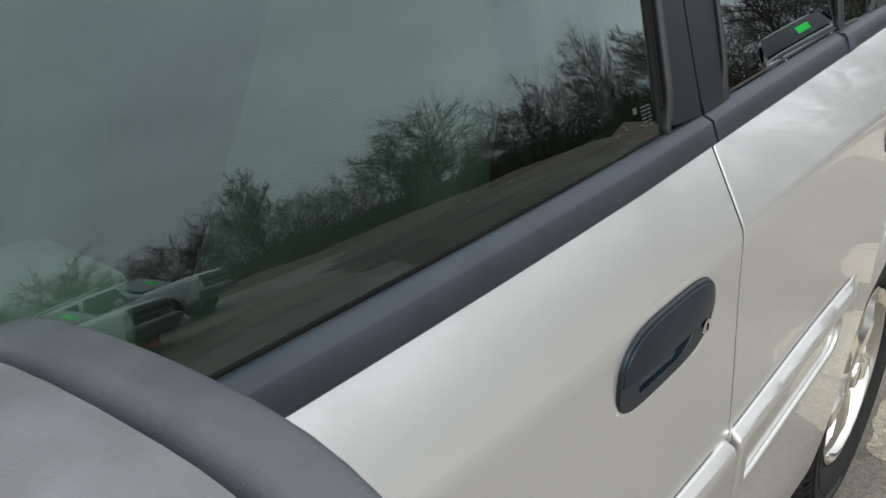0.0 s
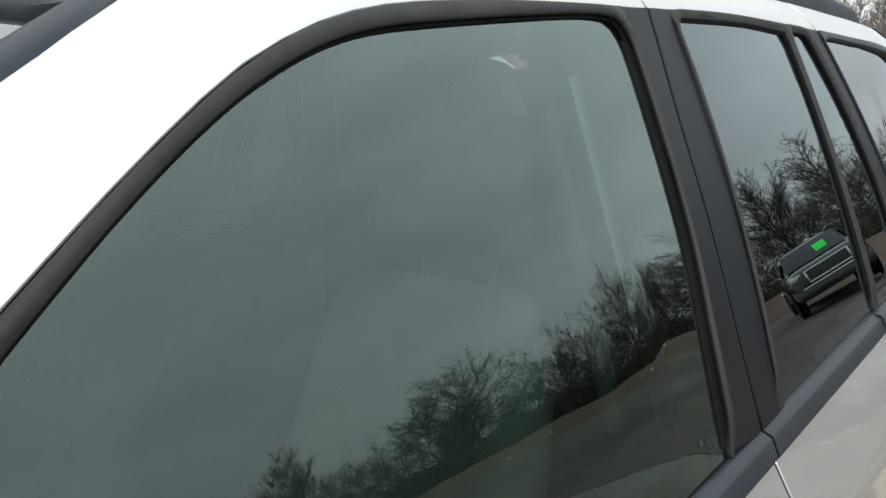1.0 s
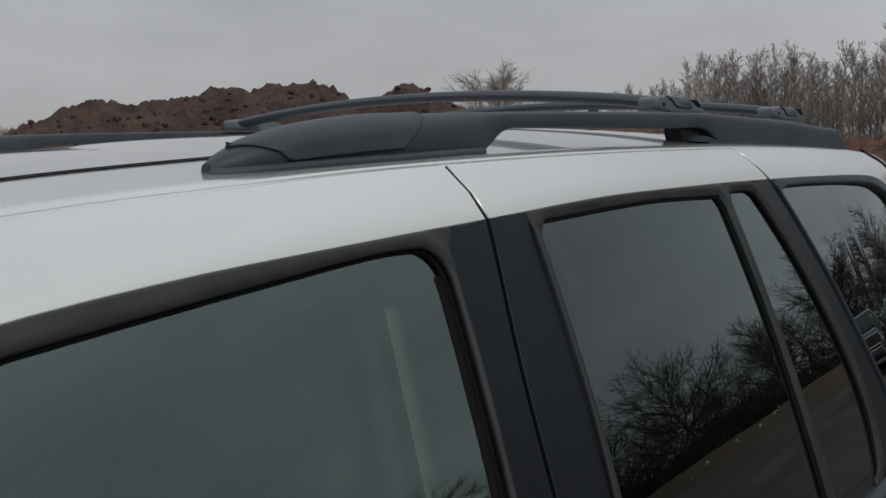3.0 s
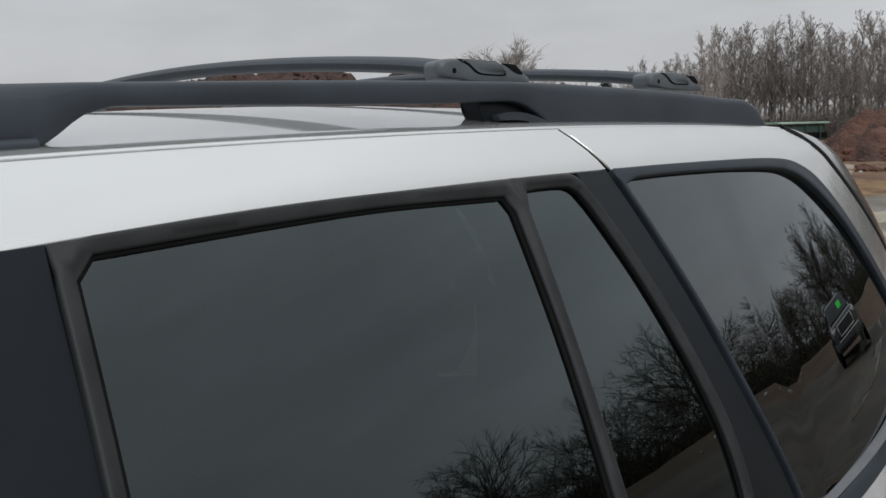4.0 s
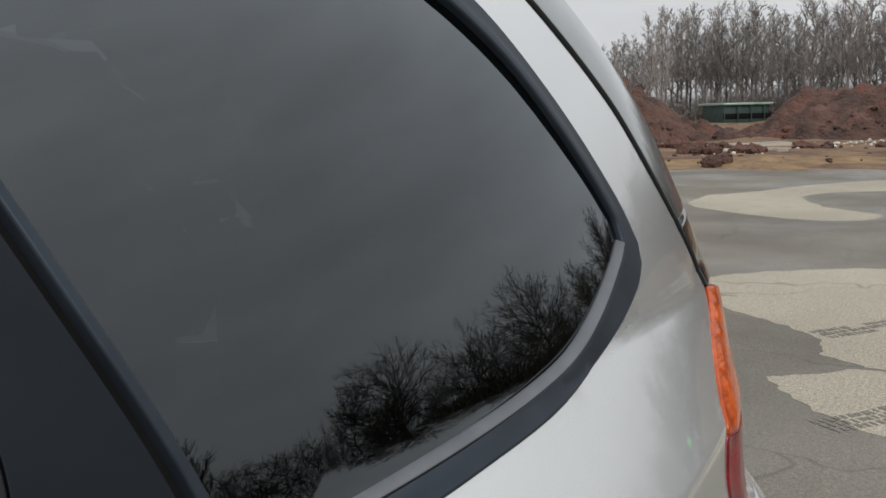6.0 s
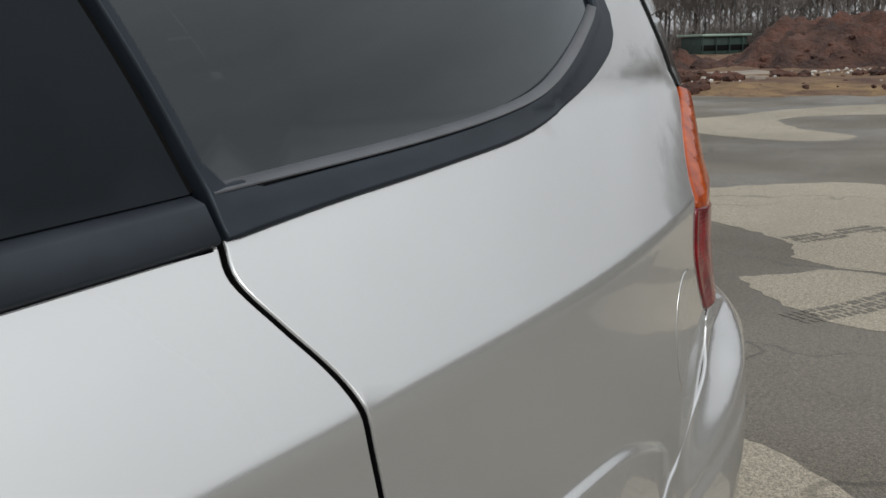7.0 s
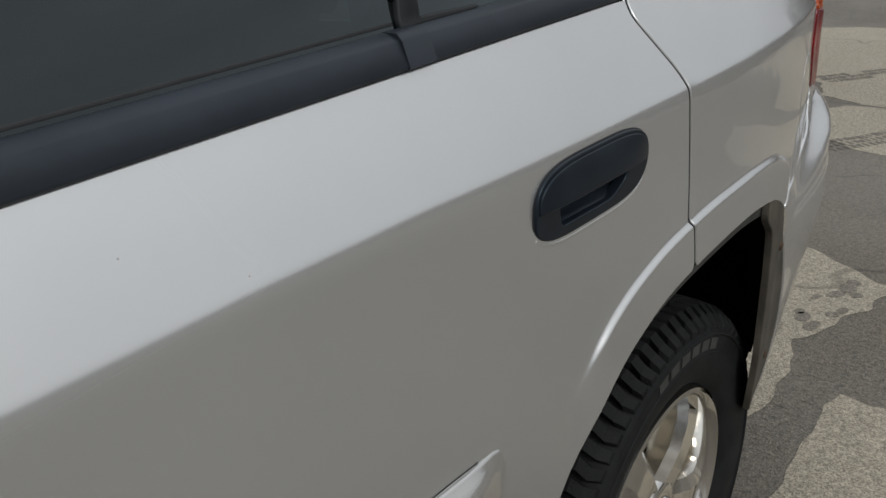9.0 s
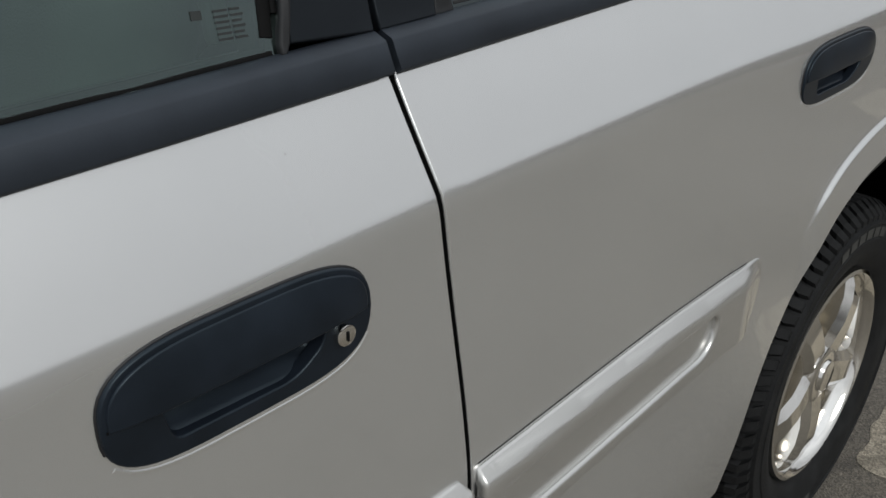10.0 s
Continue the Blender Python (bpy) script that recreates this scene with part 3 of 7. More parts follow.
wheel_track((2.00, 0.150), (2.80, 0.130), 0.015, 0.10, 0.0009, TREAD, "faint paler tread print on the damp asphalt", 6, 0.022, 5, 0.5)
wheel_track((2.30, 0.010), (3.25, 0.050), 0.02, 0.10, 0.0009, TREAD, "faint paler tread print on the damp asphalt", 8, 0.022, 5, 0.4)


def polar_sheet(name, az0, az1, r0, r1, na, nr, height, mat, side=1):
    """Ground forms over a fan of azimuths (degrees from +y, or from -y with side -1, towards +x)."""
    verts, faces = [], []
    for i in range(na + 1):
        az = radians(az0 + (az1 - az0) * i / na)
        for j in range(nr + 1):
            r = r0 + (r1 - r0) * j / nr
            x, y = r * math.sin(az), side * r * math.cos(az)
            verts.append((x, y, height(math.degrees(az), r, x, y)))
    for i in range(na):
        for j in range(nr):
            a = i * (nr + 1) + j
            q = (a, a + 1, a + nr + 2, a + nr + 1)
            faces.append(q if side < 0 else q[::-1])
    return mesh_of(name, verts, faces, mat, smooth=True)


# bare soil past the edge of the lot, on both sides
def soil_h(az, r, x, y):
    edge = 23.5 + 2.0 * fbm(az * 0.12, 3.1)
    return -0.05 + 0.25 * smooth01((r - edge) / 5) + 0.18 * fbm(x * 0.25, y * 0.25) * smooth01((r - edge) / 4)


soil = part("soil_flat", polar_sheet("soil_flat", -60, 100, 21, 130, 200, 60, soil_h, SOIL_FLAT))
tagged(soil, "bare brown soil with dead grass beyond the asphalt", "soil", kind="structure")

CREST = [(18, 0.0), (22.4, 1.5), (23.9, 2.5), (26.7, 3.5), (28.5, 3.2), (31.7, 3.7), (34, 4.2), (36.5, 4.4), (40, 4.8), (42, 4.2), (42.9, 3.4), (44.1, 3.7), (45.6, 4.4),
         (46.8, 4.4), (48.5, 3.6), (51, 2.6), (53.7, 2.4), (56, 2.5), (59.6, 2.1), (62.3, 1.4), (64.6, 0.4), (66.6, -1.0), (69.6, -1.3), (70.6, -0.8), (72.7, 0.4), (75.7, 0.8), (80, 1.1), (90, 1.0), (100, -1.0)]
CREST_AZ, CREST_EL = [c[0] for c in CREST], [c[1] for c in CREST]


def mound_h(az, r, x, y):
    d = 46.0 if az < 63 else 50.0
    top = 1.75 + d * math.tan(radians(float(np.interp(az, CREST_AZ, CREST_EL))))
    u = (r - d) / 11.0
    body = max(0.0, 1 - u * u) ** 1.2
    rough = 0.62 * fbm(x * 0.33, y * 0.33, 1.0, 3) + 0.55 * abs(fbm(x * 0.7, y * 0.7, 4.0, 3)) + 0.20 * abs(fbm(x * 2.2, y * 2.2, 9.0, 2)) - 0.3
    return -0.3 + (top + 0.2) * body + rough * min(1, body * 2.5)


# the left stretch is coloured darker for its shade; wet holds the label word
for az0, az1, n, soil_mat, wet in ((18, 53.6, 270, SOIL_SHADED, "shade-darkened"), (53.6, 100, 350, SOIL, "dumped")):
    mound = part("dirt_mound", polar_sheet("dirt_mound", az0, az1, 34, 58, n, 60, mound_h, soil_mat))
    tagged(mound, "long heap of %s red-brown earth with a ragged crest" % wet, "dirt mound", kind="stuff")


def lump(seed, n=2):
    bm = bmesh.new()
    bmesh.ops.create_icosphere(bm, subdivisions=n, radius=1.0)
    for v in bm.verts:
        d = 1 + 0.45 * fbm(v.co.x * 1.3 + seed * 7, v.co.y * 1.3, v.co.z * 1.3, 3)
        v.co = Vector((v.co.x * d, v.co.y * d, v.co.z * d * 0.75))
    return bm


def scatter(name, lumps, mat, label, category):
    """Many small lumps joined: (x, y, z, size)."""
    base = []
    for s in range(4):
        bm = lump(s, 1)
        bm.verts.ensure_lookup_table()
        base.append(([v.co.copy() for v in bm.verts], [tuple(v.index for v in f.verts) for f in bm.faces]))
        bm.free()
    verts, faces = [], []
    for i, (x, y, z, s) in enumerate(lumps):
        vs, fs = base[i % 4]
        o = len(verts)
        ca, sa = math.cos(i * 2.4), math.sin(i * 2.4)
        verts += [(x + s * (v.x * ca - v.y * sa), y + s * (v.x * sa + v.y * ca), z + s * v.z) for v in vs]
        faces += [tuple(o + k for k in f) for f in fs]
    ob = part(name, mesh_of(name, verts, faces, mat, smooth=False))
    return tagged(ob, label, category, kind="stuff")


rnd = random.Random(5)
clods, rubble, brick_bits = [], [], []
for i in range(900):
    az = rnd.uniform(20, 98)
    r = rnd.uniform(37, 44)
    x, y = r * math.sin(radians(az)), r * math.cos(radians(az))
    z = mound_h(az, r, x, y)
    if z > 0.1:
        clods.append((x, y, z, rnd.choice((0.06, 0.09, 0.13, 0.18))))
for i in range(85):
    if i % 5 == 0:
        az, r = rnd.gauss(69.6, 0.9), rnd.gauss(29.3, 0.8)
    elif i % 5 < 4:
        az, r = rnd.gauss(76.2, 1.2), rnd.gauss(37.0, 1.0)
    else:
        az, r = rnd.uniform(60, 95), rnd.uniform(27, 40)
    x, y = r * math.sin(radians(az)), r * math.cos(radians(az))
    rubble.append((x, y, max(soil_h(az, r, x, y), mound_h(az, r, x, y)) + 0.03, rnd.choice((0.025, 0.03, 0.04, 0.05, 0.08))))
for i in range(160):
    az = rnd.uniform(50, 95)
    r = rnd.uniform(24.5, 38)
    brick_bits.append((r * math.sin(radians(az)), r * math.cos(radians(az)), 0.18, rnd.uniform(0.03, 0.09)))
# clods on that stretch get the same shade-darkened colour
shaded_side = [q for q in clods if q[0] < q[1] * math.tan(radians(53.6))]
scatter("clods", shaded_side, SOIL_SHADED, "shade-darkened clods of earth lying on the mound", "clods")
scatter("clods", [q for q in clods if q not in shaded_side], SOIL, "loose clods of red earth lying on the mound", "clods")
scatter("rubble", rubble, STONE, "pale broken rubble strewn on the red earth", "rubble")
scatter("debris", brick_bits, SOIL, "small lumps of soil scattered on the flat", "debris")


# straw along the asphalt's edge, pale mud, dug-over lumps before the mound
def low_sheet(name, az0, az1, r0, r1, lift, mat, label, category, seed):
    def h(az, r, x, y):
        u, v = (az - az0) / (az1 - az0), (r - r0) / (r1 - r0)
        rim = min(1.0, 6 * u, 6 * (1 - u), 5 * v, 5 * (1 - v)) - 0.55 * abs(fbm(x * 0.5 + seed, y * 0.5, seed, 4)) - 0.1
        return soil_h(az, r, x, y) + (lift if rim > 0 else -0.25)
    ob = part(name, polar_sheet(name, az0, az1, r0, r1, 90, 24, h, mat))
    return tagged(ob, label, category, kind="structure")


low_sheet("straw_strip", 50, 98, 23.6, 28.0, 0.015, STRAW, "yellowish dead grass along the edge of the asphalt", "dead grass", 3)
low_sheet("mud_patch", 68.6, 72.6, 30.0, 39.0, 0.03, PUDDLE, "pale wet mud on the bare soil", "mud", 7)
heaps = []
for az, r, k in ((68.3, 26.2, 9), (67.2, 31.0, 26), (69.0, 33.5, 22), (70.0, 30.2, 14), (66.0, 34.0, 24), (73.5, 34.5, 16), (78.5, 34.0, 16), (84.0, 31.0, 12), (63.0, 33.0, 22)):
    for i in range(k):
        a, d = az + rnd.gauss(0, 0.55), r + rnd.gauss(0, 0.5)
        x, y = d * math.sin(radians(a)), d * math.cos(radians(a))
        heaps.append((x, y, soil_h(a, d, x, y) + 0.06, rnd.uniform(0.10, 0.30)))
scatter("dug_lumps", heaps, SOIL, "dark red lumps of dug-over earth", "earth lumps")


# verge and bank behind the camera, which the windows mirror
def verge_h(az, r, x, y):
    edge = float(np.interp(az, (-80, 40, 58, 70, 110), (32, 29, 25, 22, 22))) + 1.5 * fbm(az * 0.08, 8.0)
    k = smooth01((r - edge) / 14)
    return lie(x, y) - 0.08 + 0.9 * k + 0.25 * k * fbm(x * 0.22, y * 0.22, 2.0)


verge = part("verge", polar_sheet("verge", -80, 88, 17, 110, 150, 46, verge_h, VERGE, side=-1))
tagged(verge, "brown bank of dead grass along the edge of the lot", "verge", kind="structure")
litter = []
for i in range(14):
    az = rnd.gauss(66, 7)
    r = rnd.uniform(30, 33)
    x, y = r * math.sin(radians(az)), -r * math.cos(radians(az))
    litter.append((x, y, verge_h(az, r, x, y) + 0.03, rnd.uniform(0.04, 0.11)))
scatter("litter", litter, STONE, "pale stones and litter along the brown bank", "litter")


# ---- trees ----
def limb(verts, faces, a, b, ra, rb, k=4):
    d = (b - a)
    if d.length < 1e-4:
        return
    t = d.normalized()
    s = t.orthogonal().normalized()
    c = t.cross(s)
    o = len(verts)
    for p, r in ((a, ra), (b, rb)):
        for i in range(k):
            q = 2 * math.pi * i / k
            verts.append(p + (s * math.cos(q) + c * math.sin(q)) * r)
    for i in range(k):
        j = (i + 1) % k
        faces.append((o + i, o + j, o + k + j, o + k + i))


def ribbon(verts, faces, a, b, ra, rb):
    """The thinnest twigs: one narrow strip each."""
    w = (b - a).orthogonal().normalized()
    o = len(verts)
    verts.extend((a - w * ra, a + w * ra, b + w * rb, b - w * rb))
    faces.append((o, o + 1, o + 2, o + 3))


def grow(rng, height, spread, twig_r, first=0.22, limbs=13, splits=(5, 5, 4), dome=False, rise=0.45, lift=0.10, bend=0.14, stout=1.0, flat=False):
    """A bare tree: trunk verts/faces and crown verts/faces."""
    tv, tf, cv, cf = [], [], [], []
    r0 = height * 0.0125 * stout
    pts = [Vector((0, 0, -0.2))]
    n = 9
    for i in range(1, n + 1):
        h = height * (0.60 if dome else 0.86) * i / n
        pts.append(Vector((rng.gauss(0, 0.012) * height * i / n, rng.gauss(0, 0.012) * height * i / n, h)))
    for i in range(n):
        limb(tv, tf, pts[i], pts[i + 1], r0 * (1 - 0.9 * i / n), r0 * (1 - 0.9 * (i + 1) / n), 7)

    def branch(p, d, length, r, level):
        last = level == len(splits)
        bends = 3 if level == 0 else (2 if level == 1 else 1)
        q = p
        for b in range(bends):
            d = (d + Vector((rng.gauss(0, bend), rng.gauss(0, bend), rng.gauss(lift, bend * 0.7)))).normalized()
            e = q + d * length / bends
            k = 5 if level == 0 else 3
            if last and flat:
                ribbon(cv, cf, q, e, twig_r, twig_r * 0.5)
                continue
            limb(*((tv, tf) if level == 0 else (cv, cf)), q, e, max(twig_r, r * (1 - 0.3 * b)), max(twig_r * 0.7, r * (1 - 0.3 * (b + 1))), k)
            if not last:
                m = splits[level] // bends + (1 if rng.random() < (splits[level] % bends) / bends else 0)
                for _ in range(m):
                    side = Matrix.Rotation(rng.uniform(0, 2 * math.pi), 3, d) @ d.orthogonal().normalized()
                    nd = (d * rng.uniform(0.9, 1.3) + side * rng.uniform(0.45, 0.8)).normalized()
                    branch(q + (e - q) * rng.uniform(0.25, 1.0), nd, length * rng.uniform(0.45, 0.70), r * 0.5, level + 1)
            q = e

    for i in range(limbs):
        u = first + (1 - first) * (i + rng.random()) / limbs
        h = u * height * 0.86
        k = min(n - 1, int(u * n))
        p = pts[k] + (pts[k + 1] - pts[k]) * (u * n - k)
        a = i * 2.4 + rng.uniform(-0.5, 0.5)
        up = 0.15 + 1.1 * u * u if dome else rise + 0.9 * u
        d = Vector((math.cos(a), math.sin(a), up)).normalized()
        branch(p, d, height * spread * ((0.80 + 0.25 * math.sin(math.pi * u)) if dome else (1.15 - 0.75 * u)) * rng.uniform(0.8, 1.15), r0 * 0.5 * (1.1 - 0.7 * u), 0)
    return tv, tf, cv, cf


def tree(name_label, seed, height, spread, twig_r, bark, twig, **k):
    tv, tf, cv, cf = grow(random.Random(seed), height, spread, twig_r, **k)
    t = thing("tree", name_label, "tree")
    part("trunk", mesh_of("trunk", tv, tf, bark), t)
    part("crown", mesh_of("crown", cv, cf, twig, smooth=False), t)
    return t


def plant(kinds, spots, group):
    used = set()
    for i, (x, y, z, s, k) in enumerate(spots):
        m = Matrix.LocRotScale((x, y, z), Euler((0, 0, i * 2.1)), (s, s, s))
        src = kinds[k % len(kinds)]
        ob = src if k % len(kinds) not in used else copy_thing(src, Matrix())
        used.add(k % len(kinds))
        ob.matrix_basis = m
        tagged(ob, group=group)


FAR_LABEL = "tall bare woodland tree in winter, grey paled for haze"
far_kinds = [tree(FAR_LABEL, 11 + i, 14.0, 0.20, 0.0150, BARK_HAZY, TWIG_HAZY, first=0.24, limbs=17, splits=(5, 4, 4), rise=1.25, flat=True) for i in range(5)]
spots = []
for i in range(150):
    az = 57.8 + 41.7 * ((i * 0.618034) % 1.0)
    r = 96 + 26 * rnd.random() + max(0, 64 - az) * 2.0
    if 65 < az < 73:
        r = max(r, 108)
    tall = np.interp(az, (57, 60, 66, 72, 80, 100), (0.56, 0.70, 0.95, 1.0, 1.05, 1.0))
    spots.append((r * math.sin(radians(az)), r * math.cos(radians(az)), 0.0, float(tall) * rnd.uniform(0.84, 1.12), i))
plant(far_kinds, spots, "bare woodland behind the mound")

big = tree("broad round-crowned bare tree far behind the mound", 71, 13.0, 0.32, 0.030, BARK_HAZY, TWIG_HAZY, first=0.25, limbs=24, splits=(7, 6, 6), dome=True, lift=0.07, bend=0.16, flat=True)
spots = [(140 * math.sin(radians(51.8)), 140 * math.cos(radians(51.8)), 0.0, 1.30, 0),
         (150 * math.sin(radians(56.2)), 150 * math.cos(radians(56.2)), 0.0, 0.80, 0), (118 * math.sin(radians(34.6)), 118 * math.cos(radians(34.6)), 0, 0.72, 0),
         (230 * math.sin(radians(20.5)), 230 * math.cos(radians(20.5)), 0, 0.75, 0), (240 * math.sin(radians(22.8)), 240 * math.cos(radians(22.8)), 0, 0.80, 0),
         (235 * math.sin(radians(17)), 235 * math.cos(radians(17)), 0, 0.9, 0), (240 * math.sin(radians(12)), 240 * math.cos(radians(12)), 0, 0.8, 0), (240 * math.sin(radians(6)), 240 * math.cos(radians(6)), 0, 0.9, 0)]
plant([big], spots, "single far trees")

NEAR_LABEL = "dark bare tree with a wide tangle of branches"
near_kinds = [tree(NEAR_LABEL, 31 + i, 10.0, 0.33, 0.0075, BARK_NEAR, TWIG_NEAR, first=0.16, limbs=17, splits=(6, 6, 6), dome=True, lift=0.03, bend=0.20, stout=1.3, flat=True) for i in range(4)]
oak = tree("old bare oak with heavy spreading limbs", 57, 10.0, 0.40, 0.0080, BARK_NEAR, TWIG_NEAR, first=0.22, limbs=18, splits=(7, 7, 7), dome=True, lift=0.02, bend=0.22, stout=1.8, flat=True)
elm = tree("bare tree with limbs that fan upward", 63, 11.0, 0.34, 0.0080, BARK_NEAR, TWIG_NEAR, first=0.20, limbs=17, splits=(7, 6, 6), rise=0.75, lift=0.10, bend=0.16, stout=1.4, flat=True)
spots = []
for i in range(76):
    az = -12 + 102 * ((i * 0.618034) % 1.0)
    r = 54 + 22 * rnd.random()
    x, y = r * math.sin(radians(az)), -r * math.cos(radians(az))
    spots.append((x, y, 2.0, rnd.uniform(0.64, 0.84) * (1.0 if i % 7 else 1.10), i))
plant([oak], [(r * math.sin(radians(az)), -r * math.cos(radians(az)), 2.0, k, 0) for az, r, k in ((61.0, 52, 0.86), (46.5, 56, 1.0), (20, 62, 0.95), (4, 60, 1.0))], "dark bare trees along the bank")
plant([elm], [(r * math.sin(radians(az)), -r * math.cos(radians(az)), 1.8, k, 0) for az, r, k in ((73.0, 50, 0.76), (77.0, 52, 0.80), (67.5, 60, 0.72), (33, 60, 0.95))], "dark bare trees along the bank")
plant(near_kinds, spots, "dark bare trees along the bank")


def brush(name, az0, az1, r0, r1, side, count, height, r, mat, label):
    """Undergrowth: one mesh of many crossing stems."""
    rng = random.Random(count)
    verts, faces = [], []
    for _ in range(count):
        az, d = radians(rng.uniform(az0, az1)), rng.uniform(r0, r1)
        p = Vector((d * math.sin(az), side * d * math.cos(az), 0.2 if side > 0 else 1.8))
        h = height * rng.uniform(0.35, 1.0) * (0.75 + 0.5 * fbm(math.degrees(az) * 0.15, d * 0.05, 3.0))
        v = Vector((rng.gauss(0, 0.35), rng.gauss(0, 0.35), 1)).normalized()
        for k in range(3):
            e = p + v * h / 3
            ribbon(verts, faces, p, e, r * (1 - 0.25 * k), r * (0.75 - 0.25 * k))
            if k:
                for _ in range(2):
                    w = (v + Vector((rng.gauss(0, 0.7), rng.gauss(0, 0.7), rng.gauss(0, 0.3)))).normalized()
                    ribbon(verts, faces, p, p + w * h * 0.35, r * 0.6, r * 0.3)
            p = e
            v = (v + Vector((rng.gauss(0, 0.25), rng.gauss(0, 0.25), 0.1))).normalized()
    ob = part(name, mesh_of(name, verts, faces, mat, smooth=False))
    return tagged(ob, label, "brush", kind="stuff")


brush("brush", 56, 100, 106, 122, 1, 8000, 6.0, 0.042, BRUSH_HAZY, "leafless undergrowth at the foot of the woodland, grey-brown paled for haze")
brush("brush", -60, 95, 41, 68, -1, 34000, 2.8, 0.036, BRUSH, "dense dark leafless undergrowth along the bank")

# a lone conifer before the wood
pine = thing("pine_tree", "small dark green conifer at the wood's edge", "tree")
pv, pf, qv, qf = [], [], [], []
limb(pv, pf, Vector((0, 0, -0.2)), Vector((0, 0, 6.5)), 0.12, 0.02, 6)
prng = random.Random(3)
for i in range(420):
    h = 0.8 + 5.8 * (i / 420)
    a = i * 2.4
    reach = (6.9 - h) * 0.27 * prng.uniform(0.6, 1.15)
    p = Vector((0, 0, h))
    e = p + Vector((math.cos(a) * reach, math.sin(a) * reach, -0.12 * reach))
    limb(qv, qf, p, e, 0.05, 0.02, 3)
    for k in range(4):
        b = p + (e - p) * (0.35 + 0.2 * k)
        limb(qv, qf, b, b + Vector((prng.gauss(0, 0.2), prng.gauss(0, 0.2), -0.18)), 0.06, 0.015, 3)
part("trunk", mesh_of("trunk", pv, pf, BARK_HAZY), pine)
part("crown", mesh_of("crown", qv, qf, PINE, smooth=False), pine)
pine.matrix_basis = Matrix.LocRotScale((105 * math.sin(radians(57.9)), 105 * math.cos(radians(57.9)), 0), None, (1.3, 1.3, 1.32))

# the green hut beyond the heap
hut = thing("hut", "low green shed with a pale flat roof beyond the earth heap", "shed", at=(92.5, 36.0, 0.0))
hut.rotation_euler = (0, 0, radians(-28))
HUT_W = 6.4
part("wall", box_mesh("wall", (-HUT_W / 2 + 0.3, -1.6, 0), (HUT_W / 2 - 0.3, 1.6, 1.95), HUT_GREEN, 0.03), hut)
part("roof", box_mesh("roof", (-HUT_W / 2, -2.0, 1.99), (HUT_W / 2, 2.0, 2.2), HUT_ROOF, 0.04), hut, "pale green metal roof sheet")
part("opening", box_mesh("opening", (-2.9, -1.64, 0.55), (3.2, -1.58, 1.12), GAPBLACK, 0.02), hut, "long dark opening")
for k in range(4):
    x = -HUT_W / 2 + 1.05 + k * 1.7
    part("post", box_mesh("post", (x - 0.84, -1.9, 0), (x - 0.74, -1.8, 1.98), HUT_GREEN, 0.01), hut)


# ---- the car: flank surface in side view ----
CAR_W = 1.86
HUB = (1.187, 0.37)
DOOR_TOP = spline([(-1.30, 1.08), (-1.10, 1.235), (-0.93, 1.385), (-0.78, 1.495), (-0.675, 1.567), (-0.58, 1.621), (-0.464, 1.660), (-0.30, 1.681), (-0.10, 1.694), (0.05, 1.702),
                   (0.26, 1.714), (0.42, 1.718), (0.607, 1.721), (0.78, 1.722), (0.96, 1.722), (1.225, 1.719), (1.50, 1.712), (1.9, 1.69)], 6)
DT_X, DT_Z = [p[0] for p in DOOR_TOP], [p[1] for p in DOOR_TOP]
DITCH = spline([(-1.30, 1.20), (-1.10, 1.352), (-0.90, 1.497), (-0.73, 1.606), (-0.64, 1.661), (-0.57, 1.696), (-0.50, 1.715), (-0.36, 1.733), (-0.20, 1.745), (0.0, 1.757), (0.35, 1.769), (0.75, 1.775), (1.1, 1.773), (1.45, 1.764), (1.9, 1.745)], 6)
DI_X, DI_Z = [p[0] for p in DITCH], [p[1] for p in DITCH]


def door_top(x):
    return float(np.interp(x, DT_X, DT_Z))


def ditch(x):
    return float(np.interp(x, DI_X, DI_Z))


def belt(x):
    return 1.197 + 0.051 * x


def belt_top(x):
    return 1.229 + 0.050 * x


def waist(x):
    return 1.106 + 0.037 * x


BOW_X, BOW = (-0.3, -0.1, 0.0, 0.15, 0.35, 0.5, 0.65, 0.8, 1.0, 1.2, 1.4, 1.55), (-0.002, 0.001, 0.003, 0.004, 0.006, 0.0055, 0.002, 0.0005, 0.0005, 0.003, 0.005, 0.006)


def crease(x):
    """The waist crease: nearly straight, bowed a few millimetres along the doors."""
    return waist(x) + float(np.interp(x, BOW_X, BOW))


FLARE = spline([(0.70, 0.775), (0.735, 0.828), (0.778, 0.874), (0.815, 0.902), (0.86, 0.925), (0.914, 0.943), (0.964, 0.955), (1.026, 0.9645), (1.10, 0.973), (1.174, 0.977), (1.25, 0.979), (1.325, 0.976),
                (1.375, 0.969), (1.42, 0.955), (1.46, 0.939), (1.495, 0.921), (1.54, 0.885)], 6)
FL_X, FL_Z = [q[0] for q in FLARE], [q[1] for q in FLARE]


def flare(x):
    return float(np.interp(x, FL_X, FL_Z))


def plan(x, z=1.0):
    """How far the flank turns inward towards both ends."""
    o = 0.0
    if x > 1.1:
        o += (0.225 - 0.047 * smooth01((z - 1.15) / 0.2)) * (x - 1.1) ** 2.2
    if x > 1.92:
        o += 1.2 * (x - 1.92) ** 2
    if x < -0.3:
        o += 0.035 * (x + 0.3) ** 2
    if x < -1.5:
        o += 0.12 * (x + 1.5) ** 2
    return o


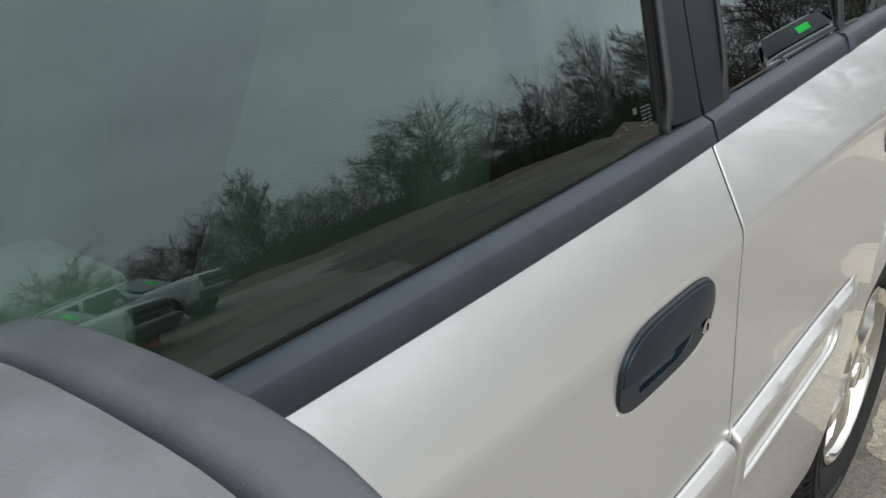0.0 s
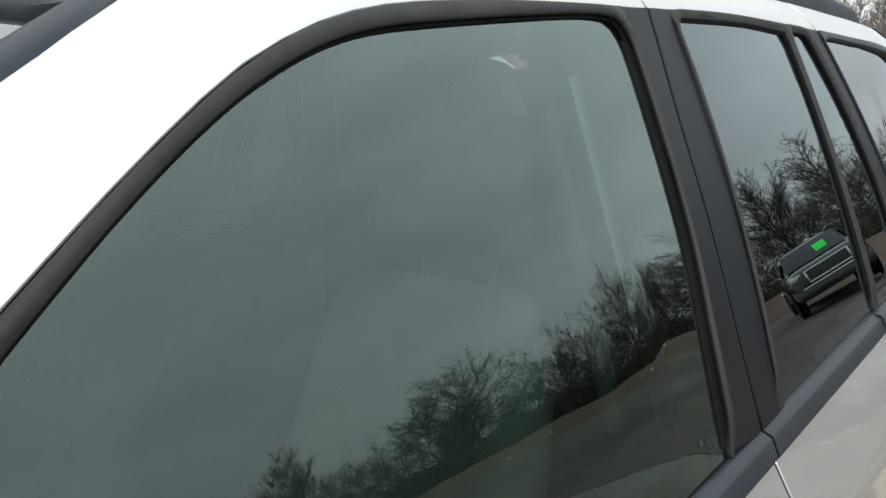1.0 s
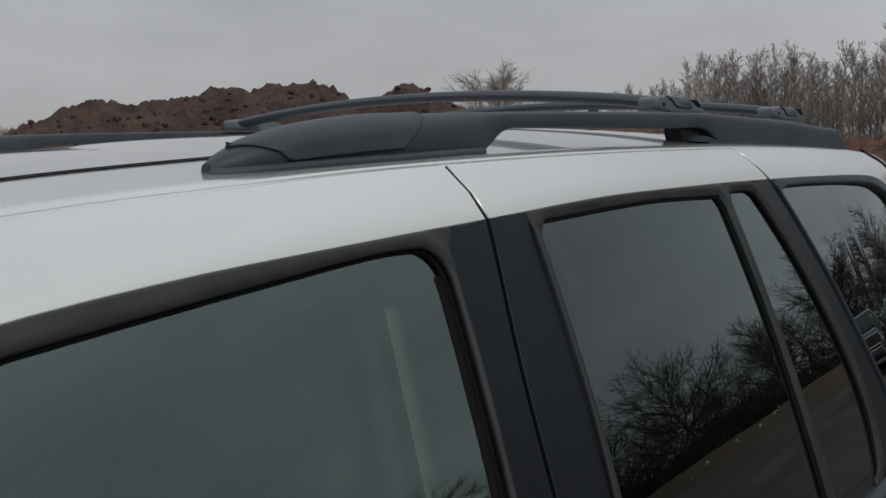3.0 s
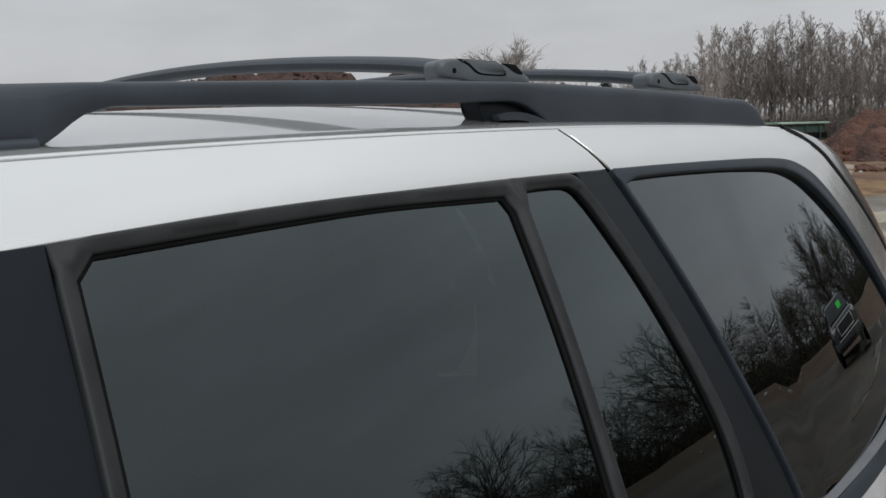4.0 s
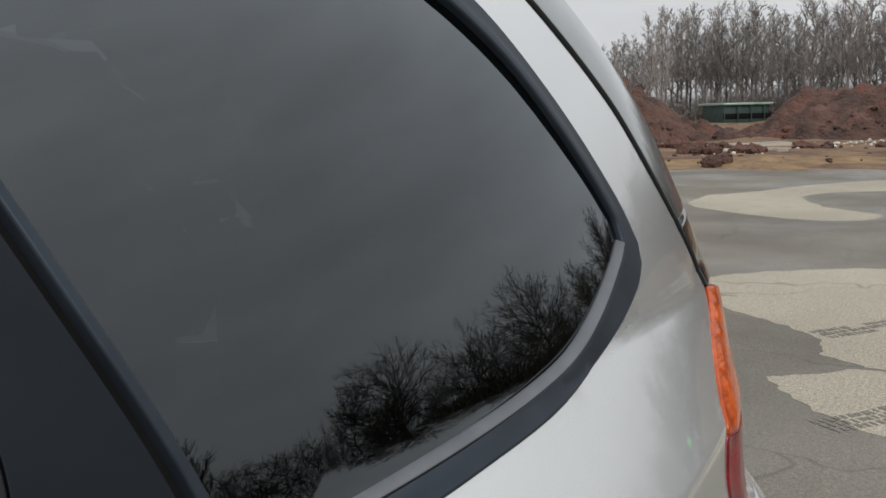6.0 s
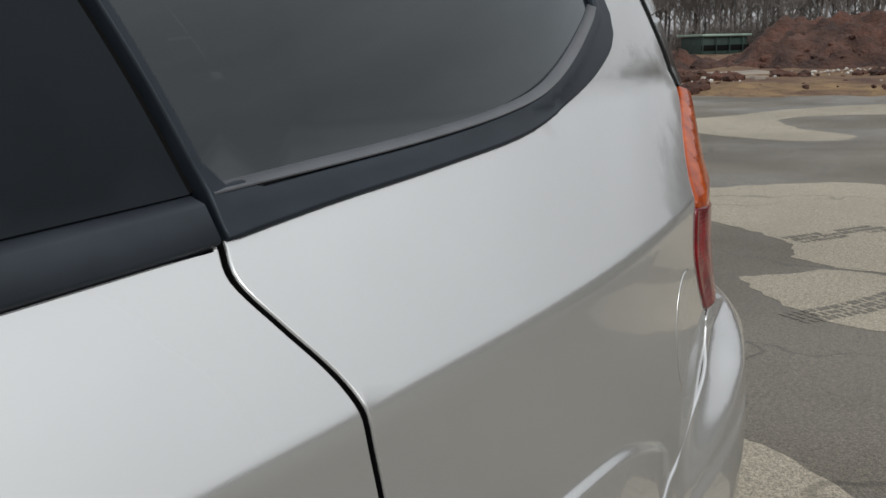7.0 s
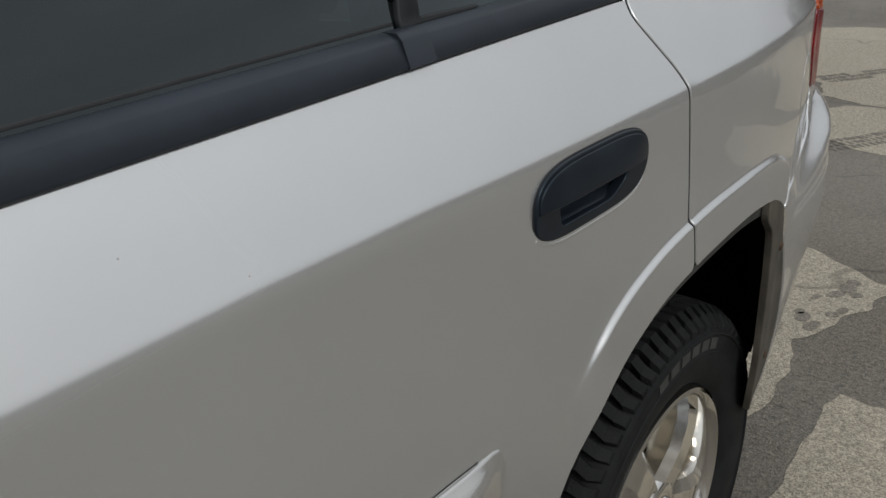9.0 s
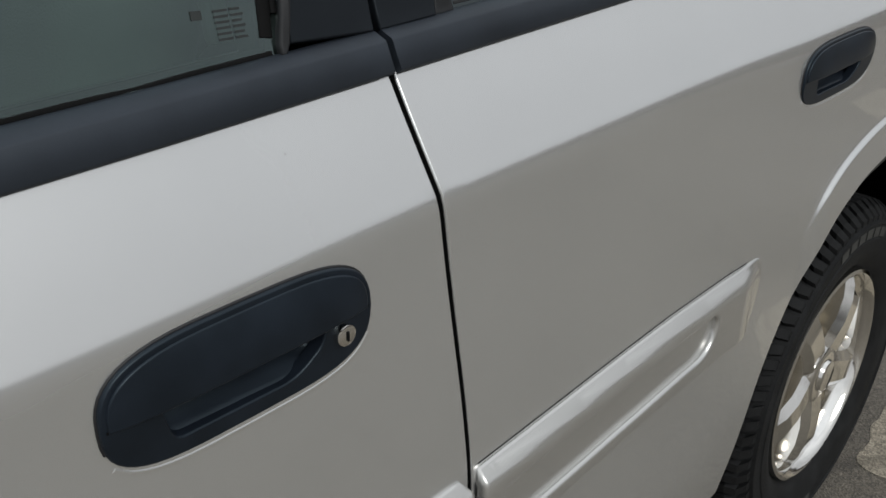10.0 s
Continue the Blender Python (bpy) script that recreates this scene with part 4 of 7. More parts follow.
def flank(x, z):
    """y of the outer skin."""
    zt, zc = belt_top(x), crease(x)
    p = plan(x, z)
    yb = 0.062 + 0.030 * min(max(x, -0.2), 1.0)
    if z >= zt:
        a = 0.320 - 0.058 * smooth01(-x / 0.3) - 0.022 * smooth01(-(x + 0.3) / 0.4)
        top = max(door_top(x), zt + 0.02)
        h = min(z, top) - zt
        y = p + yb + a * h + (0.187 - 0.474 * a) / 0.2247 * h * h
        if z > top:
            h = z - top
            y += 0.50 * h + 8.0 * h * h
        return y
    if z >= zc:
        u = (z - zc) / (zt - zc)
        return p + yb * (0.95 * u + 0.05 * u * u)
    d = zc - z
    y = p - 0.0036 * (1 - math.exp(-d / 0.0075)) - 0.010 * smooth01(d / 0.35)
    y += 0.45 * max(0, 0.62 - z) ** 2
    # flare round the rear wheel
    if 0.70 < x < 1.54:
        slope = (flare(x + 0.006) - flare(x - 0.006)) / 0.012
        down = (flare(x) - z) / math.sqrt(1 + slope * slope)
        ends = smooth01((x - 0.735) / 0.075) * (1.0 - smooth01((x - 1.45) / 0.075))
        y -= 0.0066 * smooth01((down + 0.0048) / 0.0095) * ends
    return y


def raised(out):
    return lambda x, z: flank(x, z) - out


def pane(out):
    """The glass surface, carried straight on below the waist line."""
    def f(x, z):
        zt = belt_top(x) + 0.006
        if z >= zt:
            return flank(x, z) - out
        k = (flank(x, zt + 0.02) - flank(x, zt)) / 0.02
        return flank(x, zt) - k * (zt - z) - out
    return f


def quarter_pane(out):
    """The rear side glass: flatter along the car than the panel, rounder from foot to top."""
    def f(x, z):
        u, h = min(max((x - 1.08) / 0.52, 0.0), 1.0), z - belt_top(x)
        return flank(x, z) - out + 0.014 * u * (1 - u) - 0.035 * h + 0.0738 * h * h + 0.0175 * (z - 1.45) * smooth01((x - 1.25) / 0.3)
    return f


def at_flank(x, z, out=0.0):
    h = 2e-3
    n = Vector(((flank(x + h, z) - flank(x - h, z)) / (2 * h), -1, (flank(x, z + h) - flank(x, z - h)) / (2 * h))).normalized()
    return Vector((x, flank(x, z), z)) + n * out, n


def strip(name, pts, profile, mat, parent, label="", out=0.0):
    return part(name, sweep(name, [at_flank(x, z, out) for x, z in pts], profile, mat), parent, label)


def round_profile(w, h, n=5):
    """Half-round bead, w wide and h high."""
    return [(-w / 2, -0.004)] + [(-w / 2 * math.cos(math.pi * k / n), h * math.sin(math.pi * k / n) ** 0.7 if 0 < k < n else 0.0) for k in range(n + 1)] + [(w / 2, -0.004)]


car = thing("car", "silver sport utility car with black trim and dark rear windows", "car")

# cut lines, top to bottom
CUT_B_UP = spline([(0.050, 1.703), (0.024, 1.572), (0.012, 1.444), (-0.002, 1.315), (-0.005, 1.229)], 5)
CUT_B_LOW = spline([(-0.005, 1.198), (-0.003, 1.163), (0.002, 1.107), (0.009, 1.047), (0.018, 0.976), (0.028, 0.891), (0.034, 0.80), (0.034, 0.62), (0.03, 0.46)], 5)
CUT_C_UP = spline([(0.779, 1.722), (0.809, 1.664), (0.852, 1.572), (0.896, 1.463), (0.936, 1.360), (0.961, 1.278)], 5)
CUT_C_LOW = spline([(0.960, 1.247), (0.957, 1.226), (0.974, 1.197), (0.993, 1.168), (1.002, 1.146), (1.007, 1.115), (1.014, 1.075), (1.021, 1.02), (1.025, 0.972), (1.031, 0.956), (1.036, 0.928), (1.039, 0.908)], 5)
G = 0.0046   # half a panel gap


def shifted(pts, dx):
    return [(x + dx, z) for x, z in pts]


ARCH = spline([(1.672, 0.345), (1.645, 0.43), (1.612, 0.55), (1.565, 0.70), (1.508, 0.805), (1.445, 0.869), (1.38, 0.899), (1.31, 0.912), (1.24, 0.917), (1.17, 0.915), (1.10, 0.909), (1.03, 0.900), (0.965, 0.888),
               (0.91, 0.870), (0.84, 0.835), (0.76, 0.765), (0.70, 0.685), (0.66, 0.60), (0.635, 0.50), (0.625, 0.44)], 4)   # rear side first
ARCH_DOOR = [q for q in ARCH if q[0] < 1.032]
ARCH_TOP = [q for q in ARCH if q[0] > 1.046]


def wider(poly, d):
    """The outline moved outward by d."""
    n = len(poly)
    area = sum(poly[i - 1][0] * poly[i][1] - poly[i][0] * poly[i - 1][1] for i in range(n))
    s = 1 if area > 0 else -1
    out = []
    for i in range(n):
        t = (Vector(poly[(i + 1) % n]) - Vector(poly[i - 1]))
        if t.length < 1e-9:
            continue
        t.normalize()
        out.append((poly[i][0] + s * t.y * d, poly[i][1] - s * t.x * d))
    return out


# extra points where the surface bends sharply: the waist crease and the wheel flare
def fine_points():
    pts = []
    for x in np.arange(-1.09, 1.9, 0.025):
        for d in (-0.034, -0.022, -0.014, -0.008, -0.004, -0.0015, 0.0, 0.003, 0.010):
            pts.append((x, crease(x) + d))
    for k in range(0, len(FLARE) - 1):
        a, b = Vector(FLARE[k]), Vector(FLARE[k + 1])
        t = (b - a).normalized()
        for u in (0.0, 0.5):
            c = a + (b - a) * u
            for d in (-0.028, -0.016, -0.010, -0.0065, -0.0045, -0.003, -0.0015, 0.0, 0.0015, 0.003, 0.0045, 0.0065, 0.010, 0.016):
                pts.append((c.x - t.y * d, c.y + t.x * d))
    return pts


FINE = fine_points()

def beaded(polys, base, high, at, wide, fade=True):
    """Frame surface: a soft ridge that runs round the panes at a set distance."""
    segs = []
    for poly in polys:
        a = np.array(poly)
        segs.append((a, np.roll(a, -1, axis=0) - a))

    def f(x, z):
        d = 9.0
        for a, e in segs:
            q = np.array((x, z)) - a
            u = np.clip((q * e).sum(1) / np.maximum((e * e).sum(1), 1e-12), 0, 1)
            d = min(d, float(np.sqrt(((q - e * u[:, None]) ** 2).sum(1).min())))
        k0, k1 = (smooth01((z - belt_top(x) + 0.01) / 0.03), smooth01((z - belt_top(x)) / 0.045)) if fade else (1.0, 1.0)
        return flank(x, z) - base * k0 - high * math.exp(-((d - at) / wide) ** 2) * k1
    return f


def pane_seal(poly, parent, w=0.007, out=-0.0045):
    """Rubber round the pane but for its foot, which stands in the belt moulding."""
    loop = resample(poly, 0.02)
    up = [z > belt_top(x) + 0.007 for x, z in loop]
    k = next((i for i in range(len(loop)) if up[i] and not up[i - 1]), 0)
    held = [q for q, ok in zip(loop[k:] + loop[:k], up[k:] + up[:k]) if ok]
    return part("window_seal", sweep("window_seal", [at_flank(x, z, out) for x, z in held], round_profile(w, 0.0018), GAPBLACK), parent, "black glass seal")


# ---- front door ----
FRONT_GLASS = line((-0.097, belt_top(-0.097) + 0.004), (-0.99, belt_top(-0.99) + 0.004), 12)[::-1] + \
    spline([(-0.100, 1.231), (-0.083, 1.333), (-0.057, 1.448), (-0.0435, 1.579), (-0.0385, 1.640)], 5)[1:] + \
    spline([(-0.038, 1.655), (-0.041, 1.667), (-0.049, 1.6755), (-0.066, 1.679), (-0.135, 1.6765), (-0.33, 1.657), (-0.475, 1.637), (-0.58, 1.601), (-0.68, 1.545), (-0.787, 1.468), (-0.90, 1.375), (-0.99, 1.285)], 6)
lower_f = shifted(CUT_B_LOW, -G)
HANDLE_F, HANDLE_R = (-0.292, -0.080, -0.058, 0.0435), (0.664, 0.890, -0.0515, 0.0395)   # ends, height against the crease, half height


def handle_point(h):
    x0, x1, dz, tall = h
    half, k = (x1 - x0) / 2, (x0 + x1) / 2
    zc = waist(k) + dz
    return lambda u, w: (k + u * half, zc + w * tall + 0.035 * u * half)


def pocket_shape(h, grow=0.0):
    pt = handle_point(h)
    g = grow
    return rounded([pt(-0.66 - g, -0.04 + g), pt(-0.58 - g, -0.74 - g), pt(0.36 + g, -0.78 - g), pt(0.60 + g, -0.36 - g), pt(0.63 + g, 0.06 + g), pt(-0.66 - g, 0.06 + g)], [0.002, 0.010, 0.02, 0.012, 0.002, 0.002])


door_f = lower_f[::-1] + [(x, belt(x) - 0.002) for x in np.linspace(-0.02, -1.10, 14)] + [(-1.11, 1.0), (-1.10, 0.8), (-1.06, 0.6), (-1.03, 0.46)]
front_door = skin("front_door", door_f[::-1], flank, PAINT, car, step=0.035, extra=FINE, holes=[pocket_shape(HANDLE_F, 0.05)])
top_f = [(x, door_top(x) + 0.002) for x in np.linspace(-1.12, 0.0475, 30)]
skin("door_roof_edge", top_f + [(0.0415, ditch(0.04) - 0.004)] + [(x, ditch(x) - 0.004) for x in np.linspace(0.03, -1.12, 30)], flank, PAINT, front_door, step=0.022)
frame_f = [(-1.09, belt_top(-1.09)), (-0.995, belt_top(-0.995))] + [(x, belt_top(x) + 0.035) for x in np.linspace(-0.97, -0.125, 10)] + [(-0.110, belt_top(-0.11)), (-0.092, belt_top(-0.092))] + \
    spline([(-0.0885, 1.231), (-0.072, 1.333), (-0.0475, 1.448), (-0.0335, 1.579), (-0.026, 1.67), (-0.010, 1.698)], 5) + [(x, door_top(x)) for x in np.linspace(-0.03, -1.09, 36)]
skin("window_frame", frame_f, beaded([FRONT_GLASS], 0.002, 0.0055, 0.014, 0.008), WORN, front_door, "matt black window surround", holes=[wider(FRONT_GLASS, 0.008)], step=0.009, depth=0.02, r=0.003)
pane_seal(wider(FRONT_GLASS, 0.005), front_door, 0.005, -0.0040)
skin("pillar_cover", [(-0.0855, 1.231)] + shifted(CUT_B_UP, -G)[::-1] + spline([(-0.007, 1.697), (-0.023, 1.67), (-0.0305, 1.579), (-0.0445, 1.448), (-0.069, 1.333), (-0.0855, 1.231)], 5)[:-1],
     raised(0.002), PILLAR, front_door, "satin black pillar cover", step=0.025, depth=0.012)
skin("window_glass", wider(FRONT_GLASS, 0.013), pane(-0.0055), GLASS_F, front_door, "green-tinted front side window", step=0.03, depth=0.004, r=0.0015)
strip("window_seal", spline([(-0.102, 1.236), (-0.085, 1.333), (-0.059, 1.448), (-0.0455, 1.579), (-0.0405, 1.640), (-0.040, 1.660)], 6), round_profile(0.011, 0.002), GAPBLACK, front_door, out=-0.005)


def belt_strip(x0, x1, parent):
    pts = [(x, belt(x) + 0.017) for x in np.linspace(x0, x1, max(4, int((x1 - x0) / 0.06)))]
    prof = [(-0.0205, -0.008), (-0.0203, 0.0032), (-0.0188, 0.0054), (0.0030, 0.0081), (0.0052, 0.0078), (0.0150, 0.0002), (0.0176, -0.0035), (0.0178, -0.008)]
    return strip("belt_strip", pts, prof, BELT, parent, "matt black belt moulding")


belt_strip(-1.09, -0.006, front_door)
strip("glass_wiper", [(x, belt_top(x) + 0.0015) for x in np.linspace(-1.0, -0.10, 14)], round_profile(0.005, 0.0012), GAPBLACK, front_door, out=-0.006)


def handle(h, parent, lock):
    """Black pull handle: oval bezel, lifted paddle above, finger pocket below."""
    x0, x1, dz, tall = h
    half, k = (x1 - x0) / 2, (x0 + x1) / 2
    zc = waist(k) + dz
    pt = handle_point(h)
    oval = []
    for i in range(48):
        a = 2 * math.pi * i / 48
        c, s = math.cos(a), math.sin(a)
        oval.append(pt(math.copysign(abs(c) ** 0.52, c), math.copysign(abs(s) ** 0.72, s)))
    pocket = pocket_shape(h)

    def scoop(x, z):
        u, w = (x - k) / half, (z - zc - 0.035 * (x - k)) / tall
        return flank(x, z) + 0.020 * smooth01((w + 0.86) / 0.5) * smooth01((u + 0.74) / 0.16) * smooth01((0.72 - u) / 0.22)
    def lean(x, z):
        w = (z - zc - 0.035 * (x - k)) / tall
        return flank(x, z) - 0.0045 - 0.0040 * min(0.0, max(-1.0, w))
    bezel = skin("door_handle", oval, lean, HANDLE, parent, "black oval pull handle", holes=[pocket], step=0.009, depth=0.012, r=0.002)
    skin("pocket", [pt(-0.72, -0.86), pt(0.7, -0.86), pt(0.7, 0.1), pt(-0.72, 0.1)], scoop, HANDLE, bezel, step=0.008, depth=0.004)
    up = []
    for i in range(31):
        a = math.pi * i / 30
        c, s = math.cos(a), math.sin(a)
        up.append(pt(0.965 * math.copysign(abs(c) ** 0.52, c), 0.012 + 0.90 * abs(s) ** 0.72))

    def dome(x, z):
        u, w = (x - k) / half, (z - zc - 0.035 * (x - k)) / tall
        return flank(x, z) - 0.0052 - 0.0062 * max(0.0, 1 - u ** 4) * max(0.0, 1 - ((w - 0.10) / 0.85) ** 2)
    skin("paddle", up, dome, HANDLE, bezel, step=0.007, depth=0.011, r=0.0018)
    rim = wider(oval, 0.0018)
    part("rim_seal", sweep("rim_seal", [at_flank(*q) for q in rim[45:] + rim[:27]], round_profile(0.0030, 0.0012), RUBBER), bezel)
    low = wider(oval, 0.0050)[28:46]
    part("paint_rim", sweep("paint_rim", [at_flank(*q) for q in low], [(0.0036, -0.0030), (0.0034, -0.0020), (0.0008, 0.0005), (-0.0004, 0.0006), (-0.0050, -0.0004), (-0.0050, -0.003)], PAINT), bezel, "painted rim under the handle")
    for u0, u1 in ((-0.985, -0.66), (0.63, 0.985)):
        ends = [pt(u0, 0.004), pt((u0 + u1) / 2, 0.004), pt(u1, 0.004)]
        part("seam", sweep("seam", [(Vector((x, lean(x, z), z)), Vector((0, -1, 0))) for x, z in ends], [(-0.0009, -0.003), (-0.0009, 0.0004), (0.0009, 0.0004), (0.0009, -0.003)], GAPBLACK), bezel, "dark seam under the paddle")
    if lock:
        c, n = at_flank(*pt(0.745, -0.30), 0.0055)
        me = lathe("lock_barrel", [(0.0001, -0.004), (0.0065, -0.004), (0.0085, -0.003), (0.0088, 0.004)], CHROME, 24)
        part("lock_barrel", me, bezel, "bright metal key lock", Matrix.Translation(c))
        part("key_slot", box_mesh("key_slot", (-0.001, -0.0052, -0.004), (0.001, -0.003, 0.004), GAPBLACK, 0.0003), bezel, m=Matrix.Translation(c))


handle(HANDLE_F, front_door, True)


CLAD_X, CLAD_Z = (-1.1, -0.3, 0.026, 0.162, 0.261, 0.376, 0.511, 0.575, 0.61), (0.814, 0.816, 0.824, 0.8345, 0.8425, 0.8505, 0.8550, 0.8545, 0.848)


def cladding(x0, x1, parent, tip):
    """Body-coloured lower moulding: a rounded bead above, a long sunk panel, a lip along its foot."""
    def top(x):
        return float(np.interp(x, CLAD_X, CLAD_Z))

    def foot(x):
        return top(x) - 0.100 + 0.004 * smooth01(x / 0.5)
    e = x1 - 0.139
    poly = [(x, top(x)) for x in np.linspace(x0, x1 - 0.035, 18)]
    if tip:
        poly += spline([(x1 - 0.016, top(x1 - 0.03) - 0.001), (x1 - 0.004, top(x1 - 0.03) - 0.006), (x1 - 0.001, top(x1) - 0.020), (x1 - 0.012, top(x1) - 0.060), (x1 - 0.045, top(x1) - 0.092)], 4)
    else:
        poly += [(x1 - 0.006, top(x1)), (x1, top(x1) - 0.008), (x1, foot(x1) + 0.01), (x1 - 0.01, foot(x1))]
    poly += [(x, foot(x)) for x in np.linspace(x1 - 0.10, x0, 12)]
    rec = [(x, top(x) - 0.033 + 0.004 * smooth01((x - e + 0.2) / 0.2)) for x in np.linspace(x0 + 0.025, e - 0.006, 14)]
    rec += spline([(e + 0.001, top(e) - 0.034), (e - 0.001, top(e) - 0.050), (e - 0.010, top(e) - 0.066), (e - 0.030, top(e) - 0.0765), (e - 0.07, top(e) - 0.0800)], 4)
    rec += [(x, foot(x) + 0.0165) for x in np.linspace(e - 0.16, x0 + 0.025, 8)]

    def s(x, z):
        d = top(x) + 0.001 - z
        bead = 0.0140 * math.sin(min(1.0, max(0.0, d / 0.019)) * math.pi / 2)
        end = 0.08 + 0.92 * smooth01((x1 + 0.004 - x) / 0.075) if tip else 1.0
        return flank(x, z) - 0.0035 - bead * end
    c = skin("cladding", poly[::-1], s, MOULDING, parent, "body-coloured lower door moulding", holes=[wider(rec, 0.007)], step=0.008, depth=0.013, r=0.006)
    skin("recess", wider(rec, 0.012), lambda x, z: flank(x, z) - 0.0092, MOULDING, c, step=0.03, depth=0.004)
    # thin black strip laid on the door as the moulding's shadow line
    part("shadow_gap", sweep("shadow_gap", [at_flank(x, top(x) + 0.0042, 0.0003) for x in np.linspace(x0, x1 - 0.04, 24)], [(-0.0006, -0.002), (-0.0006, 0.0002), (0.0006, 0.0002), (0.0006, -0.002)], GAPBLACK), c, "black strip for the shadow line above the moulding")


cladding(-1.03, 0.020, front_door, False)

# ---- rear door ----
glass_r = line((0.084, belt_top(0.084) + 0.004), (0.573, belt_top(0.573) + 0.004), 8) + spline([(0.576, 1.30), (0.581, 1.54), (0.577, 1.690)], 4) + \
    spline([(0.570, 1.702), (0.415, 1.704), (0.30, 1.701), (0.142, 1.694)], 5) + spline([(0.130, 1.682), (0.124, 1.54), (0.115, 1.43), (0.103, 1.345), (0.085, 1.248)], 5)
small_r = [(0.607, belt_top(0.607) + 0.004), (0.776, belt_top(0.776) + 0.004)] + spline([(0.800, 1.290), (0.816, 1.335), (0.821, 1.375), (0.817, 1.425), (0.803, 1.477), (0.788, 1.520), (0.759, 1.591), (0.729, 1.649), (0.710, 1.682)], 5) + \
    spline([(0.697, 1.699), (0.679, 1.705), (0.612, 1.7055)], 4) + [(0.607, 1.69)]
arch_door = ARCH_DOOR
low_r = shifted(CUT_C_LOW, -G)
door_r = [(x, belt(x) - 0.002) for x in np.linspace(0.0, 0.955, 14)] + low_r + [p for p in arch_door] + [(0.60, 0.43)] + shifted(CUT_B_LOW, G)[::-1]
rear_door = skin("rear_door", door_r[::-1], flank, PAINT, car, step=0.03, extra=FINE, holes=[pocket_shape(HANDLE_R, 0.05)])
top_r = [(x, door_top(x) + 0.002) for x in np.linspace(0.0555, 0.7745, 20)]
skin("door_roof_edge", top_r + [(0.7675, 1.734), (0.759, 1.745), (0.7475, 1.760), (0.738, ditch(0.738) - 0.004)] + [(x, ditch(x) - 0.004) for x in np.linspace(0.72, 0.0495, 18)], flank, PAINT, rear_door, step=0.022)
inner_r = [(0.064, belt_top(0.064)), (0.812, belt_top(0.812))] + spline([(0.830, 1.295), (0.842, 1.340), (0.845, 1.380), (0.838, 1.425), (0.8225, 1.473), (0.7955, 1.549), (0.7645, 1.616), (0.732, 1.671), (0.717, 1.696)], 5) + spline([(0.707, 1.714), (0.690, 1.7205), (0.60, 1.721)], 4) + \
    [(x, door_top(x)) for x in np.linspace(0.55, 0.135, 10)] + spline([(0.115, 1.706), (0.1105, 1.56), (0.100, 1.455), (0.087, 1.358), (0.066, 1.245)], 5)
skin("window_frame", inner_r, beaded([glass_r, small_r], 0.002, 0.0055, 0.015, 0.008), WORN, rear_door, "weathered black window surround with an upright divider bar", holes=[wider(glass_r, 0.006), wider(small_r, 0.006)], step=0.008, depth=0.02, r=0.003)
pane_seal(wider(glass_r, 0.003), rear_door, 0.006, -0.0030)
pane_seal(wider(small_r, 0.004), rear_door, 0.003, -0.0030)
skin("pillar_cover", shifted(CUT_B_UP, G) + [(0.060, belt_top(0.060))] + spline([(0.062, 1.245), (0.083, 1.358), (0.096, 1.455), (0.1065, 1.56), (0.111, 1.706)], 5), raised(0.002), PILLAR, rear_door, "satin black pillar cover", step=0.025, depth=0.012)
skin("pillar_cover", ([(0.816, belt_top(0.816))] + [(0.954, belt_top(0.954))] + shifted(CUT_C_UP, -G - 0.003)[::-1] + [(0.711, 1.7215)] + spline([(0.721, 1.696), (0.736, 1.671), (0.7685, 1.616), (0.7995, 1.549), (0.8265, 1.473), (0.842, 1.425), (0.849, 1.380), (0.846, 1.340), (0.834, 1.295)], 5)),
     raised(0.002), PILLAR, rear_door, "satin black pillar cover", step=0.025, depth=0.012, r=0.0007)
skin("window_glass", wider(glass_r, 0.012), pane(-0.0045), GLASS_D, rear_door, "dark privacy glass", step=0.03, depth=0.004, r=0.0015)
skin("quarter_light", wider(small_r, 0.012), pane(-0.0040), GLASS_D, rear_door, "dark privacy glass", step=0.03, depth=0.004, r=0.0015)
belt_strip(0.0005, 0.956, rear_door)
strip("strip_cap", [(x, belt(x) + 0.0165) for x in (0.555, 0.567, 0.580, 0.592)], [(-0.020, -0.004), (-0.0205, 0.006), (0.002, 0.0115), (0.010, 0.010), (0.018, -0.002), (0.018, -0.006)], BELT, rear_door)
strip("glass_wiper", [(x, belt_top(x) + 0.004) for x in np.linspace(0.09, 0.57, 8)], round_profile(0.006, 0.0015), RUBBER, rear_door, out=-0.0055)
handle(HANDLE_R, rear_door, False)
cladding(0.044, 0.607, rear_door, True)

# ---- rear quarter ----
QUARTER_LOW = spline([(1.568, 1.403), (1.538, 1.384), (1.460, 1.3455), (1.386, 1.319), (1.30, 1.3040), (1.184, 1.2925), (1.055, 1.2835), (0.980, 1.2785)], 5)
quarter_glass = spline([(0.800, 1.7072), (0.949, 1.708), (1.19, 1.703), (1.290, 1.692), (1.365, 1.660), (1.450, 1.592), (1.528, 1.493), (1.568, 1.428)], 5) + \
    QUARTER_LOW + [q for q in shifted(CUT_C_UP, 0.0100)[::-1] if 1.290 < q[1] < 1.702]
quarter_frame = spline([(0.788, 1.7225), (0.96, 1.7225), (1.225, 1.719), (1.34, 1.704), (1.425, 1.660), (1.52, 1.558), (1.595, 1.450), (1.618, 1.395)], 5) + \
    spline([(1.610, 1.372), (1.575, 1.350), (1.480, 1.317), (1.343, 1.286), (1.194, 1.2715), (1.065, 1.2613), (0.966, 1.2515)], 5) + shifted(CUT_C_UP, G + 0.0015)[::-1]
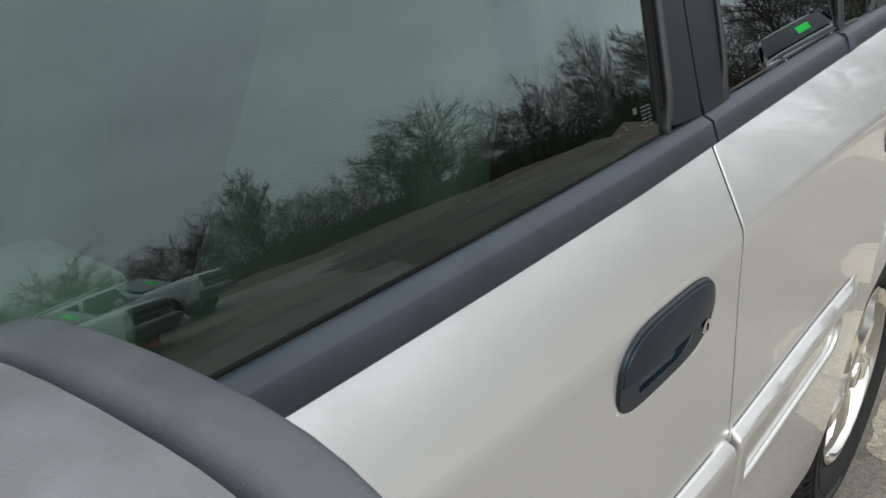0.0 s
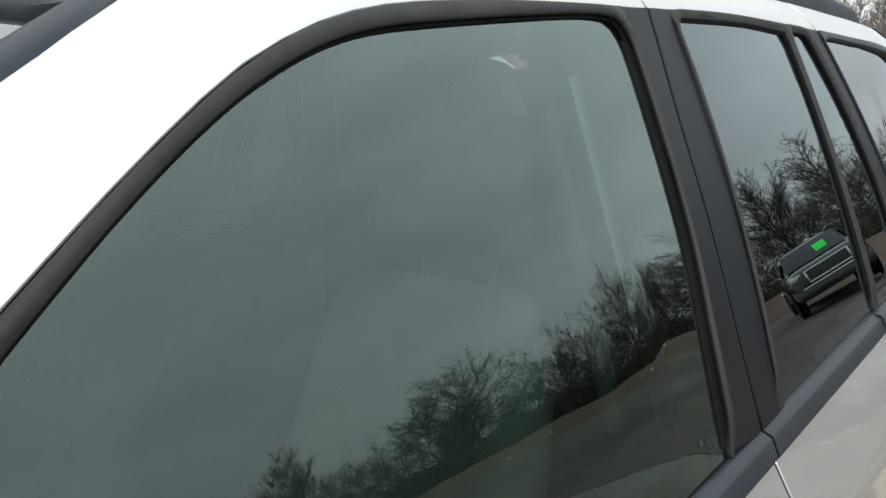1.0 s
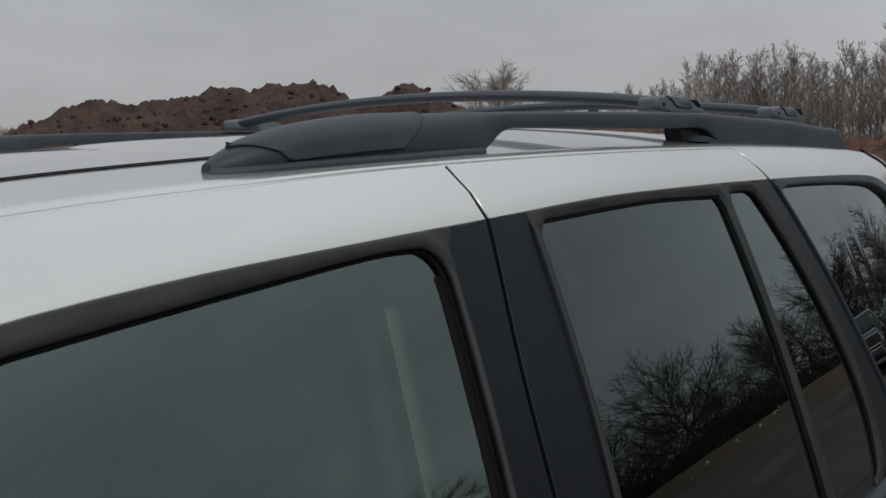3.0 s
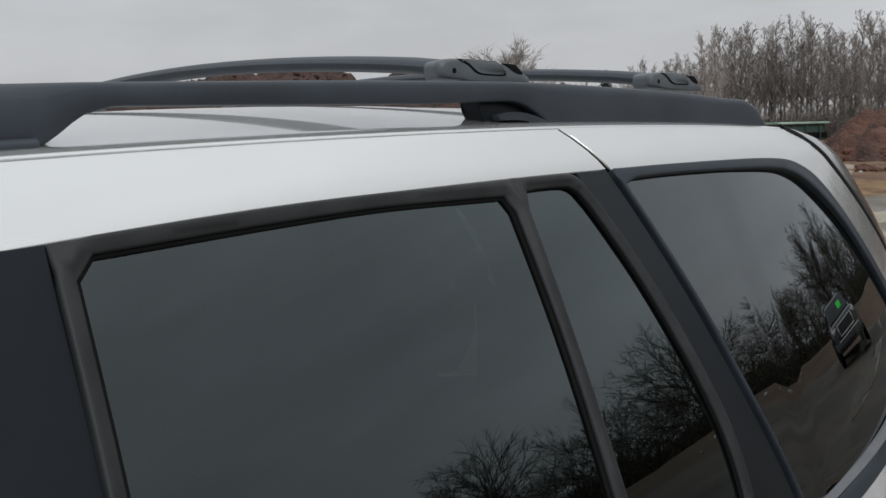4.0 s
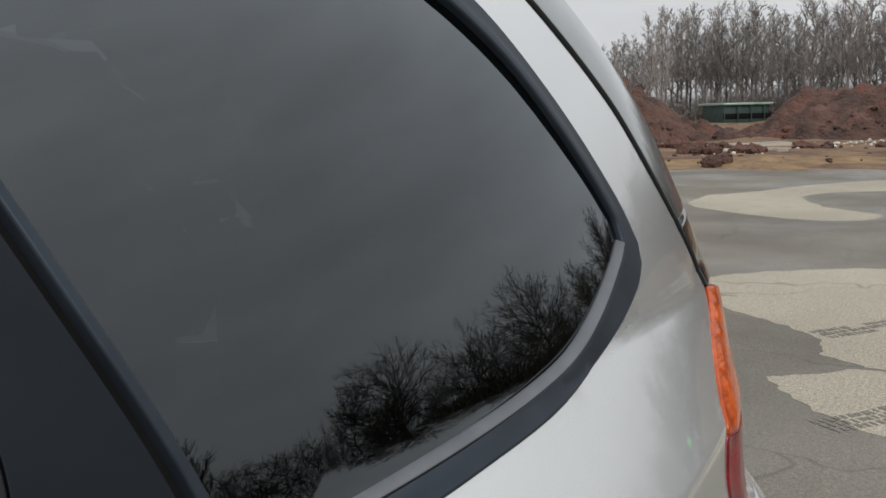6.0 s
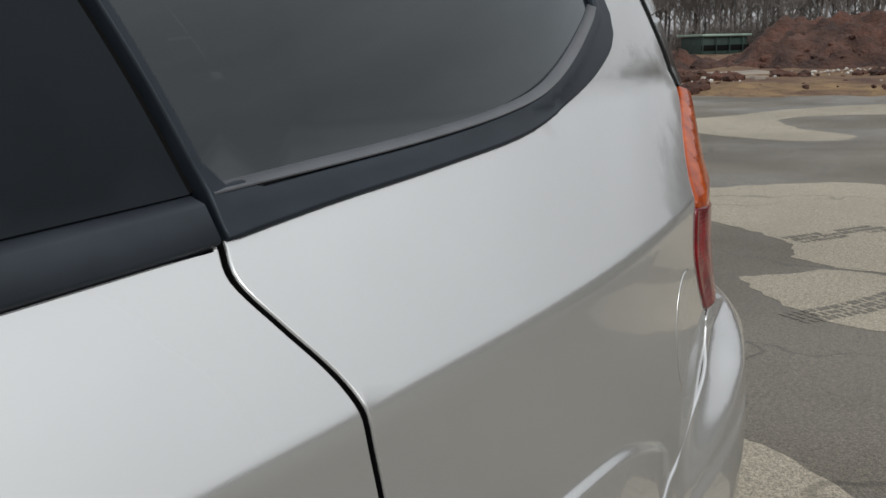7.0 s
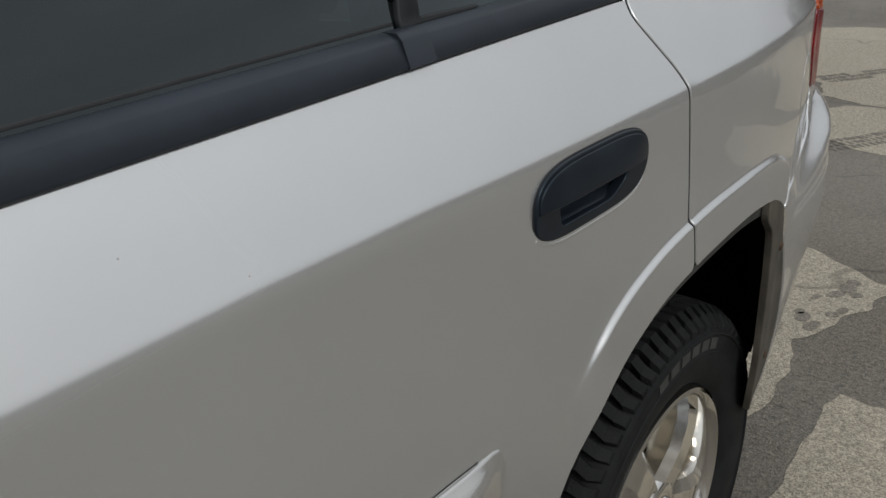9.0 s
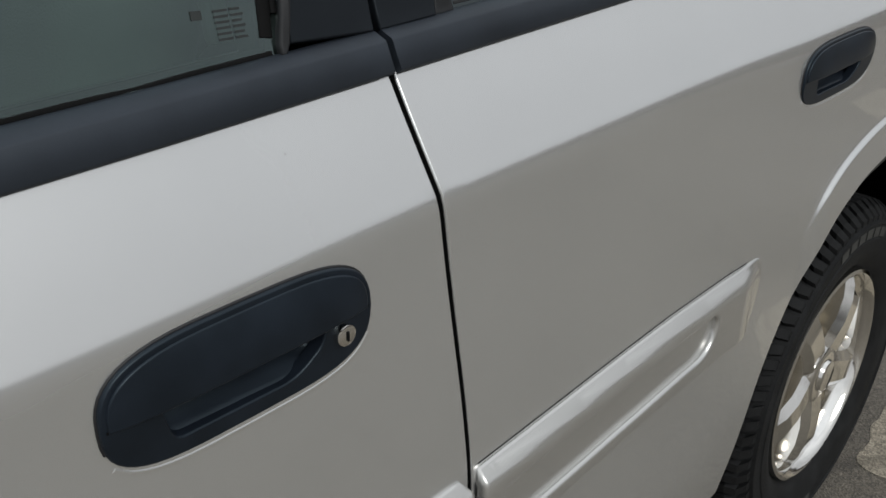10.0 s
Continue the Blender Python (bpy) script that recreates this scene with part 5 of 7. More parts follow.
D_GAP = spline([(1.405, 1.767), (1.465, 1.742), (1.520, 1.703), (1.586, 1.651), (1.655, 1.592), (1.705, 1.542), (1.768, 1.458), (1.825, 1.385), (1.864, 1.320), (1.850, 1.285), (1.765, 1.240), (1.686, 1.193), (1.660, 1.150), (1.664, 1.10), (1.702, 1.05), (1.755, 1.004)], 5)
FUEL = [(1.613 + 0.062 * math.cos(2 * math.pi * i / 36) - 0.011 * math.sin(2 * math.pi * i / 36), 1.017 + 0.083 * math.sin(2 * math.pi * i / 36)) for i in range(36)]
BUMPER_SEAM = spline([(1.770, 0.990), (1.764, 0.972), (1.726, 0.936), (1.63, 0.901), (1.546, 0.878), (1.452, 0.866)], 5)
upper_q = [(0.748, ditch(0.748) - 0.003)] + [(x, ditch(x) - 0.003) for x in np.linspace(0.8, 1.40, 14)] + D_GAP[1:] + BUMPER_SEAM[1:]
arch_q = [p for p in ARCH_TOP if p[0] < 1.44]
frame_edge = wider(quarter_frame, -0.0075)[2:-len(CUT_C_UP) - 2]
quarter_out = upper_q + arch_q + shifted(CUT_C_LOW, G)[::-1] + [(0.9695, 1.2535)] + frame_edge[::-1] + [(0.792, 1.7195), (0.787, 1.7245), (0.7775, 1.736), (0.769, 1.747), (0.758, 1.7615)]
quarter = skin("quarter_panel", quarter_out[::-1], flank, PAINT, car, holes=[FUEL], step=0.026, extra=FINE)
CUT_Z, CUT_X = [q[1] for q in CUT_C_UP][::-1], [q[0] for q in CUT_C_UP][::-1]
quarter_hole = [b if b[0] - float(np.interp(b[1], CUT_Z, CUT_X)) > 0.045 else a for a, b in zip(wider(quarter_glass, 0.0005), wider(quarter_glass, 0.0065))]
skin("window_frame", quarter_frame[::-1], beaded([quarter_glass], 0.0055, 0.0012, 0.010, 0.007, False), TRIM, quarter, "matt black window surround", holes=[quarter_hole], step=0.009, depth=0.022, r=0.003)
pane_seal(wider(quarter_hole, -0.002), quarter, 0.004, -0.0020)
pane_edge = [b if b[0] - float(np.interp(b[1], CUT_Z, CUT_X)) > 0.045 else a for a, b in zip(wider(quarter_glass, 0.0030), wider(quarter_glass, 0.014))]
skin("window_glass", pane_edge, quarter_pane(-0.0035), GLASS_R, quarter, "dark privacy glass", step=0.03, depth=0.004, r=0.0015)
strip("cut_seal", CUT_C_UP[1:], [(-0.009, -0.005), (-0.009, 0.0), (0.009, 0.0), (0.009, -0.005)], GAPBLACK, quarter, "black seal in the door gap", out=-0.0045)
strip("frame_lip", [(0.9675, 1.2778)] + [q for q in QUARTER_LOW if q[0] > 0.99][::-1], [(-0.0065, -0.004), (-0.0065, 0.0068), (-0.0055, 0.0072), (0.0022, 0.0002), (0.0022, -0.004)], LIP_SHEEN, quarter, "lip under the pane, its sky sheen put into the grey")
skin("fuel_flap", [(1.613 + (x - 1.613) * 0.94, 1.017 + (z - 1.017) * 0.955) for x, z in FUEL], raised(0.0005), PAINT, quarter, "round fuel flap", step=0.02, depth=0.01, r=0.0015)

# lamp cluster and rear glass, which turn quickly round the corner
GAP_Z, GAP_X = [q[1] for q in D_GAP][::-1], [q[0] for q in D_GAP][::-1]


def corner(out, k, rise=0.0):
    def f(x, z):
        d = max(0.0, x - float(np.interp(z, GAP_Z, GAP_X)))
        return flank(x, z) - out - rise * smooth01(d / 0.05) + k * d * d
    return f


lamp = skin("tail_lamp", spline([(1.876, 1.296), (1.857, 1.280), (1.771, 1.239), (1.692, 1.192), (1.669, 1.163)], 5) + [(1.76, 1.150), (1.84, 1.143), (2.06, 1.138), (2.06, 1.262)], corner(0.003, 0.4, 0.006), AMBER, car, "tail lamp, amber above red", step=0.015, depth=0.03, r=0.004)
skin("red_lens", spline([(1.666, 1.158), (1.663, 1.145), (1.667, 1.102), (1.705, 1.052), (1.758, 1.008)], 5) + [(2.03, 1.004), (2.06, 1.135), (1.84, 1.1405), (1.76, 1.1475)], corner(0.003, 0.4, 0.009), REDLENS, lamp, "red lower lens", step=0.015, depth=0.03, r=0.004)
gate = new("liftgate"); gate.parent = car
tagged(gate, "liftgate with wrapped smoked glass")


def gate_outline(edge):
    return shifted(edge, 0.016) + [(x + 0.22, z - 0.035 + 0.055 * smooth01((1.77 - z) / 0.3)) for x, z in edge[::-2]]


# the sky mirrored in the gate's upper edge is painted as this grey
GATE_REFLECT = material("gate_reflect", (0.17, 0.185, 0.18), 0.20, 0.6, spread=0.05, scale=6, coat=0.8)
gate_edge = [q for q in D_GAP if q[1] > 1.298]
gate_side = gate_outline([q for q in gate_edge if q[1] > 1.385])
skin("gate_pillar", gate_side, corner(0.003, 0.52), GATE_REFLECT, gate, "upper gate edge in a grey that stands for reflected sky", step=0.015, depth=0.02, r=0.003)
skin("gate_glass", gate_outline([q for q in gate_edge if q[1] < 1.389]), corner(0.003, 0.52), SMOKE, gate, "smoked rear glass wrapped round the pillar", step=0.015, depth=0.02, r=0.003)
strip("gap_seal", shifted(gate_edge, 0.008), round_profile(0.018, 0.0015), GAPBLACK, gate, "black rubber seal", out=0.0005)
part("top_panel", box_mesh("top_panel", (1.485, 0.46, 1.72), (1.66, CAR_W - 0.46, 1.762), PAINT, 0.012, 3), gate)
part("back_panel", box_mesh("back_panel", (1.95, 0.36, 0.45), (2.06, CAR_W - 0.36, 1.32), PAINT, 0.05), gate)
bm = bmesh.new()
prism_bm(bm, [(2.045, 1.30), (2.05, 1.32), (1.70, 1.768), (1.60, 1.768)], 0.45, CAR_W - 0.45, 0.01)
for s in (0, 1):
    side = bmesh.new()
    y0 = CAR_W - 0.46 if s else 0.35
    prism_bm(side, [(1.94, 1.25), (1.99, 1.25), (1.66, 1.70), (1.60, 1.70)], y0, y0 + 0.11, 0.01)
    part("pillar_trim", bm_mesh("pillar_trim", side, GAPBLACK), gate)
part("back_glass", bm_mesh("back_glass", bm, GLASS_R), gate, "dark rear window")

# bumper corner
SEAM_X, SEAM_Z = (1.452, 1.546, 1.63, 1.726, 1.80, 1.96), (0.866, 0.878, 0.901, 0.936, 0.970, 1.035)


def bulge_at(z):
    """How far the bumper stands out: a rounded shelf above, tucked under below."""
    if z > 0.905:
        return 0.052 * math.sqrt(max(0.0, 1 - ((z - 0.905) / 0.066) ** 2))
    return 0.052 - 0.044 * smooth01((0.80 - z) / 0.32)


def bumper_skin(x, z):
    bulge = smooth01((x - 1.48) / 0.36) * bulge_at(z) * smooth01((float(np.interp(x, SEAM_X, SEAM_Z)) - z + 0.015) / 0.075)
    # the shallow pressed panel above a slanted edge
    d = z - float(np.interp(x, (1.565, 1.70, 1.82, 2.2), (0.800, 0.824, 0.850, 0.87)))
    return flank(min(x, 2.2), min(z, 1.02)) - 0.003 - bulge + 0.0035 * smooth01(d / 0.022) * smooth01((x - 1.53) / 0.06) * smooth01((0.945 - z) / 0.05)


bumper = skin("rear_bumper", BUMPER_SEAM[::-1] + [(1.80, 0.992), (2.0, 0.972), (2.2, 0.955), (2.24, 0.80), (2.22, 0.55), (2.1, 0.38), (1.82, 0.32), (1.70, 0.325)] + [p for p in ARCH_TOP if p[0] > 1.452],
              bumper_skin, PAINT, car, "silver rear bumper", step=0.0065, depth=0.0045, r=0.004)
part("bumper_step", box_mesh("bumper_step", (1.98, 0.42, 0.45), (2.23, CAR_W - 0.42, 0.94), PAINT, 0.06, 4), bumper)

# ---- dark inner shell behind the gaps, with the window openings ----
def shell(x, z):
    return flank(x, z) + 0.030


shell_out = [(-1.15, 0.45), (0.57, 0.45)] + [(x, z) for x, z in ARCH[::-1] if z > 0.46] + [(1.95, 0.46), (1.97, 1.30), (1.60, 1.66), (1.50, 1.735)] + [(x, ditch(x) - 0.01) for x in np.linspace(1.4, -0.9, 20)] + [(-1.15, 1.22)]


def grown(poly, d):
    c = (sum(p[0] for p in poly) / len(poly), sum(p[1] for p in poly) / len(poly))
    return [(c[0] + (x - c[0]) * (1 + d), c[1] + (z - c[1]) * (1 + d)) for x, z in poly]


skin("inner_shell", shell_out, shell, GAPBLACK, car, holes=[grown(FRONT_GLASS, 0.02), grown(glass_r, 0.02), grown(small_r, 0.02), grown(quarter_glass, 0.015)], step=0.05, depth=0.03)

# arch edge and liner
edge_pts = [(1.70, 0.385), (1.685, 0.44), (1.65, 0.55), (1.60, 0.70), (1.54, 0.812), (1.46, 0.885), (1.36, 0.918), (1.335, 0.880), (1.385, 0.842), (1.402, 0.76), (1.412, 0.66), (1.418, 0.58), (1.43, 0.51), (1.455, 0.46), (1.53, 0.425), (1.62, 0.390)]
flap = skin("arch_flap", rounded(edge_pts, 0.02), lambda x, z: bumper_skin(x, z) + 0.0035, FLAP, car, "worn brownish edge of the wheel arch liner", step=0.03, depth=0.012)
for q in ((1.470, 0.787), (1.505, 0.556)):
    part("screw", lathe("screw", [(0.0001, -0.005), (0.006, -0.004), (0.009, 0.0), (0.009, 0.006)], RUST, 16), flap, "rusty screw", Matrix.Translation((q[0], bumper_skin(*q) + 0.0035, q[1])))
lip_path = [(Vector((x, flank(x, z) + 0.014, z)), Vector((0, -1, 0))) for x, z in wider(ARCH[::-1] + [(1.187, 0.3)], -0.013)[2:-3] if x < 1.40]
part("liner_lip", sweep("liner_lip", lip_path, [(-0.015, -0.03), (-0.015, 0.0), (0.015, 0.0), (0.015, -0.03)], LINER_LIP), car, "grey plastic edge of the wheel arch liner")
lv, lf = [], []
for k in range(29):
    a = radians(-10 + 200 * k / 28)
    for y in (0.035, 0.45):
        x, z = HUB[0] + 0.57 * math.cos(a), HUB[1] + 0.57 * math.sin(a)
        lv.append((x, max(y, flank(x, z) + 0.03), z))
lf = [(2 * k, 2 * k + 1, 2 * k + 3, 2 * k + 2) for k in range(28)]
o = len(lv)
lv += [(HUB[0] + 0.57 * math.cos(radians(-10 + 200 * k / 28)), 0.44, HUB[1] + 0.57 * math.sin(radians(-10 + 200 * k / 28))) for k in range(29)]
lf.append(tuple(range(o, o + 29)))
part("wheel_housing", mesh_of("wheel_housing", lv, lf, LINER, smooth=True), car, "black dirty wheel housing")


# ---- wheels ----
def wheel(parent, x, y):
    w = new("wheel")
    w.parent = parent
    w.location = (x, y, HUB[1])
    R = 0.372
    tyre = part("tyre", lathe("tyre", [(0.228, 0.030), (0.236, 0.016), (0.25, 0.004), (0.275, -0.004), (0.296, -0.0055), (0.298, -0.0035), (0.325, -0.0042), (0.327, -0.0075), (0.331, -0.0070), (0.334, 0.0), (0.345, 0.013), (0.352, 0.032), (R - 0.015, 0.05), (R - 0.013, 0.125), (R - 0.015, 0.20),
                                       (0.345, 0.235), (0.30, 0.25), (0.25, 0.24), (0.228, 0.22)], TYRE, 72), w, "black all-terrain tyre")
    n = 76
    verts, faces = [], []
    rows = (((-0.001, 0.3445), (0.012, 0.360), (0.030, R - 0.002), (0.054, R)), ((0.062, R), (0.080, R), (0.098, R)), ((0.106, R), (0.144, R)), ((0.152, R), (0.171, R), (0.190, R)), ((0.197, R), (0.220, R - 0.002), (0.238, 0.360)))
    for i in range(n):
        for row, stations in enumerate(rows):
            a0 = 2 * math.pi * (i + 0.5 * (row % 2)) / n
            wd = 2 * math.pi / n * (0.70 if row in (0, 4) else 0.80)
            o = len(verts)
            for k, (yy, r) in enumerate(stations):
                # every second station is shifted, so the lugs run in a zigzag
                a = a0 + wd * (0.22 if k % 2 else -0.10) * (1 if i % 2 else 0.6)
                for rr, sh in ((r - 0.014, 1.0), (r, 0.88)):
                    verts += [(rr * math.cos(a - 0.5 * wd * sh), yy, rr * math.sin(a - 0.5 * wd * sh)), (rr * math.cos(a + 0.5 * wd * sh), yy, rr * math.sin(a + 0.5 * wd * sh))]
            for k in range(len(stations) - 1):
                p, q = o + 4 * k, o + 4 * k + 4
                faces += [(p + 2, p + 3, q + 3, q + 2), (p, p + 2, q + 2, q), (p + 3, p + 1, q + 1, q + 3)]
            e = o + 4 * (len(stations) - 1)
            faces += [(o, o + 1, o + 3, o + 2), (e + 1, e, e + 2, e + 3)]
    tread = part("tread", mesh_of("tread", verts, faces, TYRE, smooth=False), tyre)
    tagged(tread, kind="stuff")
    # raised plain bars where the sidewall carries print
    for k, (a, half) in enumerate(((70, 2.6), (77, 2.6), (84, 2.6), (91, 2.6), (98, 2.6), (105, 2.6), (250, 2.6), (257, 2.6), (264, 2.6), (271, 2.6))):
        bm = bmesh.new()
        vs = []
        for da, rr in ((-half, 0.302), (half, 0.302), (half, 0.321), (-half, 0.321)):
            q = radians(a + da)
            vs.append(bm.verts.new((rr * math.cos(q), -0.0052 if rr < 0.31 else -0.0052, rr * math.sin(q))))
        f = bm.faces.new(vs)
        g = bmesh.ops.extrude_face_region(bm, geom=[f])
        for v in g["geom"]:
            if isinstance(v, bmesh.types.BMVert):
                v.co.y += 0.004
        part("print_bar", bm_mesh("print_bar", bm, TYRE_TXT, smooth=False), tyre)
    part("rim", lathe("rim", [(0.232, 0.020), (0.229, 0.008), (0.222, 0.006), (0.216, 0.010), (0.210, 0.024), (0.204, 0.060), (0.200, 0.10), (0.198, 0.20)], CHROME, 72), w, "bright polished rim lip")
    # black disc closes the wheel and stands for the shade behind the spokes
    part("barrel", lathe("barrel", [(0.0001, 0.125), (0.150, 0.125), (0.198, 0.150)], GAPBLACK, 40), w, "black disc for the shaded brake space")
    spoke_src = None
    for k in range(5):
        a = 2 * math.pi * k / 5 + 0.32
        if spoke_src is None:
            bm = bmesh.new()
            prof = [(0.030, 0.050, 0.020), (0.072, 0.047, 0.014), (0.115, 0.044, 0.010), (0.160, 0.046, 0.012), (0.192, 0.056, 0.019), (0.214, 0.072, 0.030)]
            rows = []
            for r, hw, yy in prof:
                rows.append([bm.verts.new((r, yy + 0.050, -hw)), bm.verts.new((r, yy + 0.014, -hw * 0.90)), bm.verts.new((r, yy, -hw * 0.50)), bm.verts.new((r, yy, hw * 0.50)), bm.verts.new((r, yy + 0.014, hw * 0.90)), bm.verts.new((r, yy + 0.050, hw))])
            for p, q in zip(rows, rows[1:]):
                for i in range(5):
                    bm.faces.new((p[i], p[i + 1], q[i + 1], q[i]))
            spoke_src = bm_mesh("spoke", bm, CHROME, angle=25)
        part("spoke", spoke_src, w, m=Matrix.Rotation(a, 4, "Y"))
        b = a + 0.63
        part("wheel_nut", lathe("wheel_nut", [(0.0001, 0.034), (0.008, 0.034), (0.010, 0.038), (0.010, 0.07)], CHROME, 12), w, m=Matrix.Translation((0.062 * math.cos(b), 0, 0.062 * math.sin(b))))
    part("hub_cap", lathe("hub_cap", [(0.0001, 0.004), (0.030, 0.0045), (0.034, 0.006), (0.037, 0.012), (0.048, 0.013), (0.060, 0.016), (0.068, 0.026), (0.074, 0.06)], CHROME, 10), w, "silver hub cap")
    return w


wheel_rear = wheel(car, HUB[0], 0.042)

# ---- roof ----
X_FRONT, X_REAR = -0.640, 1.475
CROWN = spline([(-0.8, 1.64), (-0.65, 1.686), (-0.47, 1.729), (-0.30, 1.752), (-0.15, 1.766), (0.0, 1.776), (0.2, 1.795), (0.65, 1.814), (1.1, 1.808), (1.4, 1.790), (1.62, 1.772)], 5)
CR_X, CR_Z = [q[0] for q in CROWN], [q[1] for q in CROWN]
def roof_at(x, y):
    yd = flank(x, ditch(x)) + 0.006
    zd = ditch(x) - 0.002
    v = (y - yd) / (CAR_W / 2 - yd)
    crown = float(np.interp(x, CR_X, CR_Z))
    v = min(v, 2 - v)
    return zd + (max(crown, zd + 0.004) - zd) * (1 - (1 - v) ** 2.6) + 0.003 * smooth01(v / 0.02) 


rv, rf, NX, NY = [], [], 60, 48
for i in range(NX + 1):
    x = X_FRONT + (X_REAR - X_FRONT) * i / NX
    yd = flank(x, ditch(x)) + 0.006
    for j in range(NY + 1):
        u = j / NY
        u = 0.5 - 0.5 * math.cos(math.pi * u)
        y = yd + (CAR_W - 2 * yd) * u
        rv.append((x, y, roof_at(x, y) - (0.012 if j in (0, NY) else 0)))
for i in range(NX):
    for j in range(NY):
        a = i * (NY + 1) + j
        rf.append((a, a + NY + 1, a + NY + 2, a + 1))
roof = part("roof", mesh_of("roof", rv, rf, PAINT), car, "silver roof panel")
part("headliner", mesh_of("headliner", [(x, y, z - 0.035) for x, y, z in rv], [f[::-1] for f in rf], HEADLINE), roof, "pale cloth headliner")
part("ditch_strip", sweep("ditch_strip", [(Vector((x, flank(x, ditch(x)) + 0.003, ditch(x) - 0.008)), Vector((0, -0.6, 0.8))) for x in np.linspace(-0.72, 1.48, 40)], round_profile(0.016, 0.003), PAINT), roof)
part("ditch_strip", sweep("ditch_strip", [(Vector((x, CAR_W - flank(x, ditch(x)) - 0.003, ditch(x) - 0.008)), Vector((0, 0.6, 0.8))) for x in np.linspace(-0.72, 1.48, 40)], round_profile(0.016, 0.003), PAINT), roof)


def roof_panel(name, x0, x1, y0, y1, r, lift, mat, parent, label="", n=26):
    poly = rounded([(x0, y0), (x1, y0), (x1, y1), (x0, y1)], r)
    v, f = sheet(poly, (), 0.04)
    verts = [(a, b, roof_at(a, b) + lift) for a, b in v]
    return part(name, mesh_of(name, verts, f, mat), parent, label)


roof_panel("sunroof_seal", -0.445, -0.075, 0.468, CAR_W - 0.468, 0.05, 0.0012, RUBBER, roof, "black sunroof seal")
SUNGLASS = material("sunroof_glass", (0.30, 0.30, 0.31), 0.06, 0.6, spread=0.05, scale=3, coat=1.0)
roof_panel("sunroof", -0.439, -0.081, 0.474, CAR_W - 0.474, 0.046, 0.0022, SUNGLASS, roof, "closed glass sunroof")

# antenna on the front edge of the roof
AX, AY = -0.535, 0.560
ant = new("antenna"); ant.parent = car; ant.location = (AX, AY, roof_at(AX, AY))
tagged(ant, "short black rubber antenna on a fin base")
bm = bmesh.new()
prev = None
for k in range(9):
    u = k / 8
    hw, hh = 0.024 * math.sin(math.pi * (0.08 + 0.86 * u)) ** 0.7, 0.004 + 0.034 * math.sin(math.pi * min(1, 0.1 + 0.85 * (1 - u) ** 0.8)) 
    ring = [bm.verts.new((-0.075 + 0.15 * u, hw * math.cos(a), max(0.0, hh * math.sin(a)) - (0.004 if math.sin(a) <= 0.01 else 0))) for a in [math.pi * q / 8 for q in range(9)]]
    if prev:
        for q in range(8):
            bm.faces.new((prev[q], prev[q + 1], ring[q + 1], ring[q]))
    else:
        bm.faces.new(ring)
    prev = ring
bm.faces.new(list(reversed(prev)))
part("fin_base", bm_mesh("fin_base", bm, RACK), ant)
part("mast", lathe("mast", [(0.0105, 0.0), (0.0098, 0.012), (0.0078, 0.046), (0.0050, 0.054), (0.0046, 0.098), (0.0042, 0.106), (0.0001, 0.107)], RACK, 16, "Z"), ant, m=Matrix.Translation((0.036, 0, 0.020)) @ Matrix.Rotation(radians(17), 4, "Y"))

# ---- roof rails ----
RAIL_TOP = spline([(-0.187, 1.7595), (-0.170, 1.770), (-0.135, 1.7825), (-0.09, 1.793), (-0.04, 1.8005), (0.00, 1.8045), (0.04, 1.8065), (0.10, 1.810), (0.23, 1.815), (0.49, 1.823), (0.76, 1.8275), (1.08, 1.823), (1.27, 1.815),
                   (1.335, 1.814), (1.380, 1.802), (1.410, 1.782), (1.432, 1.768)], 5)
RAIL_FOOT = [(0.150, 1.762), (0.168, 1.774), (0.186, 1.788), (0.212, 1.7955), (0.349, 1.7975), (0.57, 1.8005), (0.64, 1.8030), (0.70, 1.8040), (0.715, 1.8025), (0.73, 1.7990), (0.745, 1.7925), (0.758, 1.786), (0.775, 1.7775), (0.82, 1.772), (0.98, 1.771), (1.2, 1.766), (1.44, 1.757)]
RAIL_Y = ((-0.187, 0.354, 0.370), (-0.165, 0.342, 0.382), (-0.12, 0.333, 0.393), (-0.06, 0.329, 0.398), (0.02, 0.329, 0.397), (0.10, 0.332, 0.388), (0.20, 0.337, 0.374), (0.35, 0.341, 0.368), (1.30, 0.343, 0.367), (1.44, 0.346, 0.366))


def rail_ring(x, n=20, grow=0.0, a0=0.0, a1=2 * math.pi):
    """Cross-section of the rail at x: a squarish oval from its foot to its top."""
    zt = float(np.interp(x, [q[0] for q in RAIL_TOP], [q[1] for q in RAIL_TOP]))
    zb = roof_at(x, 0.36) - 0.005 if x < 0.140 else float(np.interp(x, [q[0] for q in RAIL_FOOT], [q[1] for q in RAIL_FOOT]))
    y0, y1 = (float(np.interp(x, [q[0] for q in RAIL_Y], [q[i] for q in RAIL_Y])) for i in (1, 2))
    cy, cz, hy, hz = (y0 + y1) / 2, (zt + zb) / 2, (y1 - y0) / 2 + grow, (zt - zb) / 2 + grow
    soft = 0.86 - 0.38 * smooth01((x - 0.0) / 0.22)
    ring = []
    for k in range(n):
        a = a0 + (a1 - a0) * k / (n if a1 - a0 > 6.2 else n - 1)
        c, q = math.cos(a), math.sin(a)
        ring.append((x, cy - hy * math.copysign(abs(c) ** soft, c), cz + hz * math.copysign(abs(q) ** (soft if q > 0 else 0.3), q)))
    return ring


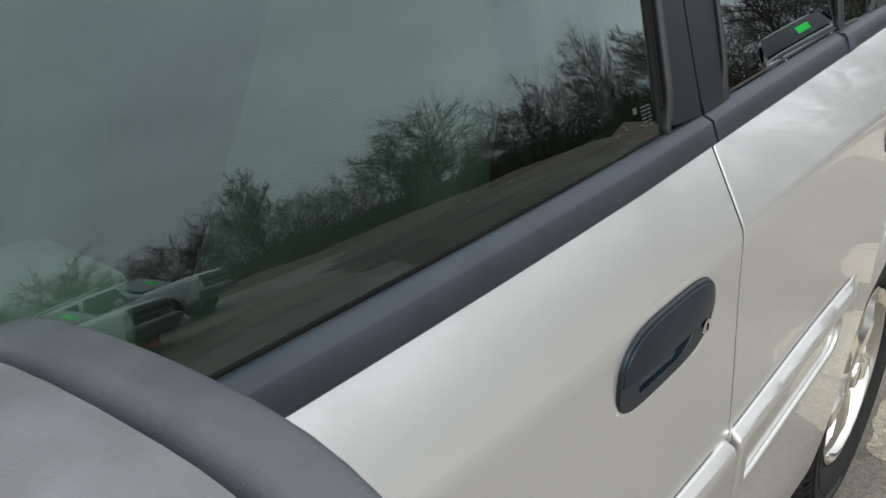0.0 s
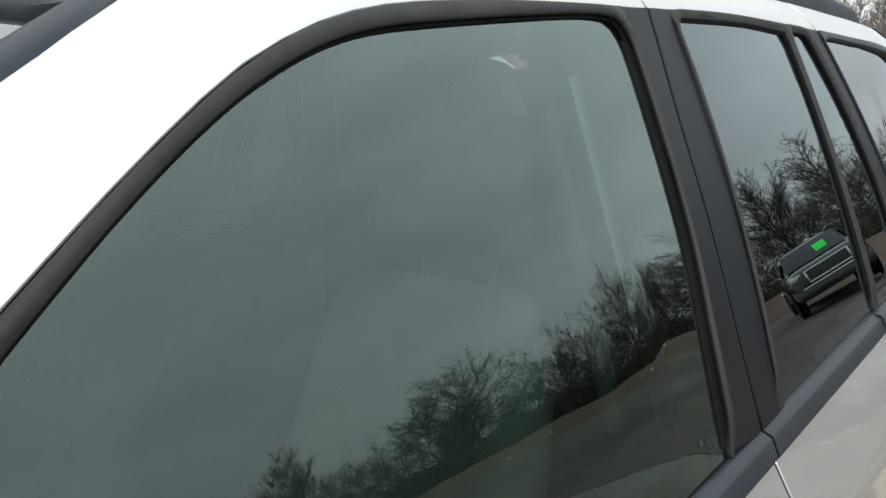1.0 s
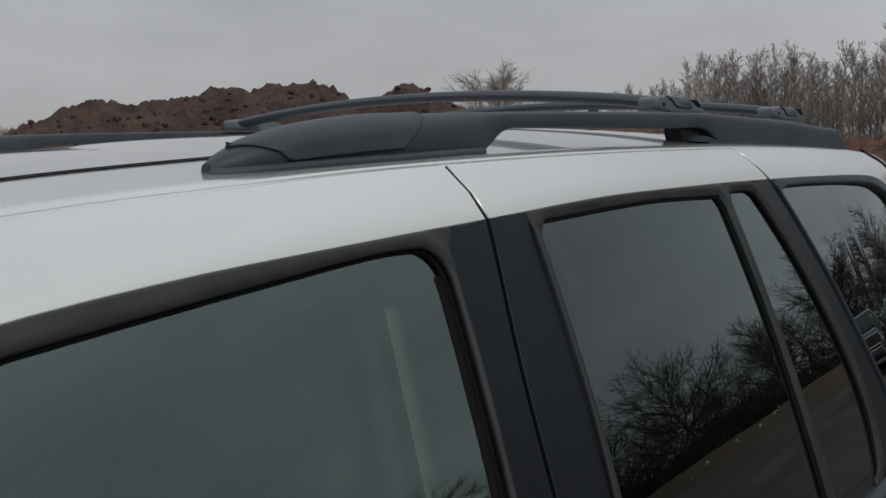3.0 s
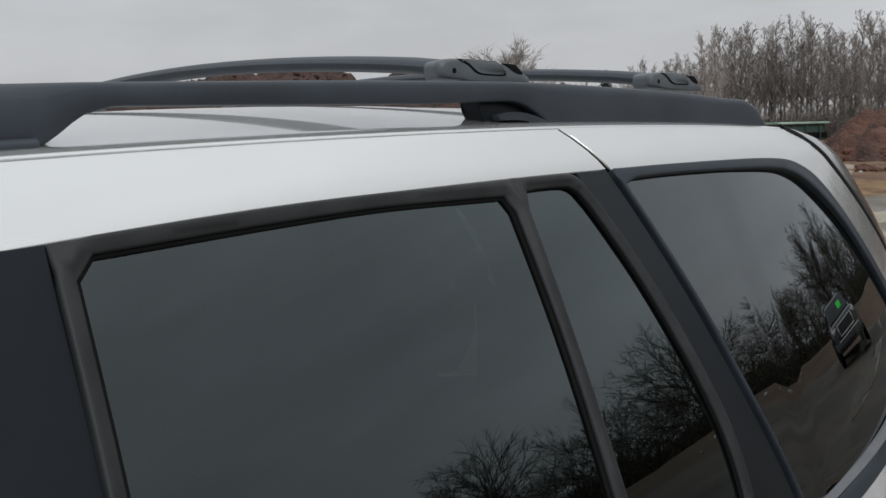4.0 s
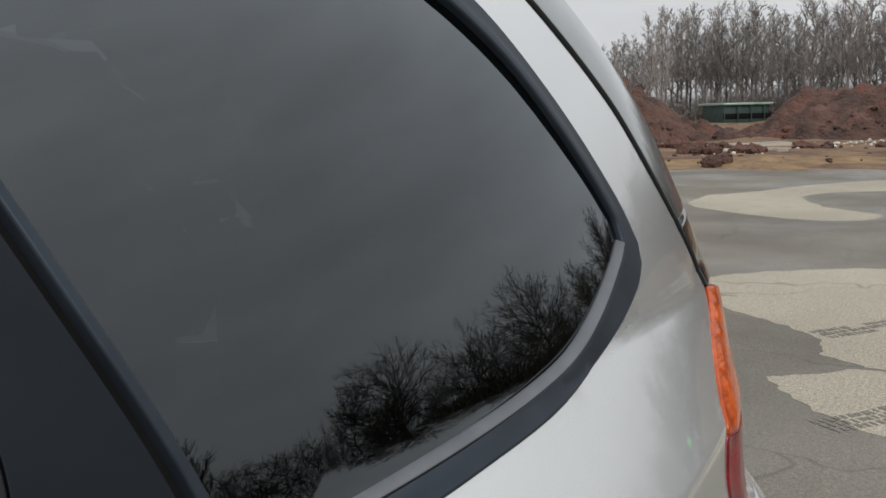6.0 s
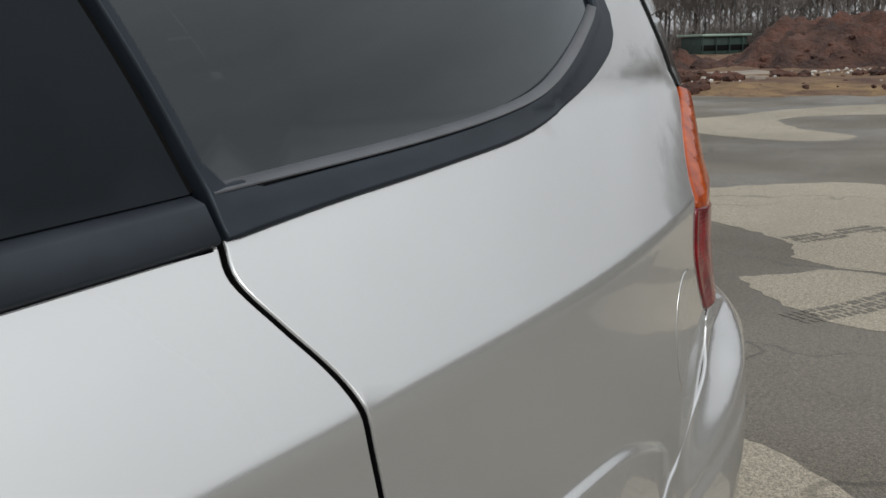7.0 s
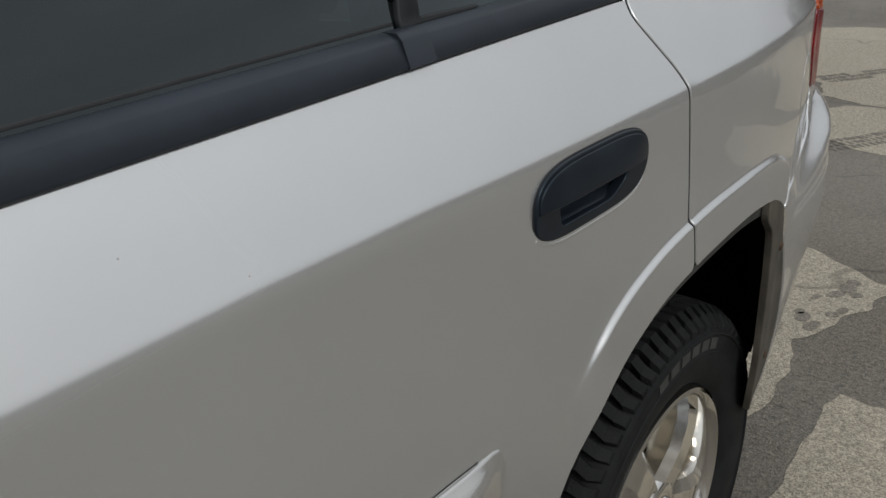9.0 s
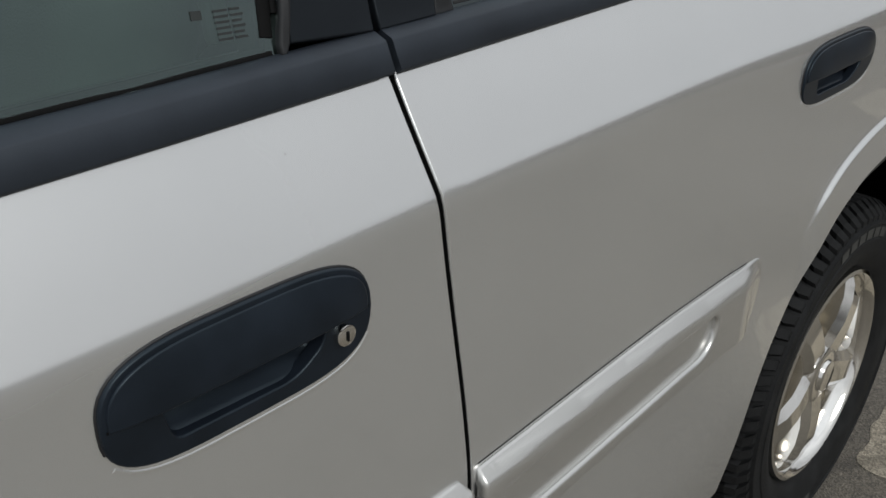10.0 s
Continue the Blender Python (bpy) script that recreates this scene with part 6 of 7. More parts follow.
def rail(parent):
    r = new("roof_rail"); r.parent = parent
    tagged(r, "black roof rail with a rounded front foot")
    bm = bmesh.new()
    prev = None
    for x in list(np.linspace(-0.187, 0.25, 44)) + list(np.linspace(0.27, 0.67, 12)) + list(np.linspace(0.68, 0.84, 20)) + list(np.linspace(0.87, 1.30, 12)) + list(np.linspace(1.32, 1.432, 12)):
        ring = [bm.verts.new(q) for q in rail_ring(float(x), 24)]
        if prev:
            for k in range(24):
                bm.faces.new((prev[k], prev[(k + 1) % 24], ring[(k + 1) % 24], ring[k]))
        else:
            bm.faces.new(ring)
        prev = ring
    bm.faces.new(list(reversed(prev)))
    part("bar", bm_mesh("bar", bm, RACK, angle=50), r)
    # solid dark block added for the shadow under the bar by its rear foot
    bm = bmesh.new()
    prism_bm(bm, [(0.652, 1.806), (0.660, 1.795), (0.664, 1.778), (0.76, 1.776), (0.762, 1.786), (0.740, 1.800), (0.70, 1.808)], 0.3545, 0.382, 0.003)
    part("recess", bm_mesh("recess", bm, PILLAR), r, "dark block for the shaded recess above the rear foot")
    bm = bmesh.new()
    prism_bm(bm, spline([(0.676, 1.7885), (0.684, 1.7905), (0.700, 1.7922), (0.722, 1.7912), (0.742, 1.7880), (0.760, 1.7835), (0.772, 1.7795)], 3) + spline([(0.765, 1.7755), (0.742, 1.7768), (0.731, 1.7808), (0.718, 1.7825), (0.700, 1.7830), (0.680, 1.7825)], 3), 0.341, 0.384, 0.003)
    part("foot", bm_mesh("foot", bm, RACK, angle=50), r, "rear foot that runs on into the bar")
    # teardrop cover let into the front foot, with its joint
    verts, faces, nu, nv = [], [], 26, 17
    for i in range(nu + 1):
        low = radians(88 - 90 * smooth01(i / nu / 0.26) ** 0.5)
        for j in range(nv):
            v = j / (nv - 1)
            high = math.sin(math.pi * v)
            x = -0.166 + (0.184 + 0.042 * high ** 0.5) * i / nu
            ring = rail_ring(x, 3, 0.0022, low + (math.pi - 2 * low) * v, low + (math.pi - 2 * low) * v + 1e-4)
            verts.append(Vector(ring[0]))
    for i in range(nu):
        for j in range(nv - 1):
            a = i * nv + j
            faces.append((a, a + nv, a + nv + 1, a + 1))
    bm = bmesh.new()
    vs = [bm.verts.new(q) for q in verts]
    for f in faces:
        bm.faces.new([vs[k] for k in f])
    g = bmesh.ops.extrude_face_region(bm, geom=list(bm.faces))
    for q in g["geom"]:
        if isinstance(q, bmesh.types.BMVert):
            q.co += (Vector((q.co.x, 0.362, 1.775)) - q.co).normalized() * 0.004
    part("foot_cover", bm_mesh("foot_cover", bm, RACK, angle=40), r)
    edge = [verts[i * nv] for i in range(nu + 1)] + [verts[nu * nv + j] for j in range(1, nv)] + [verts[i * nv + nv - 1] for i in range(nu - 1, -1, -1)]
    part("cover_joint", sweep("cover_joint", [(q, (q - Vector((q.x, 0.362, 1.770))).normalized()) for q in edge], round_profile(0.0018, 0.0004), RUBBER), r, "dark joint round the foot cover")
    ys, xs = [q[1] for q in RAIL_Y], [q[0] for q in RAIL_Y]
    part("base_gasket", sweep("base_gasket", [(Vector((x, float(np.interp(x, xs, ys)) - 0.0015, roof_at(x, 0.34) + 0.001)), Vector((0, -0.5, 0.86))) for x in np.linspace(-0.190, 0.148, 20)], round_profile(0.010, 0.0045), RACK), r, "black foot flange")
    return r


rail_near = rail(car)


def crossbar(x, parent):
    c = new("crossbar"); c.parent = parent
    tagged(c, "black adjustable roof crossbar")
    path = []
    for k in range(21):
        u = k / 20
        y = 0.395 + (CAR_W - 0.79) * u
        path.append((Vector((x - 0.035, y, 1.843 + 0.032 * math.sin(math.pi * u) ** 0.8)), Vector((0, 0, 1))))
    prof = [(0.026 * math.cos(2 * math.pi * q / 12), 0.010 * math.sin(2 * math.pi * q / 12)) for q in range(12)]
    part("bar", sweep("bar", path, prof, RACK), c)
    side = spline([(-0.100, 1.836), (-0.100, 1.848), (-0.088, 1.8545), (-0.05, 1.8570), (0.005, 1.8565), (0.045, 1.8515), (0.078, 1.843), (0.097, 1.836), (0.100, 1.829)], 4)
    side += [(0.098, 1.8255), (-0.045, 1.8265), (-0.060, 1.829), (-0.096, 1.831)]
    panel = spline([(-0.062, 1.8575), (-0.040, 1.849), (-0.026, 1.8415), (-0.010, 1.8385), (0.032, 1.8385), (0.037, 1.8415), (0.030, 1.849), (0.012, 1.8575)], 4)
    slot = spline([(0.036, 1.8540), (0.050, 1.8465), (0.062, 1.842), (0.076, 1.840), (0.070, 1.846), (0.058, 1.8535)], 3)
    side, panel, slot = ([(px * (0.80 if px < 0 else 0.87) + 0.003, 1.829 + (pz - 1.829) * 0.88) for px, pz in q] for q in (side, panel, slot))
    panel, slot = [(px, min(pz, 1.8520)) for px, pz in panel], [(px, min(pz, 1.8500)) for px, pz in slot]
    for s in (0, 1):
        m = Matrix.Translation((0, CAR_W, 0)) @ Matrix.Diagonal((1, -1, 1, 1)) if s else None
        bm = bmesh.new()
        prev = None
        for y, k in ((0.3720, 0.86), (0.3727, 0.93), (0.3750, 0.972), (0.3790, 0.993), (0.3850, 1.0), (0.4120, 1.0)):
            ring = [bm.verts.new((x + px * k * (1 - 6.0 * max(0.0, y - 0.379) if px < 0 else 1), y, 1.8395 + (pz - 1.8395) * (1 - (1 - k) * 1.6))) for px, pz in side]
            for i in range(len(ring) if prev else 0):
                bm.faces.new((prev[i], ring[i], ring[(i + 1) % len(ring)], prev[(i + 1) % len(ring)]))
            if not prev:
                bm.faces.new(ring)
            prev = ring
        bm.faces.new(list(reversed(prev)))
        cap = part("end_cap", bm_mesh("end_cap", bm, CAP, angle=60), c, m=m)
        bm = bmesh.new()
        prism_bm(bm, [(x + px * 1.03, pz - 0.0006) for px, pz in wider(panel, 0.0009)], 0.3712, 0.40, 0.0)
        part("seam", bm_mesh("seam", bm, GAPBLACK, smooth=False), cap)
        bm = bmesh.new()
        prism_bm(bm, [(x + px, pz) for px, pz in panel], 0.3700, 0.405, 0.0025, 2)
        part("lever", bm_mesh("lever", bm, CAP, angle=60), cap)
        bm = bmesh.new()
        prism_bm(bm, [(x + px, pz) for px, pz in slot], 0.3708, 0.40, 0.0)
        part("slot", bm_mesh("slot", bm, GAPBLACK, smooth=False), cap)
        part("bolt_hole", lathe("bolt_hole", [(0.0001, 0.0), (0.0030, 0.0), (0.0033, 0.004)], GAPBLACK, 12), cap, m=Matrix.Translation((x - 0.055, 0.3712, 1.839)))


crossbar(0.690, car)
crossbar(1.148, car)

# ---- front end, windscreen ----
def hood_z(x):
    return 1.10 + 0.10 * smooth01((x + 2.35) / 1.0)


fender_arch = [(-1.683 + 0.52 * math.cos(radians(a)), 0.37 + 0.52 * math.sin(radians(a))) for a in range(8, 173, 6)]
fender = skin("front_fender", ([(-1.116, 0.46), (-1.116, 1.14), (-1.3, 1.135), (-1.9, 1.09), (-2.3, 1.04), (-2.42, 0.95), (-2.42, 0.45), (-2.24, 0.44)] + fender_arch[::-1])[::-1], flank, PAINT, car, step=0.05)
hv, hf = [], []
for i in range(25):
    x = -2.36 + 1.16 * i / 24
    for j in range(21):
        y = flank(x, 1.08) + 0.02 + (CAR_W - 2 * flank(x, 1.08) - 0.04) * j / 20
        v = 1 - (2 * j / 20 - 1) ** 4
        hv.append((x, y, hood_z(x) - 0.045 + 0.075 * v - 0.075 * smooth01((-x - 2.1) / 0.28)))
for i in range(24):
    for j in range(20):
        a = i * 21 + j
        hf.append((a, a + 21, a + 22, a + 1))
part("bonnet", mesh_of("bonnet", hv, hf, PAINT), car, "silver bonnet")


def nose_at(v, z, out):
    """The front, bowed in plan: v runs from -1 to 1 across the car."""
    bulge = 0.05 * smooth01((z - 0.40) / 0.06) * smooth01((0.76 - z) / 0.05)
    return Vector((-2.43 - 0.16 * (1 - abs(v) ** 2.6) - bulge - out + 0.16 * smooth01((z - 0.90) / 0.16), CAR_W / 2 + v * (CAR_W / 2 - 0.27), z))


def nose_patch(name, v0, v1, z0, z1, out, mat, parent, label="", nv=24, nz=10, thick=0.03):
    verts, faces = [], []
    for back in (0.0, thick):
        for i in range(nv + 1):
            for j in range(nz + 1):
                p = nose_at(v0 + (v1 - v0) * i / nv, z0 + (z1 - z0) * j / nz, out)
                verts.append((p.x + back, p.y, p.z))
    k = (nv + 1) * (nz + 1)
    for i in range(nv):
        for j in range(nz):
            a = i * (nz + 1) + j
            q = (a, a + 1, a + nz + 2, a + nz + 1)
            faces += [q, tuple(k + w for w in reversed(q))]
    rim = [i * (nz + 1) for i in range(nv + 1)] + [nv * (nz + 1) + j for j in range(1, nz + 1)] + [i * (nz + 1) + nz for i in range(nv - 1, -1, -1)] + list(range(nz - 1, 0, -1))
    for a, b in zip(rim, rim[1:] + rim[:1]):
        faces.append((b, a, k + a, k + b))
    bm = bmesh.new()
    vs = [bm.verts.new(p) for p in verts]
    for f in faces:
        bm.faces.new([vs[i] for i in f])
    return part(name, bm_mesh(name, bm, mat, angle=40), parent, label)


CLEAR_LENS = material("clear_lens", (0.55, 0.55, 0.54), 0.12, 0.4, spread=0.12, scale=40, coat=0.8)
nose_patch("nose_panel", -1.0, 1.0, 0.72, 1.075, 0.0, PAINT, car, "silver nose panel", 36, 16)
nose_patch("front_bumper", -1.03, 1.03, 0.38, 0.745, 0.012, PAINT, car, "silver front bumper", 36, 14, 0.10)
grille = nose_patch("grille", -0.42, 0.42, 0.765, 0.925, 0.010, TRIM, car, "black front grille")
for z in (0.80, 0.845, 0.89):
    nose_patch("bar", -0.41, 0.41, z - 0.008, z + 0.008, 0.022, CHROME, grille, "", 16, 2, 0.012)
for s in (-1, 1):
    nose_patch("headlamp", min(s * 0.50, s * 0.96), max(s * 0.50, s * 0.96), 0.770, 0.915, 0.012, CLEAR_LENS, car, "clear headlamp", 12, 8)
part("underbody", box_mesh("underbody", (-2.2, 0.24, 0.30), (1.55, CAR_W - 0.24, 0.47), GAPBLACK, 0.03), car, "black underbody")
wv, wf = [], []
for i in range(13):
    u = i / 12
    x = -0.648 - 0.74 * u
    zt = ditch(x) + 0.028
    yd = flank(x, ditch(x)) + 0.015
    for j in range(25):
        v = j / 24
        y = yd + (CAR_W - 2 * yd) * v
        bow = 1 - (2 * v - 1) ** 2
        wv.append((x - 0.10 * bow * u - 0.03 * bow, y, zt - (1 - bow) * 0.035))
for i in range(12):
    for j in range(24):
        a = i * 25 + j
        wf.append((a, a + 1, a + 26, a + 25))
screen = part("windscreen", mesh_of("windscreen", wv, wf, GLASS_W), car, "clear windscreen")
edge = [Vector(wv[j]) for j in range(25)] + [Vector(wv[i * 25 + 24]) for i in range(1, 13)]
left_edge = [Vector(wv[i * 25]) for i in range(12, -1, -1)] + [Vector(wv[j]) for j in range(1, 25)]
part("screen_moulding", sweep("screen_moulding", [(p, Vector((-0.5, -0.25, 0.83)).normalized()) for p in left_edge], round_profile(0.050, 0.012), TRIM), screen, "black windscreen moulding")

# ---- door mirror ----
mirror = new("door_mirror"); mirror.parent = car
tagged(mirror, "dark grey door mirror housing with a black rim")
MIR_RIM = material("mirror_rim", (0.050, 0.056, 0.064), 0.5, 0, spread=0.2, scale=20, fine=0.15, fine_scale=600)
MIR = material("mirror_shell", (0.125, 0.122, 0.128), 0.45, 0.1, spread=0.26, scale=11, fine=0.12, fine_scale=500, rough_spread=0.08)
def pillow(a, b, c, ka, kb, kc, flat=None):
    bm = bmesh.new()
    bmesh.ops.create_uvsphere(bm, u_segments=48, v_segments=28, radius=1.0)
    for v in bm.verts:
        q = [math.copysign(abs(w) ** k, w) * s for w, k, s in zip(v.co, (ka, kb, kc), (a, b, c))]
        if flat is not None:
            q[0] = min(q[0], flat)
        v.co = q
    return bm


MX, MY, MZ = -0.800, -0.100, 1.198


def lopsided(bm):
    """Longer towards the door than outward, cut flat where it meets the sail."""
    for v in bm.verts:
        v.co.y = min(v.co.y * (0.225 if v.co.y > 0 else 0.113), 0.135)
    return bm


part("shell", bm_mesh("shell", lopsided(pillow(0.120, 1.0, 0.1005, 0.80, 0.86, 0.86, 0.0)), MIR, angle=60), mirror, m=pose(MX - 0.020, MY, MZ))
part("rim", bm_mesh("rim", lopsided(pillow(0.022, 1.0, 0.105, 0.40, 0.86, 0.86)), MIR_RIM, angle=60), mirror, "dark grey rim", pose(MX, MY, MZ))
MIRROR_GLASS = material("mirror_glass", (0.9, 0.9, 0.9), 0.02, 1.0)
part("mirror_glass", box_mesh("mirror_glass", (0.0, -0.105, -0.075), (0.004, 0.125, 0.075), MIRROR_GLASS, 0.0015), mirror, "mirror glass", pose(MX + 0.0205, MY, MZ))
bm = bmesh.new()
prism_bm(bm, [(-1.02, 1.19), (-0.80, 1.19), (-0.86, 1.25), (-0.99, 1.30)][::-1], 0.02, 0.11, 0.012)
part("sail", bm_mesh("sail", bm, TRIM), mirror)
part("arm", box_mesh("arm", (-0.86, -0.03, 1.13), (-0.76, 0.06, 1.19), TRIM, 0.015), mirror)

# ---- cabin ----
def seat(x, y, parent, tilt=16):
    s = new("seat"); s.parent = parent
    s.location = (x, y, -0.035)
    tagged(s, "grey cloth bucket seat with a headrest")
    part("cushion", box_mesh("cushion", (-0.48, -0.25, 0.62), (0.06, 0.25, 0.80), CLOTH, 0.06, 4), s)
    back = bmesh.new()
    box_bm(back, (-0.07, -0.25, 0.0), (0.09, 0.25, 0.67), 0.078, 5)
    for v in back.verts:
        # shoulders narrow towards the headrest, side bolsters stand forward
        v.co.y *= 1.0 - 0.34 * smooth01((v.co.z - 0.25) / 0.45)
        v.co.x -= 0.9 * max(0.0, abs(v.co.y) - 0.12) ** 1.5
    bmesh.ops.transform(back, matrix=pose(0.03, 0, 0.74, 0, tilt, 0), verts=back.verts)
    part("backrest", bm_mesh("backrest", back, CLOTH, angle=60), s)
    part("headrest", box_mesh("headrest", (-0.055, -0.14, 0.0), (0.06, 0.14, 0.20), CLOTH, 0.05, 4, m=pose(0.235, 0, 1.41, 0, tilt - 4, 0)), s)
    for yy in (-0.06, 0.06):
        part("post", lathe("post", [(0.006, 0.0), (0.006, 0.09)], INNER, 10, "Z"), s, m=pose(0.235, yy, 1.36, 0, tilt, 0))
    return s


seat(-0.235, 0.50, car)
seat(-0.235, CAR_W - 0.50, car)
part("rear_bench", box_mesh("rear_bench", (0.28, 0.48, 0.62), (0.82, CAR_W - 0.48, 0.80), CLOTH, 0.06, 3), car, "grey cloth rear bench")
part("bench_back", box_mesh("bench_back", (0.72, 0.48, 0.76), (0.90, CAR_W - 0.48, 1.36), CLOTH, 0.06, 3, m=None), car)
part("cabin_floor", box_mesh("cabin_floor", (-1.25, 0.12, 0.46), (0.58, CAR_W - 0.12, 0.60), INNER, 0.02), car)
part("load_floor", box_mesh("load_floor", (0.90, 0.48, 0.86), (1.94, CAR_W - 0.48, 0.92), INNER, 0.02), car)
part("dashboard", box_mesh("dashboard", (-1.42, 0.16, 0.75), (-0.98, CAR_W - 0.16, 1.14), INNER, 0.09, 4), car, "grey dashboard")
part("console", box_mesh("console", (-1.0, 0.80, 0.6), (-0.25, 1.06, 0.92), INNER, 0.04, 3), car)
wheel_rim = sweep("steering_wheel", [(Vector((0, 0.185 * math.cos(2 * math.pi * k / 40), 0.185 * math.sin(2 * math.pi * k / 40))), Vector((0, math.cos(2 * math.pi * k / 40), math.sin(2 * math.pi * k / 40)))) for k in range(40)],
                  [(0.014 * math.cos(2 * math.pi * q / 10), 0.014 * math.sin(2 * math.pi * q / 10)) for q in range(10)], INNER, closed=True)
sw = part("steering_wheel", wheel_rim, car, "grey steering wheel", pose(-0.86, 0.52, 1.13, 0, -24, 0))
part("horn_pad", box_mesh("horn_pad", (-0.02, -0.09, -0.06), (0.03, 0.09, 0.06), INNER, 0.03, 3), sw)
part("spoke", box_mesh("spoke", (-0.005, -0.18, -0.02), (0.012, 0.18, 0.02), INNER, 0.008), sw)
for s in (0, 1):
    m = Matrix.Translation((0, CAR_W, 0)) @ Matrix.Diagonal((1, -1, 1, 1)) if s else Matrix()
    part("door_card", box_mesh("door_card", (-1.08, 0.10, 0.55), (-0.06, 0.13, 1.150), INNER, 0.012), car, m=m)
    bm = bmesh.new()
    prism_bm(bm, [(-1.09, 1.10), (-0.06, 1.12), (-0.06, belt_top(-0.06) - 0.010), (-1.09, belt_top(-1.09) - 0.010)][::-1], 0.073, 0.135, 0.010, 3)
    part("door_sill", bm_mesh("door_sill", bm, SILL), car, "dark grey inner window sill", m)
    part("door_card", box_mesh("door_card", (0.05, 0.115, 0.55), (0.92, 0.145, 1.235), INNER, 0.012), car, m=m)
    bm = bmesh.new()
    prism_bm(bm, [(-0.055, 1.20), (0.10, 1.20), (0.125, 1.70), (-0.02, 1.70)], 0.285, 0.315, 0.01)
    for v in bm.verts:
        v.co.y += 0.33 * (v.co.z - 1.45)
    part("pillar_trim", bm_mesh("pillar_trim", bm, TRIM_PALE), car, "grey pillar trim", m)
    # belt webbing from the pillar top to the seat side
    web = [(Vector((-0.022 - 0.0030 * k, 0.302 - 0.0155 * k, 1.622 - 0.041 * k)), Vector((-0.45, -0.85, 0.25)).normalized()) for k in range(11)]
    part("seat_belt", sweep("seat_belt", web, [(-0.013, 0), (-0.013, 0.0015), (0.013, 0.0015), (0.013, 0)], WEBBING), car, "pale seat belt webbing", m)
part("rear_view_mirror", box_mesh("rear_view_mirror", (-0.80, 0.82, 1.60), (-0.77, 1.04, 1.66), INNER, 0.012), car)
part("sun_visor", box_mesh("sun_visor", (-0.78, 0.42, 1.665), (-0.60, 0.80, 1.682), HEADLINE, 0.008), car)

# print in the glass corner: plain bars
lean_in = Matrix.Rotation(-0.29, 4, "X")
for r in range(6):
    for c, w in enumerate((0.013, 0.009 if r % 2 else 0.011)):
        q, n = at_flank(-0.139 + c * 0.0135, belt_top(-0.13) + 0.017 + 0.0036 * r, -0.0048)
        part("print_bar", box_mesh("print_bar", (0, -0.0002, -0.0008), (w * 0.85, 0.0002, 0.0008), PRINT, 0.0), front_door, m=Matrix.Translation(q) @ lean_in)
q, n = at_flank(-0.156, belt_top(-0.15) + 0.035, -0.0048)
part("print_mark", box_mesh("print_mark", (0, -0.0002, -0.003), (0.008, 0.0002, 0.003), PRINT, 0.0), front_door, m=Matrix.Translation(q) @ lean_in)

# the far flank mirrors the near one
glass_wrap = [o for o in gate.children if o.name.startswith(("gate_glass", "gate_pillar"))]
flip = Matrix.Translation((0, CAR_W, 0)) @ Matrix.Diagonal((1, -1, 1, 1))
for ob in [front_door, rear_door, quarter, fender, mirror, rail_near, lamp, bumper, wheel_rear] + glass_wrap + [o for o in car.children if o.name.split(".")[0] in ("inner_shell", "wheel_housing", "arch_flap")]:
    c = copy_thing(ob, Matrix())
    c.matrix_basis = flip @ ob.matrix_basis
for s in (0, 1):
    c = copy_thing(wheel_rear, Matrix())
    c.matrix_basis = (flip if s else Matrix()) @ Matrix.Translation((-1.683, 0.042, HUB[1]))


# ---- other parked vehicles, seen only in the windows ----
BLACKPAINT = material("black_paint", (0.012, 0.013, 0.015), 0.25, 0.2, spread=0.1, scale=3, coat=1.0)
WHITEPAINT = material("white_paint", (0.42, 0.43, 0.43), 0.30, 0.1, spread=0.04, scale=3, coat=1.0)
GREYPLASTIC = material("grey_plastic", (0.04, 0.04, 0.042), 0.6, 0, spread=0.15, scale=8)
CARD = material("green_card", (0.03, 0.75, 0.06), 0.6, 0, spread=0.05, scale=20)
DARKGLASS = glass("dark_car_glass", (0.05, 0.06, 0.06), ior=1.33)
HEADLAMP = material("headlamp", (0.6, 0.6, 0.58), 0.1, 0.3, spread=0.1, scale=30, coat=1.0)
MARKER = material("red_marker", (0.75, 0.05, 0.03), 0.5, 0, spread=0.1, scale=8)


def loft(name, sections, mat, n=20, squarish=0.5):
    """Body from cross-sections (x, half width at foot, half width at top, z foot, z top)."""
    bm = bmesh.new()
    prev = None
    for x, w0, w1, z0, z1 in sections:
        ring = []
        for k in range(n):
            a = 2 * math.pi * k / n
            c, s = math.cos(a), math.sin(a)
            cy, sz = math.copysign(abs(c) ** squarish, c), math.copysign(abs(s) ** squarish, s)
            u = (sz + 1) / 2
            ring.append(bm.verts.new((x, cy * (w0 + (w1 - w0) * u), z0 + (z1 - z0) * u)))
        if prev:
            for k in range(n):
                bm.faces.new((prev[k], prev[(k + 1) % n], ring[(k + 1) % n], ring[k]))
        else:
            bm.faces.new(ring)
        prev = ring
    bm.faces.new(list(reversed(prev)))
    return bm_mesh(name, bm, mat, angle=50)


